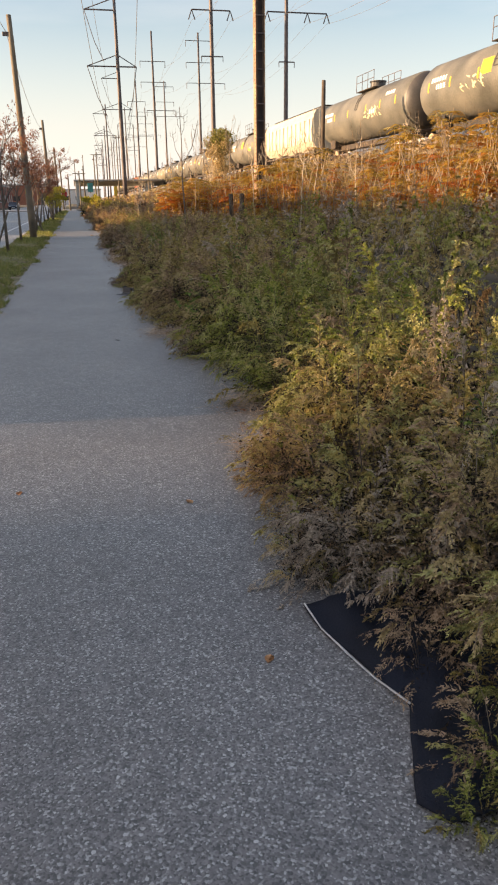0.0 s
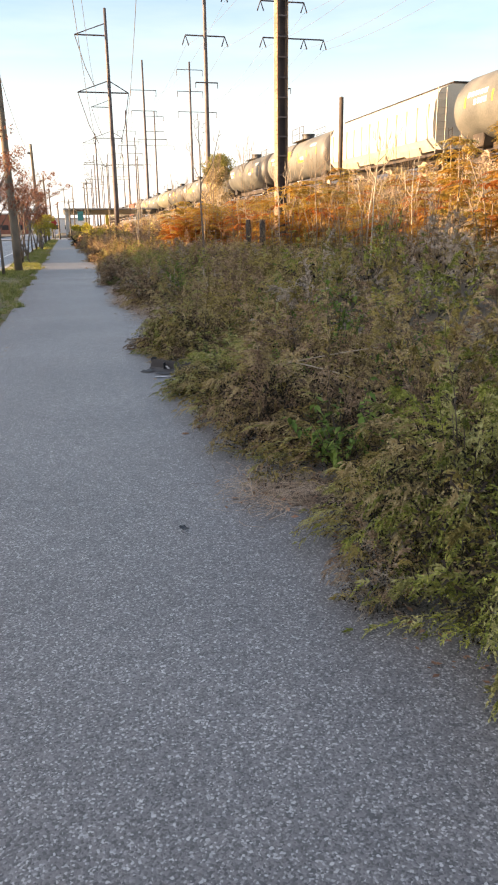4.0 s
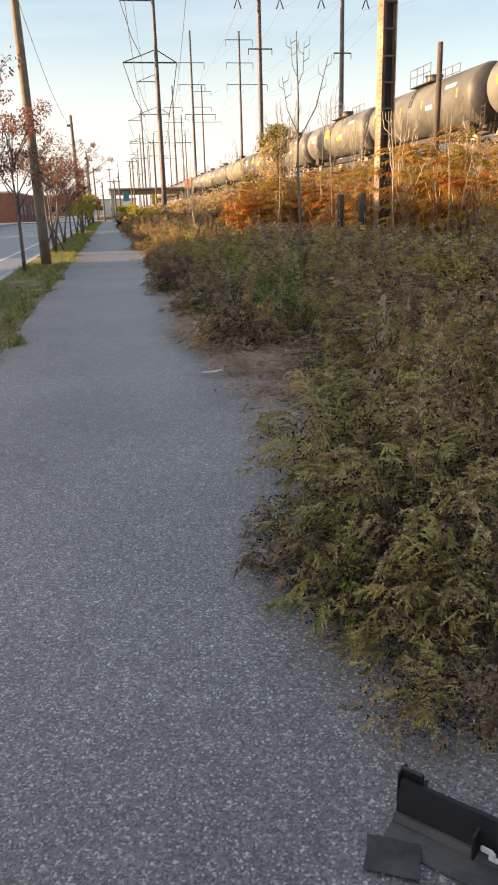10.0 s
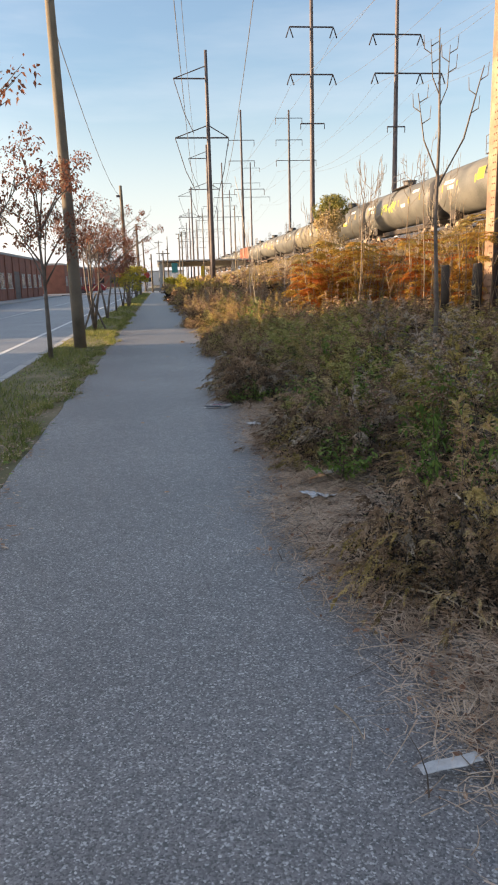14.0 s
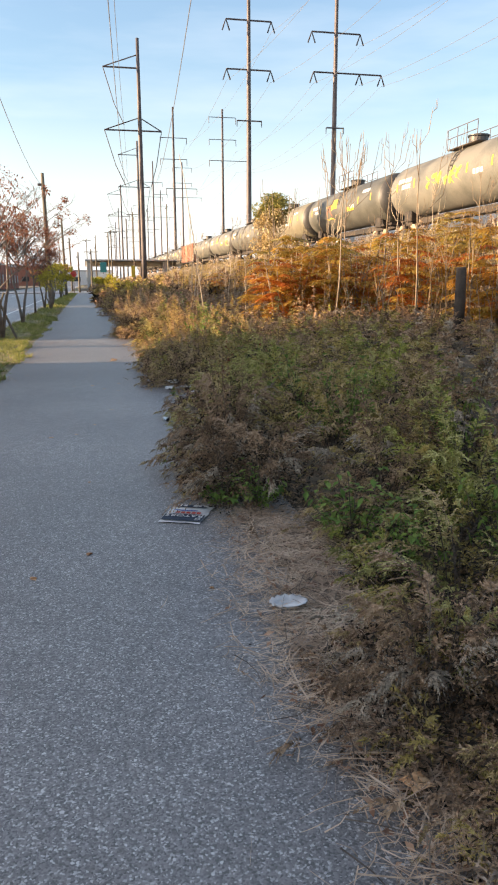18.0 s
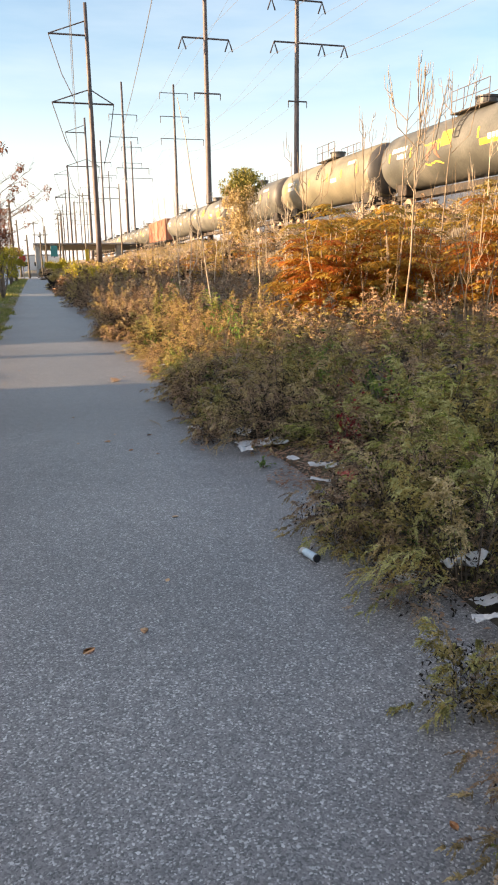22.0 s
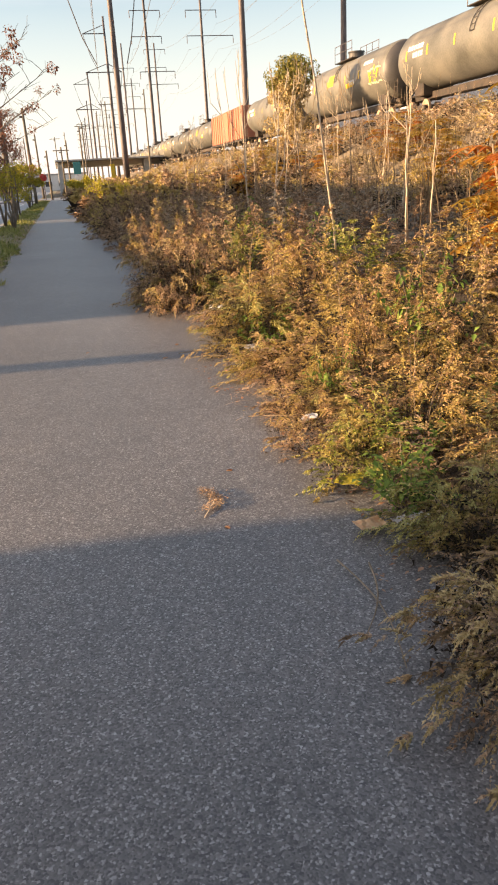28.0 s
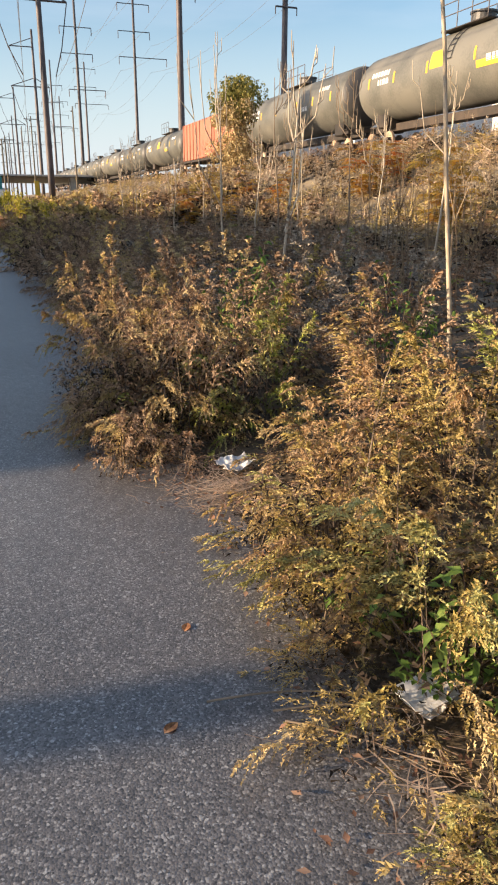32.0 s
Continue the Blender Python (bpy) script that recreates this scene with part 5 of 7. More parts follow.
# where dead grass lies over the edge of the path: x, y, half width, half length, how much
STRAW = [(0.85, 4.05, 0.28, 0.28, 420), (1.05, 0.75, 0.2, 0.3, 260), (0.92, -0.4, 0.18, 0.25, 260), (1.15, 13.5, 0.34, 0.5, 1100), (1.3, 13.9, 0.4, 0.6, 900), (0.85, 14.6, 0.2, 0.5, 420), (0.78, 15.4, 0.25, 0.5, 700), (0.95, 16.1, 0.36, 0.5, 1200), (1.0, 16.8, 0.32, 0.45, 800), (0.95, 17.5, 0.22, 0.4, 450), (0.82, 18.1, 0.2, 0.4, 420), (0.95, 18.8, 0.28, 0.5, 850), (1.05, 19.5, 0.28, 0.4, 700), (1.0, 20.0, 0.2, 0.2, 300), (1.0, 9.0, 0.22, 0.6, 300), (0.9, 10.9, 0.2, 0.35, 300), (1.0, 11.7, 0.25, 0.4, 250), (1.1, 12.5, 0.3, 0.4, 420), (1.65, 25.1, 0.3, 0.6, 250), (1.2, 30.6, 0.22, 0.7, 160), (1.15, 31.7, 0.22, 0.6, 120), (1.15, 32.7, 0.18, 0.3, 50), (1.3, 34.85, 0.25, 0.35, 350), (1.0, 6.9, 0.2, 0.4, 150)]


def straw_mats():
    """Dead grass, stalks and curled leaves lying in mats over the edge of the path."""
    r = np.random.default_rng(15)
    pieces = []
    for x, y, a, b, n in STRAW:
        pieces.append((*bands(lying(r, int(1.9 * n), x, y, a, b, 0.04, 0.2, 0.16, 0.06), 0.0027), 0))
        pieces.append((*bands(lying(r, int(0.22 * n), x, y, a, b, 0.15, 0.36, 0.1, 0.08), 0.0036), 0))
        pieces.append((*bands(lying(r, int(0.1 * n), x, y, a, b, 0.12, 0.4, 0.12, 0.08), 0.0034), 1))
        m = int(0.28 * n)
        root = np.stack([r.normal(x, a * 0.62, m), r.normal(y, b * 0.62, m), r.uniform(0.004, 0.045, m)], -1)
        az = r.uniform(0, 2 * np.pi, m)
        d = np.stack([np.cos(az), np.sin(az), r.normal(0.1, 0.3, m)], -1)
        size = r.uniform(0.015, 0.05, m)
        pieces.append((*kites(root, d, unit(np.cross(d, unit(r.normal(0, 0.3, d.shape) + np.array([0, 0, 1.0])))), size, size * 0.5, 0.1), np.repeat(2 + (r.random(m) < 0.03), 2)))
    joined("dead_grass", pieces, [M_STRAW, M_STEM, M_LITTER, M_DEADSHADE], "flattened dry straw, stalks and curled leaves at the path edge", "dead grass")
    # thin drifts of soil under the straw
    drifts = []
    for k, (x, y, a, b, n) in enumerate(q for q in STRAW if q[4] > 400):
        m, rings = 110, 5
        th = np.linspace(0, 2 * np.pi, m, endpoint=False)
        w = 1 + 0.16 * np.sin(3 * th + k) + 0.1 * np.sin(7 * th + 2 * k) + 0.07 * np.sin(13 * th + 3 * k) + 0.05 * np.sin(29 * th + k) + 0.035 * np.sin(47 * th + 2 * k)
        q = np.linspace(0.02, 1, rings)
        v = np.stack([x + 0.12 + 0.85 * a * w[None] * q[:, None] * np.cos(th), y + 0.95 * b * w[None] * q[:, None] * np.sin(th), (0.018 + 0.0007 * k) * (1 - q[:, None] ** 2) - 0.002 + 0 * th], -1).reshape(-1, 3)
        i, j = np.meshgrid(np.arange(rings - 1), np.arange(m), indexing="ij")
        c = [i * m + j, i * m + (j + 1) % m, (i + 1) * m + (j + 1) % m, (i + 1) * m + j]
        f = np.concatenate([np.stack([c[0], c[3], c[2]], -1).reshape(-1, 3), np.stack([c[0], c[2], c[1]], -1).reshape(-1, 3)])
        drifts.append((v, f, 0))
    joined("soil_drift", drifts, [M_DRIFT], "sandy brown soil drifted over the path edge", "soil")
    # brown leaf litter under the weeds
    n = 11000
    y = np.concatenate([r.uniform(-6, 46, 7000), r.uniform(24.2, 26.0, 2400), r.uniform(15, 19.5, 1600)])
    x = 0.9 + np.abs(r.normal(0, 0.7, n)) + 0.15 * np.sin(y * 1.7) + np.where((y > 23.8) & (y < 26.3), 0.3 + 0.12 * np.sin(y * 7), 0.0)
    root = np.stack([x, y, np.array([max(0.0, ground_z(a, b)) for a, b in zip(x, y)]) + r.uniform(0.006, 0.03, n)], -1)
    az = r.uniform(0, 2 * np.pi, n)
    d = np.stack([np.cos(az), np.sin(az), r.normal(0, 0.2, n)], -1)
    size = r.uniform(0.015, 0.042, n)
    joined("leaf_litter", [(*kites(root, d, unit(np.cross(d, [0, 0, 1.0])), size, size * 0.55, 0.1), 0)], [M_LITTER], "brown fallen leaf litter under the weeds", "leaf litter")


straw_mats()


def sumac(name, label, mats, seed, height=2.2):
    """A sumac shrub: bare forked stems that carry drooping feathered leaves."""
    r = np.random.default_rng(seed)
    ob = thing(name, Matrix(), label, "sumac shrub", "sumac shrubs on the bank")
    bm = bmesh.new()
    vs, fs, ix, base = [], [], [], 0
    for s in range(5):
        a = r.uniform(0, 2 * np.pi)
        top = np.array([np.cos(a) * r.uniform(0.2, 0.8), np.sin(a) * r.uniform(0.2, 0.8), height * r.uniform(0.6, 1.0)])
        mid = top * 0.5 + r.normal(0, 0.06, 3)
        add_tube(bm, [(0.1 * np.cos(a), 0.1 * np.sin(a), 0), mid, top], [0.025, 0.018, 0.01], 5)
        for k in range(13):
            tone = int(np.digitize(r.uniform(), [0.6, 0.88]))
            f = r.uniform(0.22, 1.0)
            root = mid + (top - mid) * (f - 0.5) * 2 if f > 0.5 else mid * f * 2
            b = r.uniform(0, 2 * np.pi)
            out = np.array([np.cos(b), np.sin(b), 0.35])
            length = r.uniform(0.5, 0.8)
            m = 11
            t = np.linspace(0.12, 1, m)
            spine = root + out * (length * t)[:, None] - np.array([0, 0, 1]) * (0.55 * length * t**2.2)[:, None]
            side = unit(np.cross(out, (0, 0, 1)))
            for sg in (-1, 1):
                d = unit(side * sg + 0.3 * unit(out) + np.array([0, 0, -0.35]) + r.normal(0, 0.12, (m, 3)))
                ln = 0.18 * np.sin(np.pi * (0.15 + 0.8 * t)) + 0.03
                v, fc = kites(spine, d, unit(np.cross(d, np.array([0.0, 0, 1.0]))), ln, ln * 0.33, 0.15)
                vs.append(v)
                fs.append(fc + base)
                ix.append(np.full(len(fc), tone))
                base += len(v)
    part("branch", bm, M_TWIG, ob)
    part("foliage", quick("foliage", np.concatenate(vs), np.concatenate(fs), mats, np.concatenate(ix)), None, ob)
    return ob


SUMACS = [sumac("sumac_shrub", "orange autumn sumac shrub on the rail bank", [M_ORANGE, M_SYEL, M_SRED], 1), sumac("sumac_shrub", "red autumn sumac shrub on the rail bank", [M_SRED, M_ORANGE, M_SYEL], 2), sumac("sumac_shrub", "yellow-orange autumn sumac shrub on the rail bank", [M_SYEL, M_ORANGE, M_OLIVE], 3, 2.6)]


def place_sumacs():
    r = random.Random(21)
    used = set()
    spots = []
    for k in range(74):
        y = 9 + 30 * (k + r.uniform(0, 1)) / 60 if k < 60 else r.uniform(39, 75)
        x = r.uniform(7.0, 12.8)
        spots.append((x, y, r.choice([0, 0, 0, 1, 2, 2]), r.uniform(0.65, 1.1) if k < 60 else r.uniform(0.5, 0.85)))
    for x, y, k in ((5.0, 33.4, 1), (5.6, 34.6, 0), (6.4, 33.9, 0), (5.5, 34.1, 1), (6.7, 35.7, 2), (4.6, 34.2, 1), (4.9, 33.9, 2), (4.3, 32.5, 1), (4.8, 32.9, 0), (5.5, 32.4, 2), (4.0, 33.3, 0), (6.2, 32.6, 1)):
        spots.append((x, y, k, r.uniform(0.75, 0.95)))
    for x, y, k, s in spots:
        m = pose(x, y, ground_z(x, y) - 0.03, 0, 0, r.uniform(0, 360))
        ob = copy_thing(SUMACS[k], m) if k in used else SUMACS[k]
        used.add(k)
        ob.matrix_world = m @ Matrix.Diagonal((s, s, s, 1))


place_sumacs()


def bare_sapling(x, y, h, seed, low=0.55, mat=None):
    """A leafless sumac stem: slender, forking into a few stout upswept arms with stubby tips."""
    r = random.Random(seed)
    ob = thing("bare_sapling", pose(x, y, ground_z(x, y) - 0.05), "slender leafless grey sapling with upswept forked arms", "sapling", "bare saplings on the bank")
    tip = Vector((r.uniform(-0.25, 0.25), r.uniform(-0.2, 0.2), h))
    part("trunk", tube([(0, 0, 0), tip * 0.3 + Vector((r.uniform(-0.05, 0.05), 0, 0)), tip * 0.65 + Vector((r.uniform(-0.06, 0.06), 0, 0)), tip], [0.02, 0.016, 0.011, 0.005], 6), mat or M_PALEBARK, ob, smooth=True)
    for k in range(r.randrange(4, 8)):
        f = r.uniform(low, 0.95)
        a = r.uniform(0, 6.28)
        root = tip * f
        ln = (1.15 - f) * h * r.uniform(0.5, 0.8)
        out = Vector((math.cos(a), math.sin(a), 0))
        p1 = root + out * ln * 0.3 + Vector((0, 0, ln * 0.3))
        p2 = root + out * ln * 0.42 + Vector((0, 0, ln * 0.95))
        bm = bmesh.new()
        add_tube(bm, [root, p1, p2], [0.009, 0.008, 0.004], 5)
        for q in range(r.randrange(1, 4)):
            b = a + r.uniform(-1.2, 1.2)
            st = p1.lerp(p2, r.uniform(0.2, 0.8))
            o2 = Vector((math.cos(b), math.sin(b), 0))
            l2 = ln * r.uniform(0.2, 0.4)
            add_tube(bm, [st, st + o2 * l2 * 0.35 + Vector((0, 0, l2 * 0.3)), st + o2 * l2 * 0.4 + Vector((0, 0, l2))], [0.007, 0.006, 0.004], 5)
        part("arm", bm, mat or M_PALEBARK, ob)
    return ob


r0 = random.Random(31)
for k in range(46):
    bare_sapling(r0.uniform(5.0, 12.0), 14 + 60 * (k / 46) + r0.uniform(-1, 1), r0.uniform(2.0, 3.4), k, 0.55, M_TWIG if k % 2 else None)


def forked_sapling(x, y):
    """A dark leafless sapling with one long arm swept out and up, and small stubby twigs."""
    ob = thing("bare_sapling", pose(x, y, ground_z(x, y) - 0.05), "dark leafless sapling with long forked arms", "sapling", "bare saplings on the bank")
    part("trunk", tube([(0, 0, 0), (0.03, 0, 1.0), (-0.02, 0, 2.0), (0.0, 0, 3.0), (-0.03, 0, 4.1)], [0.032, 0.027, 0.022, 0.016, 0.007], 7), M_BARK, ob, smooth=True)
    for root, mid, end, r in (((0, 0, 2.4), (0.34, 0.1, 2.95), (0.56, 0.1, 3.75), 0.015), ((0, 0, 2.5), (-0.22, -0.1, 2.9), (-0.3, -0.1, 3.4), 0.011), ((0, 0, 3.3), (0.1, 0.05, 3.5), (0.12, 0.05, 3.95), 0.009), ((-0.01, 0, 3.4), (-0.1, 0.0, 3.6), (-0.13, 0, 4.0), 0.008)):
        bm = bmesh.new()
        add_tube(bm, [root, mid, end], [r, 0.8 * r, 0.45 * r], 5)
        m, e = Vector(mid), Vector(end)
        for q in (0.35, 0.6, 0.8):
            st = m.lerp(e, q)
            sx = 0.1 if q != 0.6 else -0.08
            add_tube(bm, [st, st + Vector((sx, 0.02, 0.06)), st + Vector((sx * 1.1, 0.02, 0.2))], [0.006, 0.006, 0.004], 4)
        part("arm", bm, M_BARK, ob)


forked_sapling(3.23, 20.2)
bare_sapling(3.7, 42.5, 3.4, 102, 0.3)
bare_sapling(3.1, 38.9, 2.6, 103, 0.35)
for k, (sx, sy, sh) in enumerate(((5.2, 31.2, 3.9), (5.9, 33.0, 4.2), (6.4, 35.5, 4.0), (4.8, 34.2, 3.4), (7.0, 31.0, 4.2), (7.4, 34.0, 4.4))):
    bare_sapling(sx, sy, sh, 110 + k, 0.5, M_TWIG)


def bare_whips():
    """Fine dry upright stalks in the weeds of the bank."""
    r = np.random.default_rng(41)
    n = 1500
    y = np.concatenate([r.uniform(4, 45, 1000), r.uniform(45, 100, 500)])
    x = r.uniform(4.2, 13.5, n)
    h = r.uniform(0.9, 2.3, n) * np.where(x < 6, 0.75, 1.0)
    z = np.array([ground_z(a, b) for a, b in zip(x, y)])
    t = np.linspace(0, 1, 5)[None, :]
    lx, ly = r.normal(0, 0.16, n)[:, None], r.normal(0, 0.16, n)[:, None]
    p = np.stack([x[:, None] + lx * t**1.6, y[:, None] + ly * t**1.6, z[:, None] + h[:, None] * t], -1)
    pieces = [(*bands(p, 0.009), 0), (*bands(p, 0.009, 1.57), 0)]
    # forked tops
    for s in (-1, 1):
        m = 700
        q = p[:m, 2:4].mean(1)
        d = unit(np.stack([s * r.uniform(0.15, 0.5, m), r.normal(0, 0.3, m), np.ones(m)], -1))
        ln = h[:m] * r.uniform(0.25, 0.5, m)
        b = q[:, None] + d[:, None] * ln[:, None, None] * np.linspace(0, 1, 3)[None, :, None]
        pieces.append((*bands(b, 0.006), 0))
    joined("bare_stalks", pieces, [M_STRAWSTEM], "fine dry upright weed stalks on the bank", "stalks")


M_STRAWSTEM = leaf_mat("sunlit_dry_stalk", [(0.16, 0.11, 0.07), (0.28, 0.2, 0.12), (0.4, 0.3, 0.18)], 0, 0.15)
bare_whips()


# ---- pale stems and the vine-covered tree ----


def pale_stem(x, y, h, dx, dy=0.0):
    ob = thing("dead_sapling", pose(x, y, ground_z(x, y) - 0.05), "tall pale bare dead stem standing in the weeds", "dead sapling", "dead saplings")
    n = 6
    part("stalk", tube([(dx * (k / n) ** 1.2 + 0.02 * math.sin(3 * k), dy * k / n, h * k / n) for k in range(n + 1)], [0.017 * (1 - 0.6 * k / n) for k in range(n + 1)], 7), M_PALEBARK, ob, smooth=True)


pale_stem(3.02, 35.4, 4.6, -0.62)
pale_stem(4.3, 36.3, 1.9, -0.03)
pale_stem(5.2, 37.4, 1.7, 0.05)


def leaf_cloud(name, centres, n, leaf, mat, seed):
    """Leaves gathered round many small centres (x, y, z, radius)."""
    r = np.random.default_rng(seed)
    c = np.array(centres)
    i = r.integers(len(c), size=n)
    d = unit(r.normal(0, 1, (n, 3)))
    root = c[i, :3] + d * (c[i, 3] * r.uniform(0.3, 1.0, n) ** 0.5)[:, None]
    way = unit(d * 0.4 + r.normal(0, 0.7, (n, 3)) + np.array([0, 0, -0.3]))
    size = leaf * r.uniform(0.6, 1.3, n)
    v, f = kites(root, way, unit(np.cross(way, unit(r.normal(0, 1, way.shape)))), size, size * 0.6)
    return quick(name, v, f, mat)


def vine_tree(x, y):
    z = ground_z(x, y)
    ob = thing("vine_covered_tree", pose(x, y, z - 0.1), "stunted tree smothered in hanging vines on the rail bank", "tree")
    part("trunk", tube([(0, 0, 0), (0.1, 0, 2), (0, 0, 4), (0.1, 0, 5.2)], [0.2, 0.16, 0.12, 0.05], 8), M_BARK, ob, smooth=True)
    r = random.Random(4)
    crown = [(r.gauss(0, 0.5), r.gauss(0, 0.5), r.uniform(3.2, 5.0), r.uniform(0.4, 0.65)) for _ in range(30)]
    skirt = [(r.gauss(-0.1, 0.55), r.gauss(0, 0.55), r.uniform(0.3, 4.0), r.uniform(0.35, 0.6)) for _ in range(50)]
    part("crown", leaf_cloud("crown", crown, 6500, 0.15, M_IVY, 2), None, ob)
    part("vine_skirt", leaf_cloud("vine_skirt", skirt, 8000, 0.15, M_TAN, 3), None, ob)


vine_tree(14.7, 75.5)

# ---- verge: kerb, grass, street trees ----


def kerb():
    n = 0
    y = -14.0
    me = mesh_of("kerb_stone", box((-0.08, 0.0, -0.3), (0.08, 1.985, 0.0), 0.012), M_KERB)
    ob = tagged(new("kerb"), "pale concrete kerb along the road", "kerb", kind="structure")
    while y < 112:
        k = new("kerb_stone", me)
        k.location = (-2.8 + 0.008 * math.sin(n * 2.3), y, -0.005 + 0.006 * math.sin(n * 1.7))
        k.parent = ob
        y += 2.0
        n += 1


kerb()


def verge_grass():
    r = np.random.default_rng(23)
    n = 46000
    y = np.concatenate([r.uniform(0, 45, 34000), r.uniform(45, 112, 12000)])
    x = r.uniform(-2.7, PATH_L + 0.06, n)
    edge = 0.1 * np.sin(y * 2.1) + 0.06 * np.sin(y * 5.3) + 0.06 * np.sin(y * 0.83 + 1.0)
    bare = np.sin(y * 1.3 + 1.1 * np.sin(x * 3 + y * 0.4)) + 0.5 * np.sin(y * 4.1 + x * 5)
    keep = (x < PATH_L - 0.08 + edge) & ((x < -1.75) | (bare < 0.35) | (r.random(n) < 0.25))
    x, y = x[keep], y[keep]
    n = len(x)
    h = r.uniform(0.03, 0.11, n) * (1.0 + 0.6 * np.sin(y * 0.9 + x * 2)) * np.where(y > 45, 1.5, 1.0)
    h = np.maximum(h, 0.025)
    root = np.stack([x, y, np.full(n, -0.015)], -1)
    d = unit(np.stack([r.normal(0, 0.5, n), r.normal(0, 0.5, n), np.ones(n)], -1))
    side = unit(np.stack([r.normal(0, 1, n), r.normal(0, 1, n), np.zeros(n)], -1))
    pieces = [(*slips(root, d, side, h, np.where(y > 45, 0.025, 0.011)), 0)]
    m = 1500
    yy = r.uniform(0, 50, m)
    xx = r.uniform(-2.6, PATH_L + 0.05, m)
    rt = np.stack([xx, yy, np.full(m, 0.02)], -1)
    az = r.uniform(0, 6.28, m)
    dd = np.stack([np.cos(az), np.sin(az), r.uniform(0, 0.4, m)], -1)
    sz = r.uniform(0.03, 0.09, m)
    pieces.append((*kites(rt, dd, unit(np.cross(dd, [0, 0, 1.0])), sz, sz * 0.5, 0.2), 1))
    m3 = 12000
    y3 = r.uniform(0, 48, m3)
    c3 = 0.1 * np.sin(y3 * 2.1) + 0.09 * np.sin(y3 * 0.83 + 1.0) + 0.06 * np.sin(y3 * 5.3) + 0.05 * np.sin(y3 * 11.0)
    rt = np.stack([PATH_L - 0.05 + c3 - np.abs(r.normal(0, 0.12, m3)), y3, np.full(m3, 0.0)], -1)
    dd = unit(np.stack([r.normal(0.25, 0.5, m3), r.normal(0, 0.5, m3), np.ones(m3)], -1))
    hh = r.uniform(0.025, 0.1, m3) * (1 + 0.5 * np.sin(y3 * 3.7))
    pieces.append((*slips(rt, dd, unit(np.stack([r.normal(0, 1, m3), r.normal(0, 1, m3), np.zeros(m3)], -1)), hh, np.full(m3, 0.012)), 0))
    mm = 10000
    yy = r.uniform(0, 60, mm)
    clump = 0.1 * np.sin(yy * 2.1) + 0.09 * np.sin(yy * 0.83 + 1.0) + 0.06 * np.sin(yy * 5.3)
    rt = np.stack([PATH_L + r.normal(-0.16, 0.14, mm) + clump, yy, np.full(mm, 0.012)], -1)
    az = r.uniform(0, 6.28, mm)
    dd = np.stack([np.cos(az), np.sin(az), r.uniform(-0.05, 0.15, mm)], -1)
    sz = r.uniform(0.03, 0.07, mm)
    pieces.append((*kites(rt, dd, unit(np.cross(dd, [0, 0, 1.0])), sz, sz * 0.4, 0.05), np.where(np.arange(2 * mm) % 6 < 3, 2, 3)))
    joined("verge_grass", pieces, [M_GRASS, M_BROAD, M_LITTER, M_STRAW], "short green and yellowing grass with low weeds on the verge", "grass")


verge_grass()


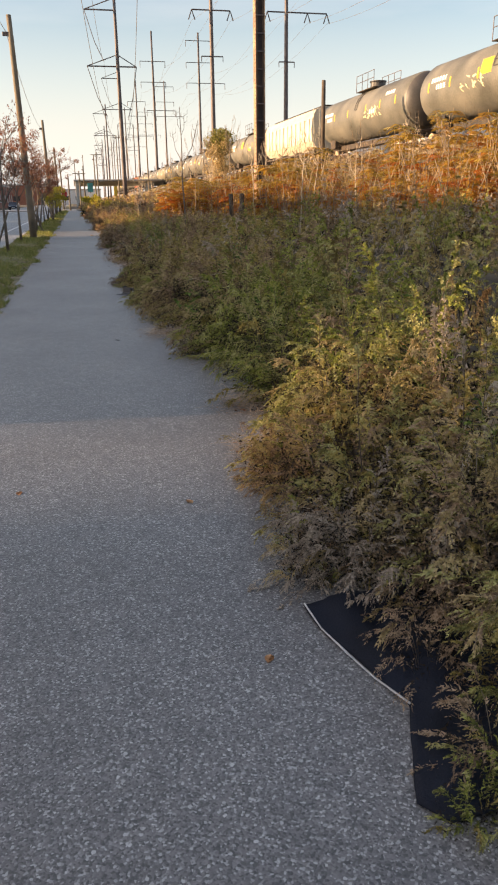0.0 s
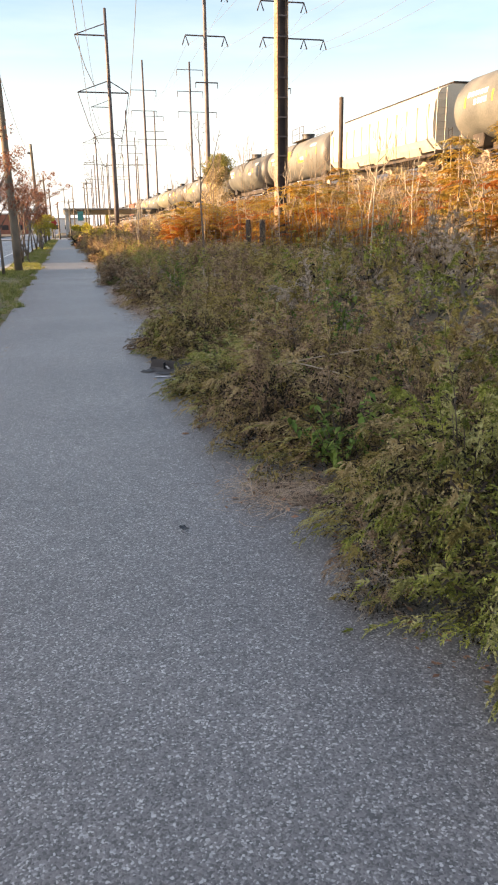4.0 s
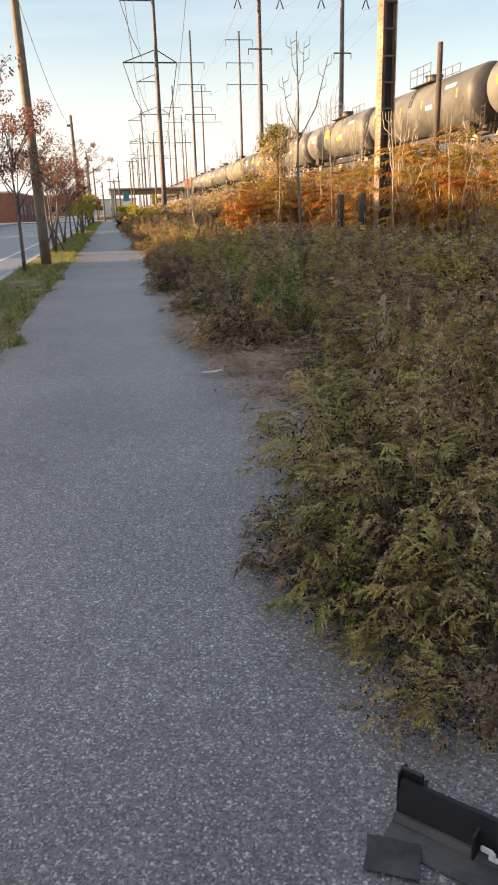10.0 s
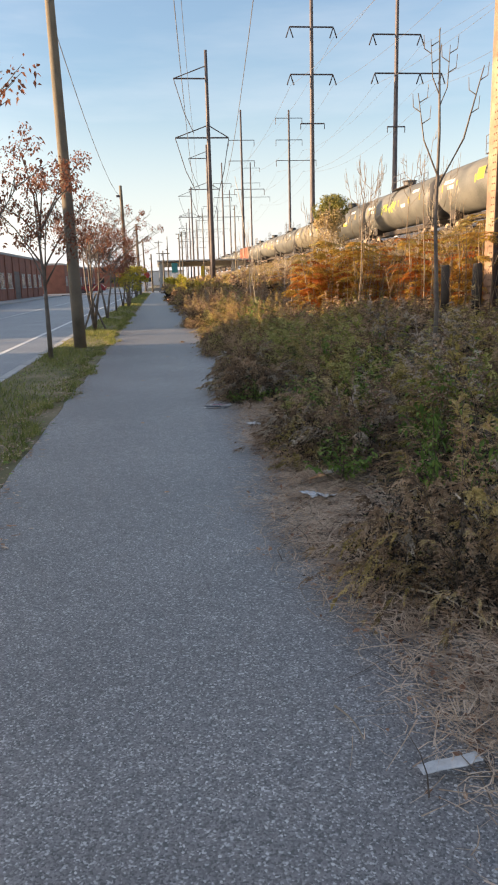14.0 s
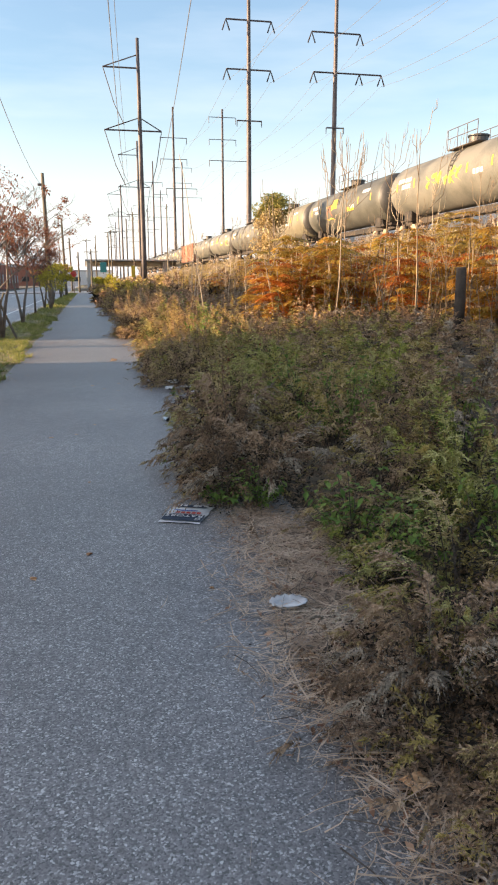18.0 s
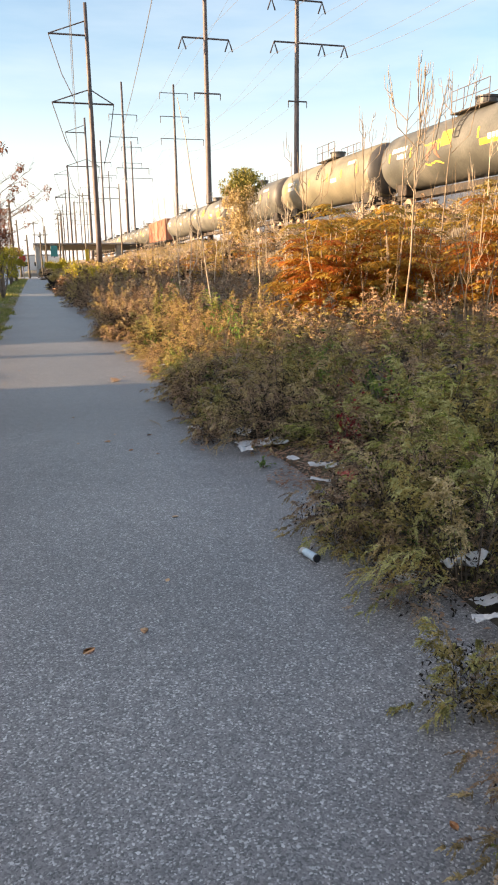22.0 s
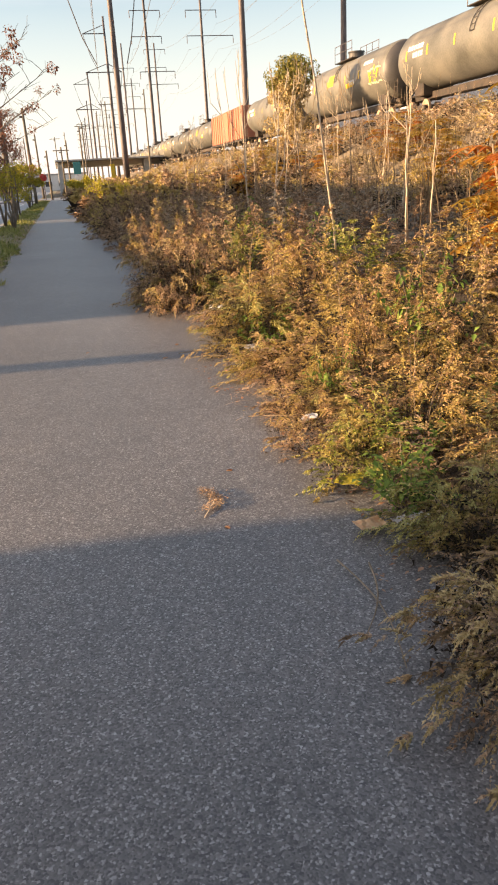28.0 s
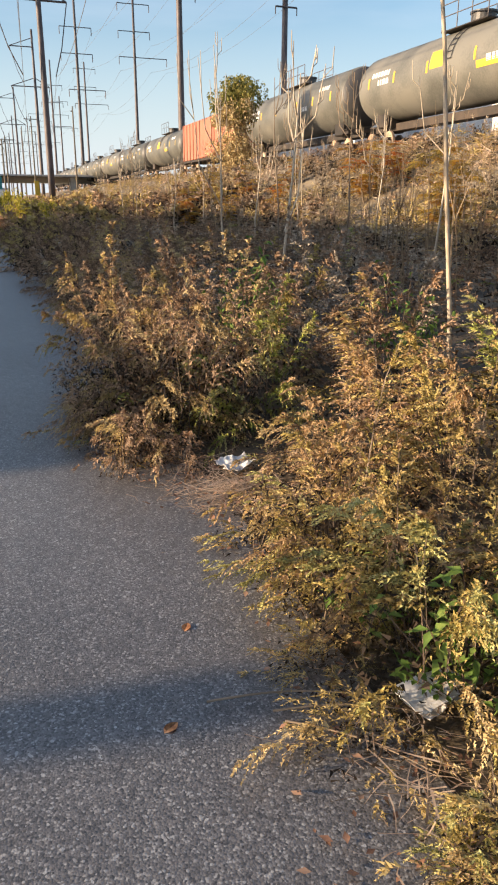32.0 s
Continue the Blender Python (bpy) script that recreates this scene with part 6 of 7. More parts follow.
def street_tree(x, y, h, spread, leaves, mat, seed, label, stakes=0, multi=1, leaf=0.058, bare=0, reach=1.0):
    """A young street tree: trunk, limbs, twigs and an open crown."""
    r = random.Random(seed)
    ob = thing("street_tree", pose(x, y, -0.05), label, "tree", "street trees on the verge")
    centres = []
    fork = h * 0.36
    bm = bmesh.new()
    for q in range(multi):
        a = q * 6.28 / multi + 0.4
        o = 0.12 * (multi > 1)
        add_tube(bm, [(0, 0, 0), (o * math.cos(a), o * math.sin(a), fork * 0.6), (2 * o * math.cos(a), 2 * o * math.sin(a), fork), (3 * o * math.cos(a) + r.uniform(-0.1, 0.1), 3 * o * math.sin(a), h * 0.8)], [0.055, 0.045, 0.035, 0.012], 7)
    part("trunk", bm, M_BARK, ob, smooth=True)
    for k in range(11):
        a = k * 2.4 + r.uniform(-0.3, 0.3)
        f = r.uniform(0.32, 0.75)
        ln = spread * r.uniform(0.7, 1.1) * (1.15 - 0.5 * f)
        root = Vector((0, 0, h * f))
        end = root + Vector((math.cos(a) * ln, math.sin(a) * ln, h * r.uniform(0.15, 0.34)))
        mid = root.lerp(end, 0.5) + Vector((0, 0, 0.1))
        bm = bmesh.new()
        add_tube(bm, [root, mid, end], [0.022, 0.014, 0.005], 5)
        for t in range(5):
            st = mid.lerp(end, r.uniform(0, 1))
            e2 = st + Vector((r.uniform(-0.4, 0.4), r.uniform(-0.4, 0.4), r.uniform(0.1, 0.45)))
            add_tube(bm, [st, e2], [0.008, 0.003], 4)
            centres.append((*e2, r.uniform(0.12, 0.26)))
        centres.append((*end, r.uniform(0.15, 0.3)))
        part("limb", bm, M_BARK, ob)
    # long upper limbs that have shed most of their leaves
    for k in range(bare):
        a = k * 2.4 + 0.9
        root = Vector((0, 0, h * r.uniform(0.5, 0.75)))
        ln = spread * reach * r.uniform(1.0, 1.5)
        end = root + Vector((math.cos(a) * ln, math.sin(a) * ln, h * r.uniform(0.3, 0.52)))
        mid = root.lerp(end, 0.45) + Vector((0, 0, 0.15))
        bm = bmesh.new()
        add_tube(bm, [root, mid, end], [0.02, 0.013, 0.004], 5)
        for t in range(9):
            st = mid.lerp(end, t / 9)
            e2 = st + Vector((r.uniform(-0.5, 0.5), r.uniform(-0.5, 0.5), r.uniform(0.0, 0.4)))
            add_tube(bm, [st, st.lerp(e2, 0.5) + Vector((0, 0, 0.06)), e2], [0.007, 0.005, 0.002], 4)
            add_tube(bm, [st.lerp(e2, 0.6), e2 + Vector((r.uniform(-0.25, 0.25), r.uniform(-0.25, 0.25), 0.12))], [0.004, 0.002], 4)
            if t % 4 == 3:
                centres.append((*e2, 0.12))
        part("bare_limb", bm, M_BARK, ob, "bare twiggy limb")
    part("crown", leaf_cloud("crown", centres, int(1.7 * leaves), leaf, mat, seed), None, ob)
    for q in range(stakes):
        s = -1 if q == 0 else 1
        part("stake", tube([(s * 0.35, 0.25 * s, 0), (-s * 0.12, 0.05 * s, 1.25)], [0.035, 0.03], 6), M_WOOD, ob, "leaning wooden support stake")
    return ob


DARKRED = "young street tree with sparse dark red autumn leaves"
street_tree(-2.43, 27.1, 4.0, 1.05, 2300, M_TREELEAF, 1, DARKRED)
street_tree(-2.38, 20.4, 4.1, 1.0, 420, M_TREELEAF, 2, "young street tree, nearly bare, with a few dark leaves", 1)
street_tree(-2.3, 36.2, 3.9, 1.2, 1700, M_TREELEAF, 3, "forked street tree with rusty red leaves and support stakes", 2, 3, bare=6)
street_tree(-2.46, 44.5, 3.9, 1.25, 3200, M_TREELEAF, 4, "street tree with dense red autumn leaves and bare upper limbs", 0, 2, bare=12, reach=1.5)
street_tree(-2.5, 52.0, 3.8, 1.25, 2900, M_TREELEAF, 5, "street tree with red autumn leaves and wide bare upper limbs", 0, 1, bare=13, reach=1.7)
street_tree(-2.55, 60.5, 3.9, 1.25, 2500, M_TREELEAF, 6, "street tree with red autumn leaves", 0, 2)
street_tree(-2.55, 72.5, 4.2, 1.3, 700, M_TREELEAF, 7, "thin street tree with few dark leaves", 0, 1)
street_tree(-2.5, 86.0, 2.8, 1.1, 2600, M_YELLEAF, 8, "dense yellow-green shrub at the end of the verge", 0, 4, 0.12)
street_tree(-2.6, 95.0, 4.4, 1.4, 900, M_TREELEAF, 9, "thin street tree with few dark leaves", 0, 1)
street_tree(-2.1, 58.6, 2.0, 0.8, 1500, M_YELLEAF, 11, "yellow-green leafy shrub on the verge by the path", 0, 4, 0.08)
street_tree(1.75, 61.5, 1.5, 0.85, 1500, M_YELLEAF, 12, "low yellow autumn shrub among the weeds by the path", 0, 4, 0.08)
street_tree(1.9, 104.0, 1.9, 1.2, 2000, M_YELLEAF, 10, "yellow autumn shrub beside the path", 0, 4, 0.14)

# ---- across the road ----
strip("far_pavement", -15.9, ROAD_L - 0.02, -60, 117, 0.0, 0.2, M_KERB, "pale concrete pavement across the road", "pavement")


def warehouse(x, y0, y1, h, depth, mat, label, bays, roll=()):
    """A low flat-roofed industrial building with bays, windows and shutters on its street side."""
    ob = thing("warehouse", pose(x, y0, 0), label, "building", "low buildings across the road")
    ln = y1 - y0
    part("wall", box((-depth, 0, -0.2), (0, ln, h), 0.02), mat, ob)
    part("parapet", box((-depth - 0.1, -0.1, h + 0.003), (0.1, ln + 0.1, h + 0.25), 0.02), M_KERB, ob)
    part("roof", box((-depth + 0.3, 0.3, h + 0.26), (-0.3, ln - 0.3, h + 0.32)), M_BEAM, ob)
    for k in range(bays):
        c = ln * (k + 0.5) / bays
        if k in roll:
            d = part("shutter_door", box((0.003, c - 1.5, 0.0), (0.06, c + 1.5, 3.0), 0.01), M_STEEL, ob, "grey roller shutter")
            for q in range(9):
                part("shutter_slat", box((0.06, c - 1.45, 0.2 + 0.3 * q), (0.08, c + 1.45, 0.42 + 0.3 * q), 0.006), M_STEEL, d)
        else:
            w = part("window", box((0.003, c - 0.9, 1.3), (0.03, c + 0.9, 2.8)), M_GLASS, ob, "dark window")
            part("sill", box((0.0, c - 1.0, 1.15), (0.12, c + 1.0, 1.28), 0.01), M_KERB, w)
            for q in (-0.9, -0.3, 0.3, 0.9):
                part("mullion", box((0.031, c + q - 0.03, 1.3), (0.06, c + q + 0.03, 2.8)), M_WHITE, w)
        part("pilaster", box((0.003, ln * k / bays - 0.15 if k else 0.02, 0), (0.12, ln * k / bays + 0.15, h - 0.1), 0.01), mat, ob)
    return ob


M_RENDERED = mottled("grey_render_wall", [(0.28, 0.27, 0.26), (0.4, 0.39, 0.37)], 0.6, 14, 0.9)
M_DARKWALL = mottled("dark_metal_cladding", [(0.05, 0.05, 0.055), (0.1, 0.1, 0.11)], 0.6, 14, 0.7)
warehouse(-16, -70, 0.15, 5.3, 7, M_RENDERED, "low grey rendered warehouse across the road", 12, (2, 5, 9))
warehouse(-16, 2.61, 31.2, 5.4, 7, M_BRICK, "low red brick warehouse across the road", 7, (1, 4))
# unseen low block, added to shade the path yet leave bush tops sunlit
warehouse(-16, 37.4, 40.1, 3.3, 14, M_BRICK, "unseen low red brick annex added to shade the path", 1)
warehouse(-16, 40.15, 62, 5.2, 18, M_BRICK, "low red brick workshop across the road", 6, (2,))
warehouse(-16, 66, 82, 4.6, 16, M_DARKWALL, "dark clad shop with a yellow fascia across the road", 4, (1, 2))
warehouse(-16, 84, 116, 4.6, 18, M_BRICK, "long red brick wall building across the road", 8, (3,))
warehouse(-16, 140, 200, 4.6, 20, M_BRICK, "distant low red brick building", 10, (3,))


# unseen slats added to thin the sun in the gap, tighter towards both ends
def slatted_gate(y0, y1, h):
    ob = thing("slatted_gate", pose(-16.2, y0, 0), "tall unseen slatted screen added to thin the sun between the warehouses", "gate")
    n = int((y1 - y0) / 0.13)
    for z in (0.4, h - 0.4):
        part("rail", box((-0.06, 0, z), (-0.022, y1 - y0, z + 0.1)), M_DARKWALL, ob)
    for k in range(n):
        part("slat", box((-0.02, 0.13 * k, 0.1), (0.02, 0.13 * k + 0.066 + 0.05 * abs(2 * k / n - 1) ** 1.3, h), 0.004), M_DARKWALL, ob)


slatted_gate(0.16, 2.6, 5.2)
fascia = thing("shop_fascia", Matrix(), "yellow shop fascia board on the dark shop", "sign board", mesh=mesh_of("shop_fascia", box((-15.87, 67, 3.3), (-15.8, 81, 4.1), 0.01), M_YELLOW))
far_pole = wooden_pole(-14.4, 34.55, 8.8, (0, 0), 0.17)
tagged(far_pole, "weathered wooden utility pole on the far pavement")

# ---- end of the path: bridge, signs ----


def girder_bridge():
    ob = thing("road_bridge", Matrix(), "pale steel girder bridge over the far road", "bridge")
    part("girder", box((-0.5, 176, 4.5), (60, 177.2, 5.5), 0.03), M_HOPPER, ob)
    part("deck", box((-0.5, 170, 5.52), (60, 176.8, 5.8), 0.03), M_KERB, ob)
    for x in (0.4, 16, 34):
        part("pier", box((x - 0.6, 172, -0.3), (x + 0.6, 175, 5.5), 0.05), M_KERB, ob)
    for k in range(23):
        part("stiffener", box((0 + 2.5 * k, 175.88, 4.55), (0.15 + 2.5 * k, 175.995, 5.45)), M_HOPPER, ob)


girder_bridge()


def post_sign(x, y, h, w, hh, mat, label, octagon=False):
    ob = thing("road_sign", pose(x, y, 0), label, "road sign", "road signs at the end of the path")
    part("post", tube([(0, 0, 0), (0, 0, h)], [0.05, 0.045], 8), M_STEEL, ob)
    bm = bmesh.new()
    if octagon:
        bmesh.ops.create_cone(bm, cap_ends=True, segments=8, radius1=w / 2, radius2=w / 2, depth=0.03, matrix=pose(0, -0.07, h - w / 2, 90, 0, 22.5))
    else:
        add_box(bm, (-w / 2, -0.09, h - hh), (w / 2, -0.06, h), 0.008)
    part("sign_face", bm, mat, ob)
    return ob


post_sign(2.3, 131, 4.3, 0.95, 1.5, M_TEAL, "tall teal direction sign on a post")
post_sign(2.35, 130.6, 2.6, 0.9, 0.8, M_WHITE, "white panel below the teal sign")
post_sign(-1.9, 119.5, 2.9, 0.9, 0.9, M_REDP, "red octagonal traffic sign on a post", True)
post_sign(5.6, 112, 3.4, 0.45, 1.4, M_YELLOW, "yellow warning marker on a post")
for k, (fx, fy, fh) in enumerate([(-1.2, 121, 5.5), (0.6, 136, 6.5), (1.4, 140, 7.5), (3.4, 139, 9), (4.2, 150, 10), (-4, 150, 9), (-6, 190, 11), (0, 210, 12), (-9, 240, 12), (2.5, 230, 14), (9, 165, 14), (11.5, 240, 18), (14, 150, 12)]):
    wooden_pole(fx, fy, fh, (0, 0), 0.14, k % 3 == 1)


def far_building(x0, x1, y, h, mat, label):
    ob = thing("distant_building", Matrix(), label, "building")
    part("wall", box((x0, y, -0.3), (x1, y + 20, h), 0.05), mat, ob)
    part("roof", box((x0 - 0.3, y - 0.3, h + 0.004), (x1 + 0.3, y + 20.3, h + 0.5), 0.05), M_BEAM, ob)
    for k in range(int((x1 - x0) / 5)):
        part("window", box((x0 + 1.5 + 5 * k, y - 0.06, 1.5), (x0 + 4 + 5 * k, y - 0.003, 3.2)), M_GLASS, ob)


far_building(-60, -14, 300, 7, M_BRICK, "distant low brick building behind the bridge")
far_building(-12, 10, 330, 5.5, M_WHITE, "distant pale low building behind the bridge")
far_building(40, 75, 60, 4.2, M_WHITE, "white sheds behind the railway")
far_building(42, 80, 130, 4.2, M_WHITE, "white sheds behind the railway")


def trailer(y0, y1):
    z = ground_z(29, (y0 + y1) / 2)
    ob = thing("white_trailer", pose(27.5, y0, z), "long white goods trailer parked behind the railway", "trailer", "white trailers behind the railway")
    part("body", box((0, 0, 1.0), (2.5, y1 - y0, 3.4), 0.04), M_WHITE, ob)
    part("skirt", box((0.2, 0.3, 0.0), (2.3, y1 - y0 - 0.3, 0.98), 0.02), M_TRUCK, ob)


for q in range(7):
    trailer(18 + 15 * q, 31.5 + 15 * q)

# ---- cars ----


def car_thing(paint, label, van=False):
    ob = thing("car", Matrix(), label, "car", "cars on the roads")
    bm = bmesh.new()
    h = 1.95 if van else 1.42
    prof = [(-2.15, 0.35), (-2.2, 0.75), (-1.95, 0.98), (-1.55, h - 0.06), (0.45 if not van else 1.0, h), (1.15 if not van else 1.5, 0.98), (2.1, 0.82), (2.2, 0.5), (2.1, 0.32)]
    sides = []
    for x, tuck in ((-0.86, 0), (0.86, 0)):
        sides.append([bm.verts.new((x * (0.84 if z > 1.1 else 1.0), y, z)) for y, z in prof])
    a, b = sides
    n = len(prof)
    for k in range(n):
        bm.faces.new((a[k], a[(k + 1) % n], b[(k + 1) % n], b[k]))
    bm.faces.new(a[::-1])
    bm.faces.new(b)
    bmesh.ops.recalc_face_normals(bm, faces=bm.faces)
    bmesh.ops.bevel(bm, geom=list(bm.edges), offset=0.05, segments=2, affect="EDGES")
    part("body", bm, paint, ob, smooth=False)
    for s in (-1, 1):
        part("side_window", box((s * 0.8 - 0.03, -1.3, 1.02), (s * 0.8 + 0.03, 0.75, h - 0.13), 0.02), M_GLASS, ob)
        for y in (-1.35, 1.35):
            bm = bmesh.new()
            bmesh.ops.create_cone(bm, cap_ends=True, segments=20, radius1=0.32, radius2=0.32, depth=0.2, matrix=pose(s * 0.8, y, 0.32, 0, 90, 0))
            w = part("wheel", bm, M_BLACKP, ob)
            bm = bmesh.new()
            bmesh.ops.create_cone(bm, cap_ends=True, segments=14, radius1=0.19, radius2=0.17, depth=0.03, matrix=pose(s * 0.91, y, 0.32, 0, 90, 0))
            part("rim", bm, M_STEEL, w)
        part("headlight", box((s * 0.62 - 0.16, 2.08, 0.62), (s * 0.62 + 0.16, 2.2, 0.78), 0.02), M_WHITE, ob)
        part("tail_light", box((s * 0.66 - 0.12, -2.22, 0.72), (s * 0.66 + 0.12, -2.1, 0.92), 0.02), M_REDP, ob)
    bm = bmesh.new()
    add_box(bm, (-0.66, -0.02, 0.0), (0.66, 0.02, 0.52), 0.01, pose(0, 0.86 if not van else 1.3, 1.02, 52, 0, 0))
    part("windscreen", bm, M_GLASS, ob)
    part("number_plate", box((-0.25, 2.17, 0.42), (0.25, 2.215, 0.53), 0.004), M_WHITE, ob)
    return ob


M_SILVER = plain("silver_car_paint", (0.27, 0.29, 0.33), 0.3, 0.4)
M_DKCAR = plain("dark_car_paint", (0.03, 0.035, 0.05), 0.25)
M_REDCAR = plain("dark_red_car_paint", (0.25, 0.02, 0.025), 0.3)
CAR_SILVER = car_thing(M_SILVER, "silver saloon car driving along the road")
CAR_DARK = car_thing(M_DKCAR, "dark saloon car driving along the road")
CAR_WHITE = car_thing(M_WHITE, "white car crossing the far junction")
CAR_PICKUP = car_thing(M_WHITE, "white van-like car crossing the far junction", True)
CAR_HATCH = car_thing(M_WHITE, "white saloon car crossing the far junction")
CAR_SUV = car_thing(M_DKCAR, "dark tall estate car crossing the far junction", True)
CAR_RED = car_thing(M_REDCAR, "dark red car crossing the far junction")
CAR_VAN = car_thing(M_WHITE, "white van crossing the end of the path", True)

# ---- litter on and beside the path ----


def sheet(nx, ny, w, d, bump, seed, cut=None):
    """A crumpled thin sheet with a little thickness, centred at the origin."""
    bm = bmesh.new()
    g = []
    for j in range(ny + 1):
        row = []
        for i in range(nx + 1):
            x, y = (i / nx - 0.5) * w, (j / ny - 0.5) * d
            z = 0.006 + bump * (0.5 + 0.5 * noise.noise(Vector((x * 9 + seed, y * 9, seed)))) + 0.4 * bump * abs(noise.noise(Vector((x * 25, y * 25 + seed, 1))))
            e = 0.06 * w * noise.noise(Vector((x * 12, y * 12, seed + 5)))
            row.append(bm.verts.new((x + e, y + e, z)))
        g.append(row)
    for j in range(ny):
        for i in range(nx):
            if cut is None or not cut(i / nx, j / ny):
                bm.faces.new((g[j][i], g[j][i + 1], g[j + 1][i + 1], g[j + 1][i]))
    bmesh.ops.delete(bm, geom=[v for v in bm.verts if not v.link_faces], context="VERTS")
    bmesh.ops.solidify(bm, geom=list(bm.faces), thickness=0.002)
    return bm


M_FABRIC = mottled("black_landscape_fabric", [(0.004, 0.005, 0.009), (0.012, 0.016, 0.028)], 3, 120, 0.75, 0, 0.3)
M_FABRIC.node_tree.nodes["Principled BSDF"].inputs["Specular IOR Level"].default_value = 0.25
M_PAPER = mottled("dirty_white_paper", [(0.5, 0.49, 0.47), (0.74, 0.73, 0.7)], 6, 60, 0.7)
M_PINK = plain("faded_red_paper", (0.55, 0.1, 0.07), 0.7)
M_NAVY = plain("faded_navy_print", (0.02, 0.035, 0.06), 0.6)
M_BLUEP = plain("blue_print", (0.08, 0.16, 0.45), 0.6)
M_REDPRINT = plain("red_print", (0.6, 0.08, 0.05), 0.6)
M_CLEAR = mottled("clear_bottle_plastic", [(0.55, 0.57, 0.58), (0.75, 0.77, 0.78)], 5, 40, 0.15)
M_CANBLUE = mottled("pale_blue_can", [(0.35, 0.5, 0.58), (0.55, 0.68, 0.74)], 6, 40, 0.3)


def litter(name, x, y, rz, label, category, bm, mat, z=0.0, smooth_on=False, group=""):
    return thing(name, pose(x, y, max(0.0, ground_z(x, y) + 0.012 if x > 1.2 else 0.0) + z, 0, 0, rz), label, category, group, mesh=mesh_of(name, bm, mat, smooth_on))


def fabric():
    bm = bmesh.new()
    n, m = 34, 44
    left = [(0.61, -2.2), (0.62, -2.38), (0.66, -2.55), (0.7, -2.7), (0.76, -2.85), (0.72, -2.95), (0.68, -3.05), (0.63, -3.15), (0.6, -3.22), (0.66, -3.3)]
    rows = []
    for j in range(m + 1):
        f = j / m * (len(left) - 1)
        i = min(int(f), len(left) - 2)
        x0 = left[i][0] + (left[i + 1][0] - left[i][0]) * (f - i)
        y = left[i][1] + (left[i + 1][1] - left[i][1]) * (f - i)
        row = []
        for k in range(n + 1):
            x = x0 + (1.5 - x0) * k / n
            fold = abs(noise.noise(Vector((x * 6, y * 3, 2.0)))) * 0.05 + abs(noise.noise(Vector((x * 19 + y * 6, y * 15, 5.0)))) * 0.022
            row.append(bm.verts.new((x + 0.01 * math.sin(9 * y), y, 0.008 + (fold + 0.07 * k / n) * min(1.0, k / 4))))
        rows.append(row)
    for a, b in zip(rows, rows[1:]):
        for k in range(n):
            bm.faces.new((a[k], b[k], b[k + 1], a[k + 1]))
    bmesh.ops.recalc_face_normals(bm, faces=bm.faces)
    bmesh.ops.solidify(bm, geom=list(bm.faces), thickness=0.003)
    ob = thing("landscape_fabric", Matrix(), "torn black plastic landscape fabric lying at the path edge", "ground fabric")
    part("sheet", bm, M_FABRIC, ob, smooth=True)
    part("frayed_edge", tube([(x - 0.004, y, 0.012) for x, y in left[:5]], [0.004, 0.003, 0.004, 0.003, 0.004], 6), M_PAPER, ob, "pale frayed edge")


fabric()


def bumper():
    """A broken car bumper strip lying partly on the path."""
    ln = 1.5
    ang = math.degrees(math.atan2(7.42 - 8.14, 1.15 - 0.5))
    ob = thing("broken_bumper", pose(0.5, 8.12, 0.0, 0, 0, ang), "broken black plastic car bumper strip lying on the path edge", "bumper")
    n = 14

    def rail(lo, hi):
        bm = bmesh.new()
        rows = []
        for k in range(n + 1):
            x = ln * k / n
            s = 0.03 * math.sin(2.5 * k / n)
            rows.append([bm.verts.new((x, y + s, z)) for y, z in ((lo[0], lo[1]), (lo[0] + 0.012, lo[1]), (hi[0] + 0.012, hi[1]), (hi[0], hi[1]))])
        for a, b in zip(rows, rows[1:]):
            for q in range(4):
                bm.faces.new((a[q], b[q], b[(q + 1) % 4], a[(q + 1) % 4]))
        bm.faces.new(rows[0])
        bm.faces.new(rows[-1][::-1])
        bmesh.ops.recalc_face_normals(bm, faces=bm.faces)
        return bm

    part("face", rail((0.0, 0.012), (0.028, 0.112)), M_BLACKP, ob)
    part("lip", rail((-0.075, 0.006), (-0.002, 0.02)), M_DUSTP, ob, "dusty grey lower lip")
    part("ridge", rail((-0.012, 0.02), (-0.002, 0.034)), M_DUSTP, ob)
    bm = box((-0.012, 0.045, 0.02), (0.05, 0.055, 0.135), 0.004)
    add_box(bm, (-0.012, 0.03, 0.03), (-0.004, 0.075, 0.125), 0.003)
    add_box(bm, (0.042, 0.03, 0.015), (0.05, 0.08, 0.1), 0.003)
    part("end_bracket", bm, M_BLACKP, ob)
    part("gusset", box((0.2, -0.02, 0.03), (0.208, 0.015, 0.1), 0.002), M_BLACKP, ob)
    for x, z in ((0.215, 0.05), (0.58, 0.068), (0.8, 0.066)):
        bm = box((x, -0.004, z), (x + 0.03, 0.004, z + 0.016), 0.003)
        add_box(bm, (x + 0.02, -0.006, z - 0.012), (x + 0.036, 0.003, z + 0.012), 0.003)
        add_box(bm, (x + 0.03, -0.004, z - 0.014), (x + 0.055, 0.004, z), 0.003)
        part("torn_clip", bm, M_PAPER, ob, "torn pale plastic clip")
    boss = part("bolt_boss", box((0.7, -0.14, 0.008), (0.76, -0.07, 0.045), 0.005), M_DUSTP, ob)
    part("washer", box((0.714, -0.143, 0.016), (0.742, -0.139, 0.038), 0.002), M_PAPER, boss, "pale worn washer")


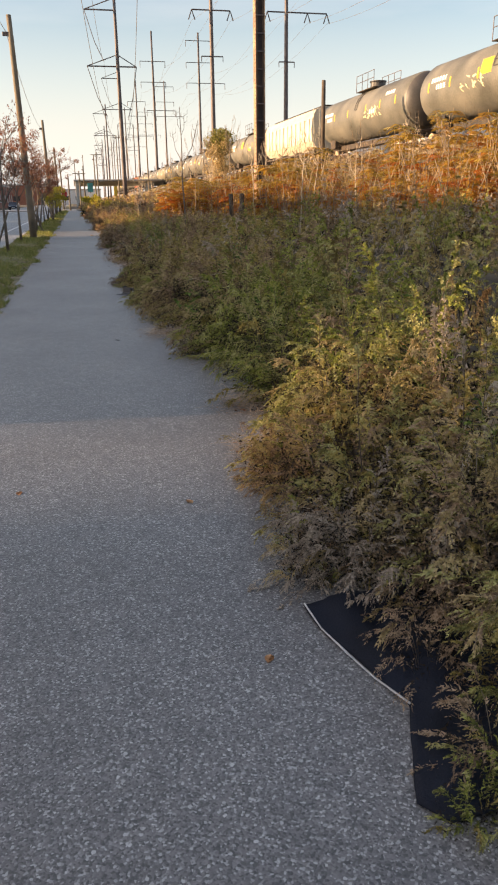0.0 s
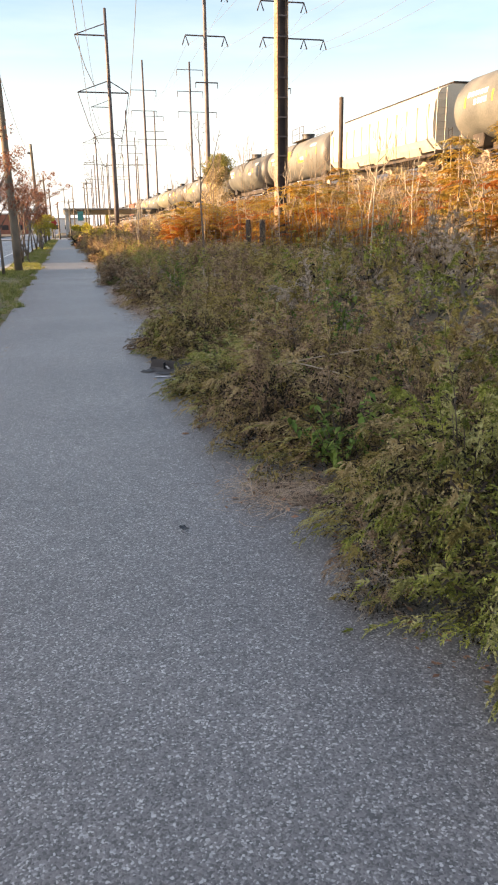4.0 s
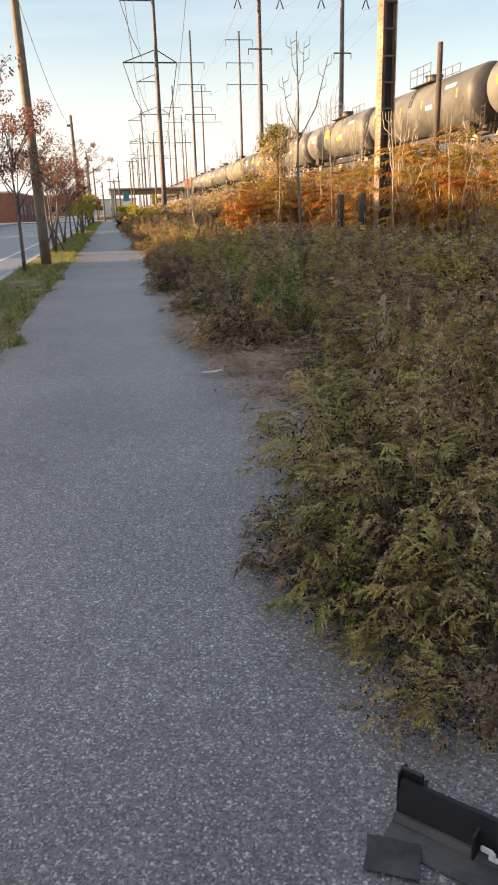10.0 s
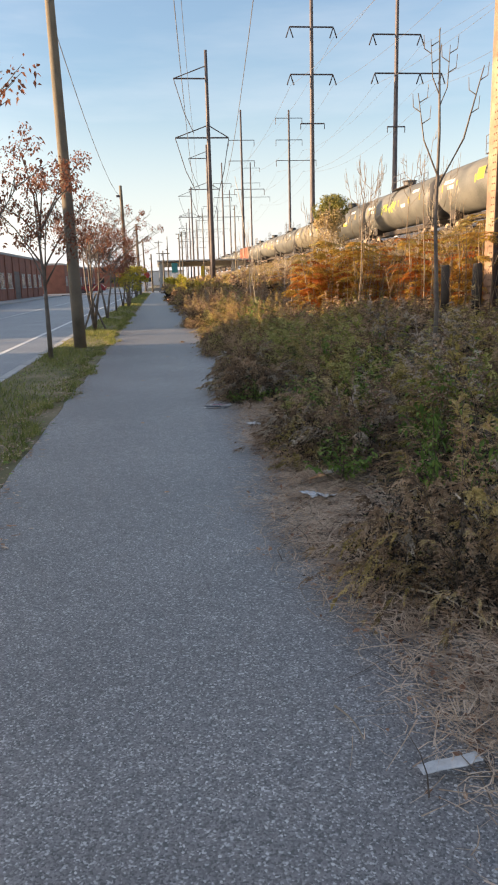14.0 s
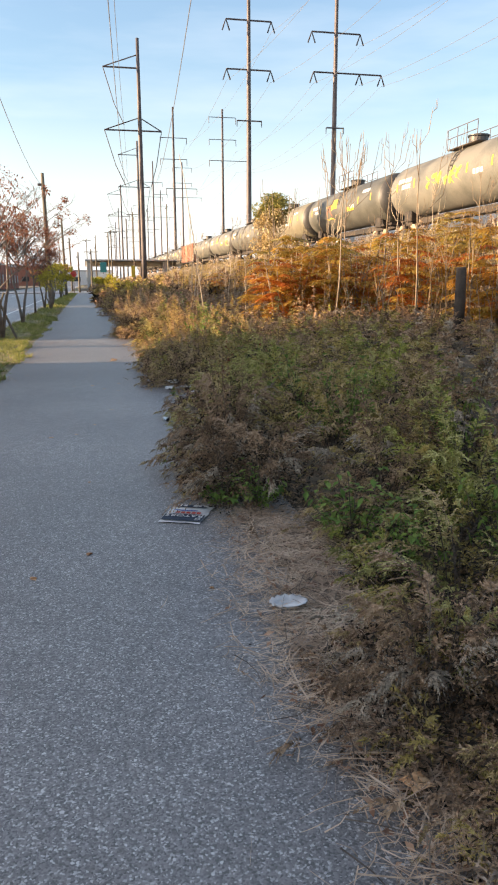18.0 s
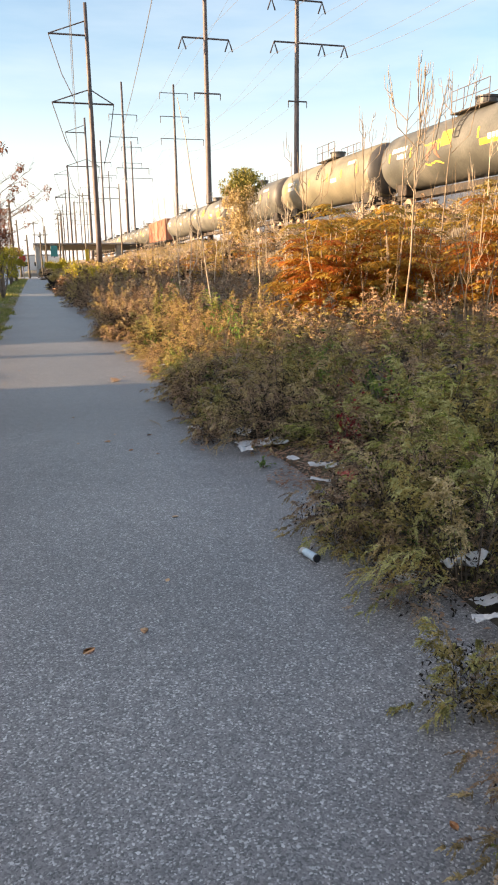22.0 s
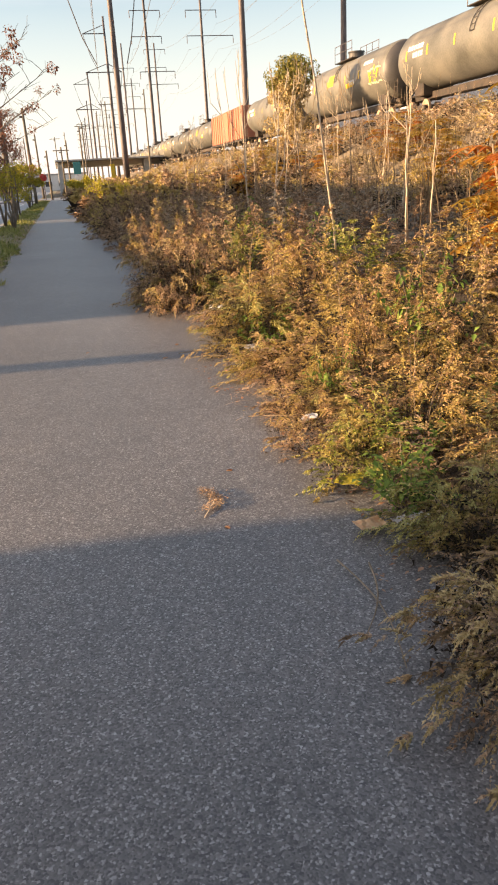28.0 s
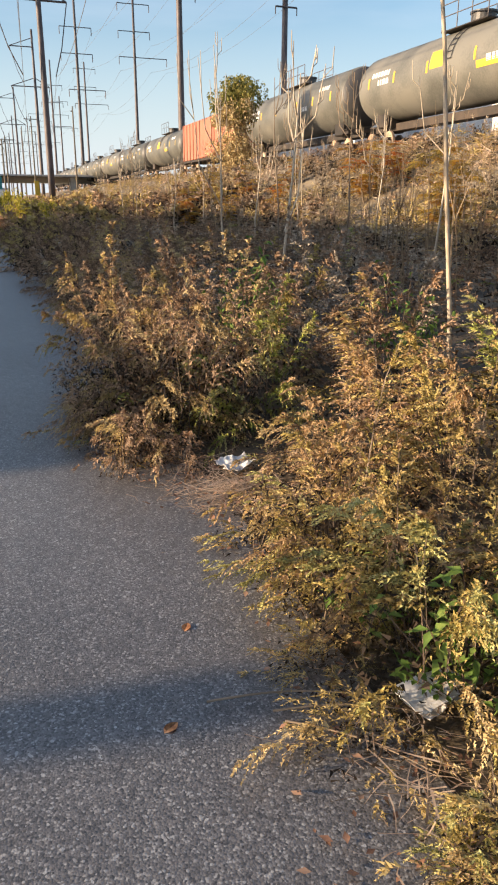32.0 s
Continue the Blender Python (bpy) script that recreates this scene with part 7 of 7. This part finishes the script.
bumper()
for x, y, w, d, a in ((0.6, 7.84, 0.14, 0.08, -38), (0.82, 7.62, 0.32, 0.1, -47), (0.46, 8.02, 0.13, 0.1, -25)):
    litter("plastic_shard", x, y, a, "broken flat shard of black bumper plastic on the path", "plastic shard", sheet(4, 2, w, d, 0.008, x * 9), M_DUSTP, group="bumper shards")
litter("white_shard", 0.56, 7.66, -18, "white broken plastic sliver on the path", "plastic shard", sheet(6, 2, 0.13, 0.03, 0.01, 3), M_PAPER)
litter("rubber_bit", 0.19, 3.68, 30, "small black rubber scrap on the path", "rubber scrap", sheet(6, 6, 0.035, 0.04, 0.03, 8), M_BLACKP)


def text_mesh(body, size):
    c = bpy.data.curves.new("lettering", "FONT")
    c.body, c.size, c.extrude, c.align_x = body, size, 0.0008, "CENTER"
    c.resolution_u = 3
    tmp = bpy.data.objects.new("lettering", c)
    scene.collection.objects.link(tmp)
    me = bpy.data.meshes.new_from_object(tmp.evaluated_get(bpy.context.evaluated_depsgraph_get()))
    bpy.data.objects.remove(tmp)
    bpy.data.curves.remove(c)
    return me


def lawn_sign():
    """A torn printed corrugated sign lying on the path, read from the far side."""
    ob = thing("torn_sign", pose(0.54, 20.25, 0.0, 0, 0, 157), "torn dirty white and navy printed sign lying on the path", "sign")
    panel = part("panel", sheet(10, 10, 0.27, 0.34, 0.006, 2), M_PAPER, ob)
    part("navy_band", box((-0.128, 0.03, 0.0165), (0.13, 0.15, 0.0185)), M_NAVY, panel)
    part("navy_band", box((-0.1, -0.165, 0.0165), (0.12, -0.125, 0.0185)), M_NAVY, panel)

    def letters(body, size, x, y, mat):
        t = new("lettering", text_mesh(body, size))
        t.data.materials.append(mat)
        t.parent = panel
        t.location = (x, y, 0.0205)

    letters("RATORS", 0.066, 0.0, 0.042, M_PAPER)
    letters("G", 0.06, -0.1, 0.1, M_PAPER)
    for k, (w, x) in enumerate(((0.03, -0.09), (0.02, -0.05), (0.03, -0.02), (0.025, 0.05), (0.03, 0.09))):
        part("print_bar", box((x - w / 2, -0.16, 0.0195), (x + w / 2, -0.132, 0.021)), M_PAPER, panel, "pale bar of illegible print")
    for k in range(5):
        part("print_bar", box((-0.09 + 0.035 * k, -0.02, 0.0175), (-0.065 + 0.035 * k, 0.012, 0.019)), M_REDPRINT, panel, "faded red bar of illegible print")
    part("print_bar", box((-0.06, -0.055, 0.0175), (0.1, -0.04, 0.019)), M_BLUEP, panel, "faded blue bar of illegible print")


lawn_sign()


def foam_plate(x, y):
    bm = bmesh.new()
    rings = []
    for rr, z in ((0.0, 0.004), (0.05, 0.004), (0.062, 0.012), (0.085, 0.02), (0.088, 0.017)):
        rings.append([bm.verts.new((rr * math.cos(2 * math.pi * k / 28), 0.75 * rr * math.sin(2 * math.pi * k / 28), z + 0.006 * math.sin(3 * k))) for k in range(28)] if rr else [bm.verts.new((0, 0, z))])
    for k in range(28):
        bm.faces.new((rings[0][0], rings[1][k], rings[1][(k + 1) % 28]))
        for a, b in zip(rings[1:], rings[2:]):
            bm.faces.new((a[k], b[k], b[(k + 1) % 28], a[(k + 1) % 28]))
    bmesh.ops.recalc_face_normals(bm, faces=bm.faces)
    bmesh.ops.solidify(bm, geom=list(bm.faces), thickness=0.003)
    litter("foam_plate", x, y, 0, "crushed white foam plate in dead grass", "plate", bm, M_PAPER, 0.055, True)


foam_plate(0.8, 18.7)


def spray_can(x, y):
    ob = thing("spray_can", pose(x, y, 0.0215, 0, 0, 14) @ Matrix.Scale(0.65, 4), "pale blue and white spray can lying on the path", "spray can")
    prof = [(0.025, -0.1), (0.032, -0.095), (0.032, 0.06), (0.026, 0.075), (0.02, 0.078)]

    def turned(pr):
        bm = bmesh.new()
        rows = [[bm.verts.new((r * math.cos(2 * math.pi * k / 20), yy, r * math.sin(2 * math.pi * k / 20))) for k in range(20)] for r, yy in pr]
        for a, b in zip(rows, rows[1:]):
            for k in range(20):
                bm.faces.new((a[k], a[(k + 1) % 20], b[(k + 1) % 20], b[k]))
        bm.faces.new(rows[0])
        bm.faces.new(rows[-1][::-1])
        bmesh.ops.recalc_face_normals(bm, faces=bm.faces)
        return bm

    part("body", turned(prof), M_CANBLUE, ob, smooth=True)
    part("base_ring", turned([(0.033, -0.104), (0.033, -0.088)]), M_BLACKP, ob, "dark base ring")
    part("cap", turned([(0.02, 0.079), (0.028, 0.081), (0.028, 0.11), (0.024, 0.115)]), M_PAPER, ob, "white cap", True)


spray_can(0.74, 23.57)


def drink_bottle(x, y, rz):
    ob = thing("plastic_bottle", pose(x, y, 0.022, 0, 0, rz) @ Matrix.Scale(0.66, 4), "crushed clear plastic bottle lying on the path", "bottle")
    bm = bmesh.new()
    pr = [(0.026, -0.09), (0.032, -0.08), (0.03, -0.05), (0.032, -0.02), (0.029, 0.01), (0.032, 0.04), (0.024, 0.07), (0.013, 0.09)]
    rows = [[bm.verts.new((r * math.cos(2 * math.pi * k / 18), yy, r * (0.85 + 0.1 * math.sin(yy * 60)) * math.sin(2 * math.pi * k / 18))) for k in range(18)] for r, yy in pr]
    for a, b in zip(rows, rows[1:]):
        for k in range(18):
            bm.faces.new((a[k], a[(k + 1) % 18], b[(k + 1) % 18], b[k]))
    bm.faces.new(rows[0])
    bm.faces.new(rows[-1][::-1])
    bmesh.ops.recalc_face_normals(bm, faces=bm.faces)
    part("body", bm, M_CLEAR, ob, smooth=True)
    bm = bmesh.new()
    bmesh.ops.create_cone(bm, cap_ends=True, segments=14, radius1=0.015, radius2=0.015, depth=0.018, matrix=pose(0, 0.1, 0, 90, 0, 0))
    part("cap", bm, M_WHITE, ob, "white screw cap")


drink_bottle(0.8, 26.78, 62)
litter("paper_scrap", 0.72, 13.3, 8, "dirty white paper strip lying in dead grass", "paper", sheet(8, 3, 0.2, 0.045, 0.02, 4), M_PAPER, 0.02)
litter("paper_sheet", 1.2, 25.98, 5, "crumpled white paper sheet under the weeds", "paper", sheet(12, 6, 0.42, 0.2, 0.05, 6), M_PAPER)
rag = litter("paper_wrapper", 1.42, 25.05, -12, "torn white wrapper with dark print in leaf litter", "wrapper", sheet(9, 7, 0.25, 0.17, 0.05, 11, lambda a, b: a < 0.35 and b < 0.4), M_PAPER, 0.02)
for k in range(5):
    part("print_bar", box((-0.08 + 0.04 * k, 0.0 + 0.02 * (k % 2), 0.052), (-0.055 + 0.04 * k, 0.03 + 0.02 * (k % 2), 0.056)), M_NAVY, rag, "dark print bar")
litter("red_wrapper", 1.5, 24.8, 30, "crumpled faded red wrapper in leaf litter", "wrapper", sheet(7, 6, 0.15, 0.12, 0.06, 15), M_PINK, 0.01)
litter("paper_scrap", 1.27, 24.78, -25, "dirty white paper scrap in leaf litter", "paper", sheet(6, 4, 0.14, 0.07, 0.04, 17), M_PAPER, 0.01)
litter("cup_lid", 1.0, 25.75, 0, "crushed white paper cup beside the weeds", "cup", sheet(7, 7, 0.1, 0.13, 0.06, 19), M_PAPER, 0.01)
litter("paper_scrap", 1.34, 32.96, 20, "bluish white paper sheet caught under the weeds", "paper", sheet(8, 5, 0.16, 0.12, 0.03, 23), M_PAPER, 0.02)
litter("paper_scrap", 1.16, 30.9, 60, "crumpled white paper ball in dry weeds", "paper", sheet(6, 6, 0.09, 0.09, 0.07, 27), M_PAPER, 0.02)
litter("plastic_bag", 1.42, 35.1, 10, "crumpled white plastic bag in leaf litter", "bag", sheet(9, 8, 0.2, 0.18, 0.12, 31), M_PAPER)
litter("paper_scrap", 1.12, 16.75, 15, "crumpled white tissue in leaf litter", "paper", sheet(7, 6, 0.14, 0.1, 0.06, 39), M_PAPER, 0.02)
litter("paper_scrap", 0.95, 16.1, 40, "crumpled white paper in dead grass", "paper", sheet(6, 6, 0.12, 0.1, 0.06, 33), M_PAPER, 0.02)
litter("paper_scrap", 1.15, 22.6, 70, "white paper scrap caught in the weeds", "paper", sheet(6, 6, 0.1, 0.1, 0.08, 35), M_PAPER, 0.02)


litter("plastic_film", 0.86, 16.15, 30, "crumpled clear grey plastic film in dead grass", "plastic film", sheet(9, 8, 0.09, 0.14, 0.05, 41), M_CLEAR, 0.03)
litter("dead_leaf", 1.0, 16.6, 20, "large yellow-brown curled dead leaf in dead grass", "leaf", sheet(7, 4, 0.13, 0.06, 0.04, 43), M_LEAF, 0.03)
litter("paper_sheet", 1.36, 32.98, 15, "pale bluish card sheet caught under the weeds", "paper", sheet(8, 5, 0.24, 0.14, 0.02, 45), M_PAPER, 0.05)
litter("foam_scrap", 1.12, 26.3, 40, "pale scrap of foam under the weeds", "foam scrap", sheet(7, 7, 0.16, 0.18, 0.08, 47), M_PAPER, 0.02)
litter("paper_scrap", 1.02, 27.35, 25, "small white paper scrap caught in the weeds", "paper", sheet(6, 6, 0.1, 0.12, 0.05, 49), M_PAPER, 0.12)
litter("paper_scrap", 1.4, 35.05, 40, "small white paper scrap by the path edge", "paper", sheet(6, 6, 0.12, 0.1, 0.06, 51), M_PAPER, 0.02)
litter("dead_leaf", 0.98, 31.8, -30, "large pale curled dead leaf at the path edge", "leaf", sheet(6, 4, 0.055, 0.04, 0.03, 53), M_STRAW, 0.01)
litter("dead_leaf", 0.97, 29.5, 10, "large brown curled dead leaf at the path edge", "leaf", sheet(7, 5, 0.13, 0.08, 0.05, 55), M_LEAF, 0.01)
litter("vine_leaf", 1.06, 29.95, 50, "yellow-green fallen vine leaf at the path edge", "leaf", sheet(7, 6, 0.14, 0.12, 0.04, 57), M_YELLEAF, 0.03)


litter("plastic_bag", 1.36, 23.1, 25, "crumpled white carrier bag under the weeds", "bag", sheet(10, 9, 0.2, 0.17, 0.13, 61), M_PAPER, 0.02)
litter("paper_scrap", 1.06, 23.1, -40, "small white paper scrap under the weeds", "paper", sheet(6, 6, 0.11, 0.08, 0.05, 63), M_PAPER, 0.01)
litter("paper_scrap", 1.3, 22.8, 10, "torn white paper under the weeds", "paper", sheet(7, 6, 0.15, 0.1, 0.05, 65), M_PAPER, 0.01)
litter("paper_scrap", 1.27, 25.36, 30, "small white tissue in leaf litter", "paper", sheet(6, 6, 0.08, 0.07, 0.04, 67), M_PAPER, 0.02)
litter("foam_scrap", 1.13, 29.45, 20, "crumpled white foam scrap in dry weeds", "foam scrap", sheet(8, 7, 0.13, 0.1, 0.07, 69), M_PAPER, 0.02)
litter("dead_leaf", 1.08, 25.9, 70, "pale curled dead leaf on the asphalt", "leaf", sheet(6, 4, 0.07, 0.05, 0.03, 71), M_LEAF)
litter("dead_leaf", 0.6, 9.72, 40, "brown curled dead leaf caught at the path edge", "leaf", sheet(6, 4, 0.08, 0.06, 0.05, 73), M_LEAF, 0.05)
litter("dead_leaf", 0.85, 17.45, 15, "pale brown curled dead leaf in dead grass", "leaf", sheet(6, 5, 0.08, 0.07, 0.05, 75), M_LEAF, 0.03)
sprout = weed_thing("small green weed sprout in a crack of the asphalt", broad_weed(7, 0.09, 0.09, 0.03, 12), M_BROAD, "broad-leaved weeds")
sprout.matrix_world = pose(1.02, 25.32, 0.0)


def dry_frond(x, y, rz):
    """A broken dry weed frond lying on the asphalt."""
    r = np.random.default_rng(61)
    n = 800
    t = r.uniform(0, 1, n)
    root = np.stack([r.normal(0, 0.02, n) + 0.05 * np.sin(4 * t), 0.24 * (t - 0.5), r.uniform(0.004, 0.03, n)], -1)
    d = unit(np.stack([r.normal(0, 1, n), 0.5 + r.normal(0, 0.5, n), r.normal(0, 0.2, n)], -1))
    size = r.uniform(0.006, 0.014, n)
    v, f = slips(root, d, unit(np.cross(d, unit(r.normal(0, 1, d.shape)))), size, size * 0.4)
    ob = thing("dry_frond", pose(x, y, 0.0, 0, 0, rz), "broken dry brown weed frond lying on the asphalt", "frond")
    part("foliage", quick("foliage", v, f, M_BROWN), None, ob)
    part("stem", tube([(0, -0.18, 0.005), (0.03, -0.05, 0.012), (0.04, 0.06, 0.008), (0, 0.13, 0.005)], [0.003, 0.003, 0.002, 0.001], 5), M_PALEBARK, ob)


dry_frond(0.37, 30.05, -15)


def fallen_leaf():
    bm = bmesh.new()
    mid = [bm.verts.new((0, y, z)) for y, z in ((-0.035, 0.003), (-0.02, 0.008), (0.0, 0.011), (0.022, 0.009), (0.042, 0.014))]
    w = (0.004, 0.02, 0.026, 0.018, 0.002)
    for s in (-1, 1):
        side = [bm.verts.new((s * ww, m.co.y + 0.004, m.co.z + 0.35 * ww + (0.004 if k % 2 else 0))) for k, (ww, m) in enumerate(zip(w, mid))]
        for k in range(4):
            bm.faces.new((mid[k], mid[k + 1], side[k + 1], side[k]) if s > 0 else (mid[k], side[k], side[k + 1], mid[k + 1]))
    bmesh.ops.solidify(bm, geom=list(bm.faces), thickness=0.0012)
    return mesh_of("fallen_leaf", bm, M_LEAF)


def leaves_on_path():
    r = random.Random(77)
    me = fallen_leaf()
    spots = [(0.39, -2.5), (0.32, -1.06), (-0.57, -0.72), (0.47, 5.48), (0.49, 7.59), (-0.36, 19.38), (-0.08, 21.21), (-0.08, 19.68), (0.51, 19.08), (-0.02, 23.52), (-0.44, 22.94), (-0.03, 26.57), (-0.27, 27.75), (-0.2, 23.05), (0.18, 24.43), (-0.28, 26.57), (0.06, 26.83), (0.36, 26.7), (-0.03, 26.55), (0.13, 26.19), (0.7, 26.0), (0.32, 26.0), (0.69, 26.21), (0.57, 33.14), (0.75, 33.65), (0.4, 29.75), (1.0, 30.1), (0.55, 30.4)]
    spots += [(r.uniform(-1.3, 0.9), r.uniform(8, 50)) for _ in range(14)]
    for x, y in spots:
        ob = thing("fallen_leaf", pose(x, y, 0.0, 0, 0, r.uniform(0, 360)), "curled brown fallen leaf on the asphalt", "leaf", "fallen leaves on the path", mesh=me)
        s = r.uniform(0.45, 0.75)
        ob.scale = (s, s, s * 0.35)


leaves_on_path()


def lying_stalk(a, b, r=0.006, mat=None, label="long dry stalk lying at the path edge"):
    a, b = Vector(a), Vector(b)
    n = 8
    off = Vector((-(b - a).y, (b - a).x, 0)).normalized() * 0.05 * min(1.0, 1.5 * (b - a).length)
    pts = [a.lerp(b, k / n) + off * math.sin(math.pi * k / n) for k in range(n + 1)]
    thing("dry_stalk", Matrix(), label, "stalk", "dry stalks", mesh=mesh_of("dry_stalk", tube(pts, [r * (1 - 0.5 * k / n) for k in range(n + 1)], 6), mat or M_PALEBARK))


for a, b in (((0.86, 14.98, 0.1), (1.4, 13.4, 0.05)), ((0.9, 14.9, 0.12), (1.9, 14.4, 0.16)), ((1.5, 15.2, 0.3), (1.4, 14.0, 0.05)), ((0.95, 14.6, 0.05), (1.7, 13.7, 0.08)), ((0.45, 27.3, 0.012), (0.5, 26.9, 0.012)), ((0.75, 29.3, 0.012), (0.72, 28.6, 0.012)), ((0.8, 12.0, 0.015), (1.2, 11.9, 0.03)), ((0.45, 13.7, 0.012), (0.5, 13.5, 0.012)), ((0.7, 33.2, 0.02), (1.2, 33.0, 0.06)), ((0.62, 15.75, 0.02), (1.25, 16.55, 0.06)), ((0.66, 15.4, 0.02), (1.0, 16.0, 0.05)), ((0.9, 16.4, 0.05), (1.5, 16.7, 0.1)), ((0.86, 29.24, 0.012), (0.67, 28.8, 0.012)), ((0.5, 9.9, 0.012), (0.34, 9.15, 0.012)), ((0.85, 18.3, 0.03), (1.35, 19.2, 0.09)), ((0.9, 18.6, 0.03), (1.3, 18.7, 0.06)), ((0.92, 19.3, 0.03), (1.0, 19.9, 0.05)), ((0.88, 33.1, 0.015), (1.3, 32.9, 0.05)), ((0.9, 33.05, 0.012), (1.2, 32.7, 0.03)), ((0.95, 30.6, 0.02), (1.05, 30.0, 0.03)), ((0.85, 31.2, 0.02), (1.1, 31.0, 0.05)), ((1.3, 28.0, 0.5), (1.9, 27.6, 0.6)), ((1.2, 5.6, 0.45), (1.9, 5.3, 0.6)), ((1.3, 5.4, 0.5), (1.7, 5.0, 0.4))):
    lying_stalk(a, b, *((0.006, None) if a[1] < 15.3 and a[2] > 0.04 else (0.004, M_TWIG)))


def motions():
    for car, y in TRAIN:
        walk(car, [(t, pose(TRACK_X, y - SPEED * t, RAIL_Z)) for t in (0.0, 8.0, 16.0, 24.0, 32.0)])
    # oncoming cars on the far lane of the road
    walk(CAR_SILVER, [(t, pose(-11.9, 102 - 15.3 * t, -0.13, 0, 0, 180)) for t in (0.0, 8.0, 16.0, 24.0, 32.0)])
    walk(CAR_DARK, [(t, pose(-11.7, 146 - 14.5 * t, -0.13, 0, 0, 180)) for t in (0.0, 8.0, 16.0, 24.0, 32.0)])
    # traffic across the far junction
    walk(CAR_WHITE, [(t, pose(x, 127, 0, 0, 0, -90)) for t, x in ((0.0, -90), (6.0, -12.4), (7.4, 4.5), (10.0, 10.5), (32.0, 10.5))])
    walk(CAR_PICKUP, [(t, pose(x, 129.5, 0, 0, 0, 90)) for t, x in ((0.0, 12), (5.0, 10), (8.0, -14.4), (14.0, -70), (32.0, -90))])
    walk(CAR_RED, [(t, pose(x, 131.6, 0, 0, 0, 90)) for t, x in ((0.0, 12.5), (11.0, 12), (13.0, -0.75), (18.0, -50), (32.0, -95))])
    walk(CAR_HATCH, [(t, pose(x, 129.5, 0, 0, 0, 90)) for t, x in ((0.0, 26), (9.0, 20), (12.5, -10.3), (13.0, -15.7), (18.0, -70), (32.0, -130))])
    walk(CAR_SUV, [(t, pose(x, 127.5, 0, 0, 0, 90)) for t, x in ((0.0, 34), (13.0, 22), (16.0, -3.0), (17.0, -11.0), (18.0, -18.0), (22.0, -60.0), (32.0, -120.0))])
    walk(CAR_VAN, [(t, pose(x, 124.8, 0, 0, 0, 90)) for t, x in ((0.0, 13.5), (23.0, 13), (26.0, -0.5), (32.0, -50))])


motions()
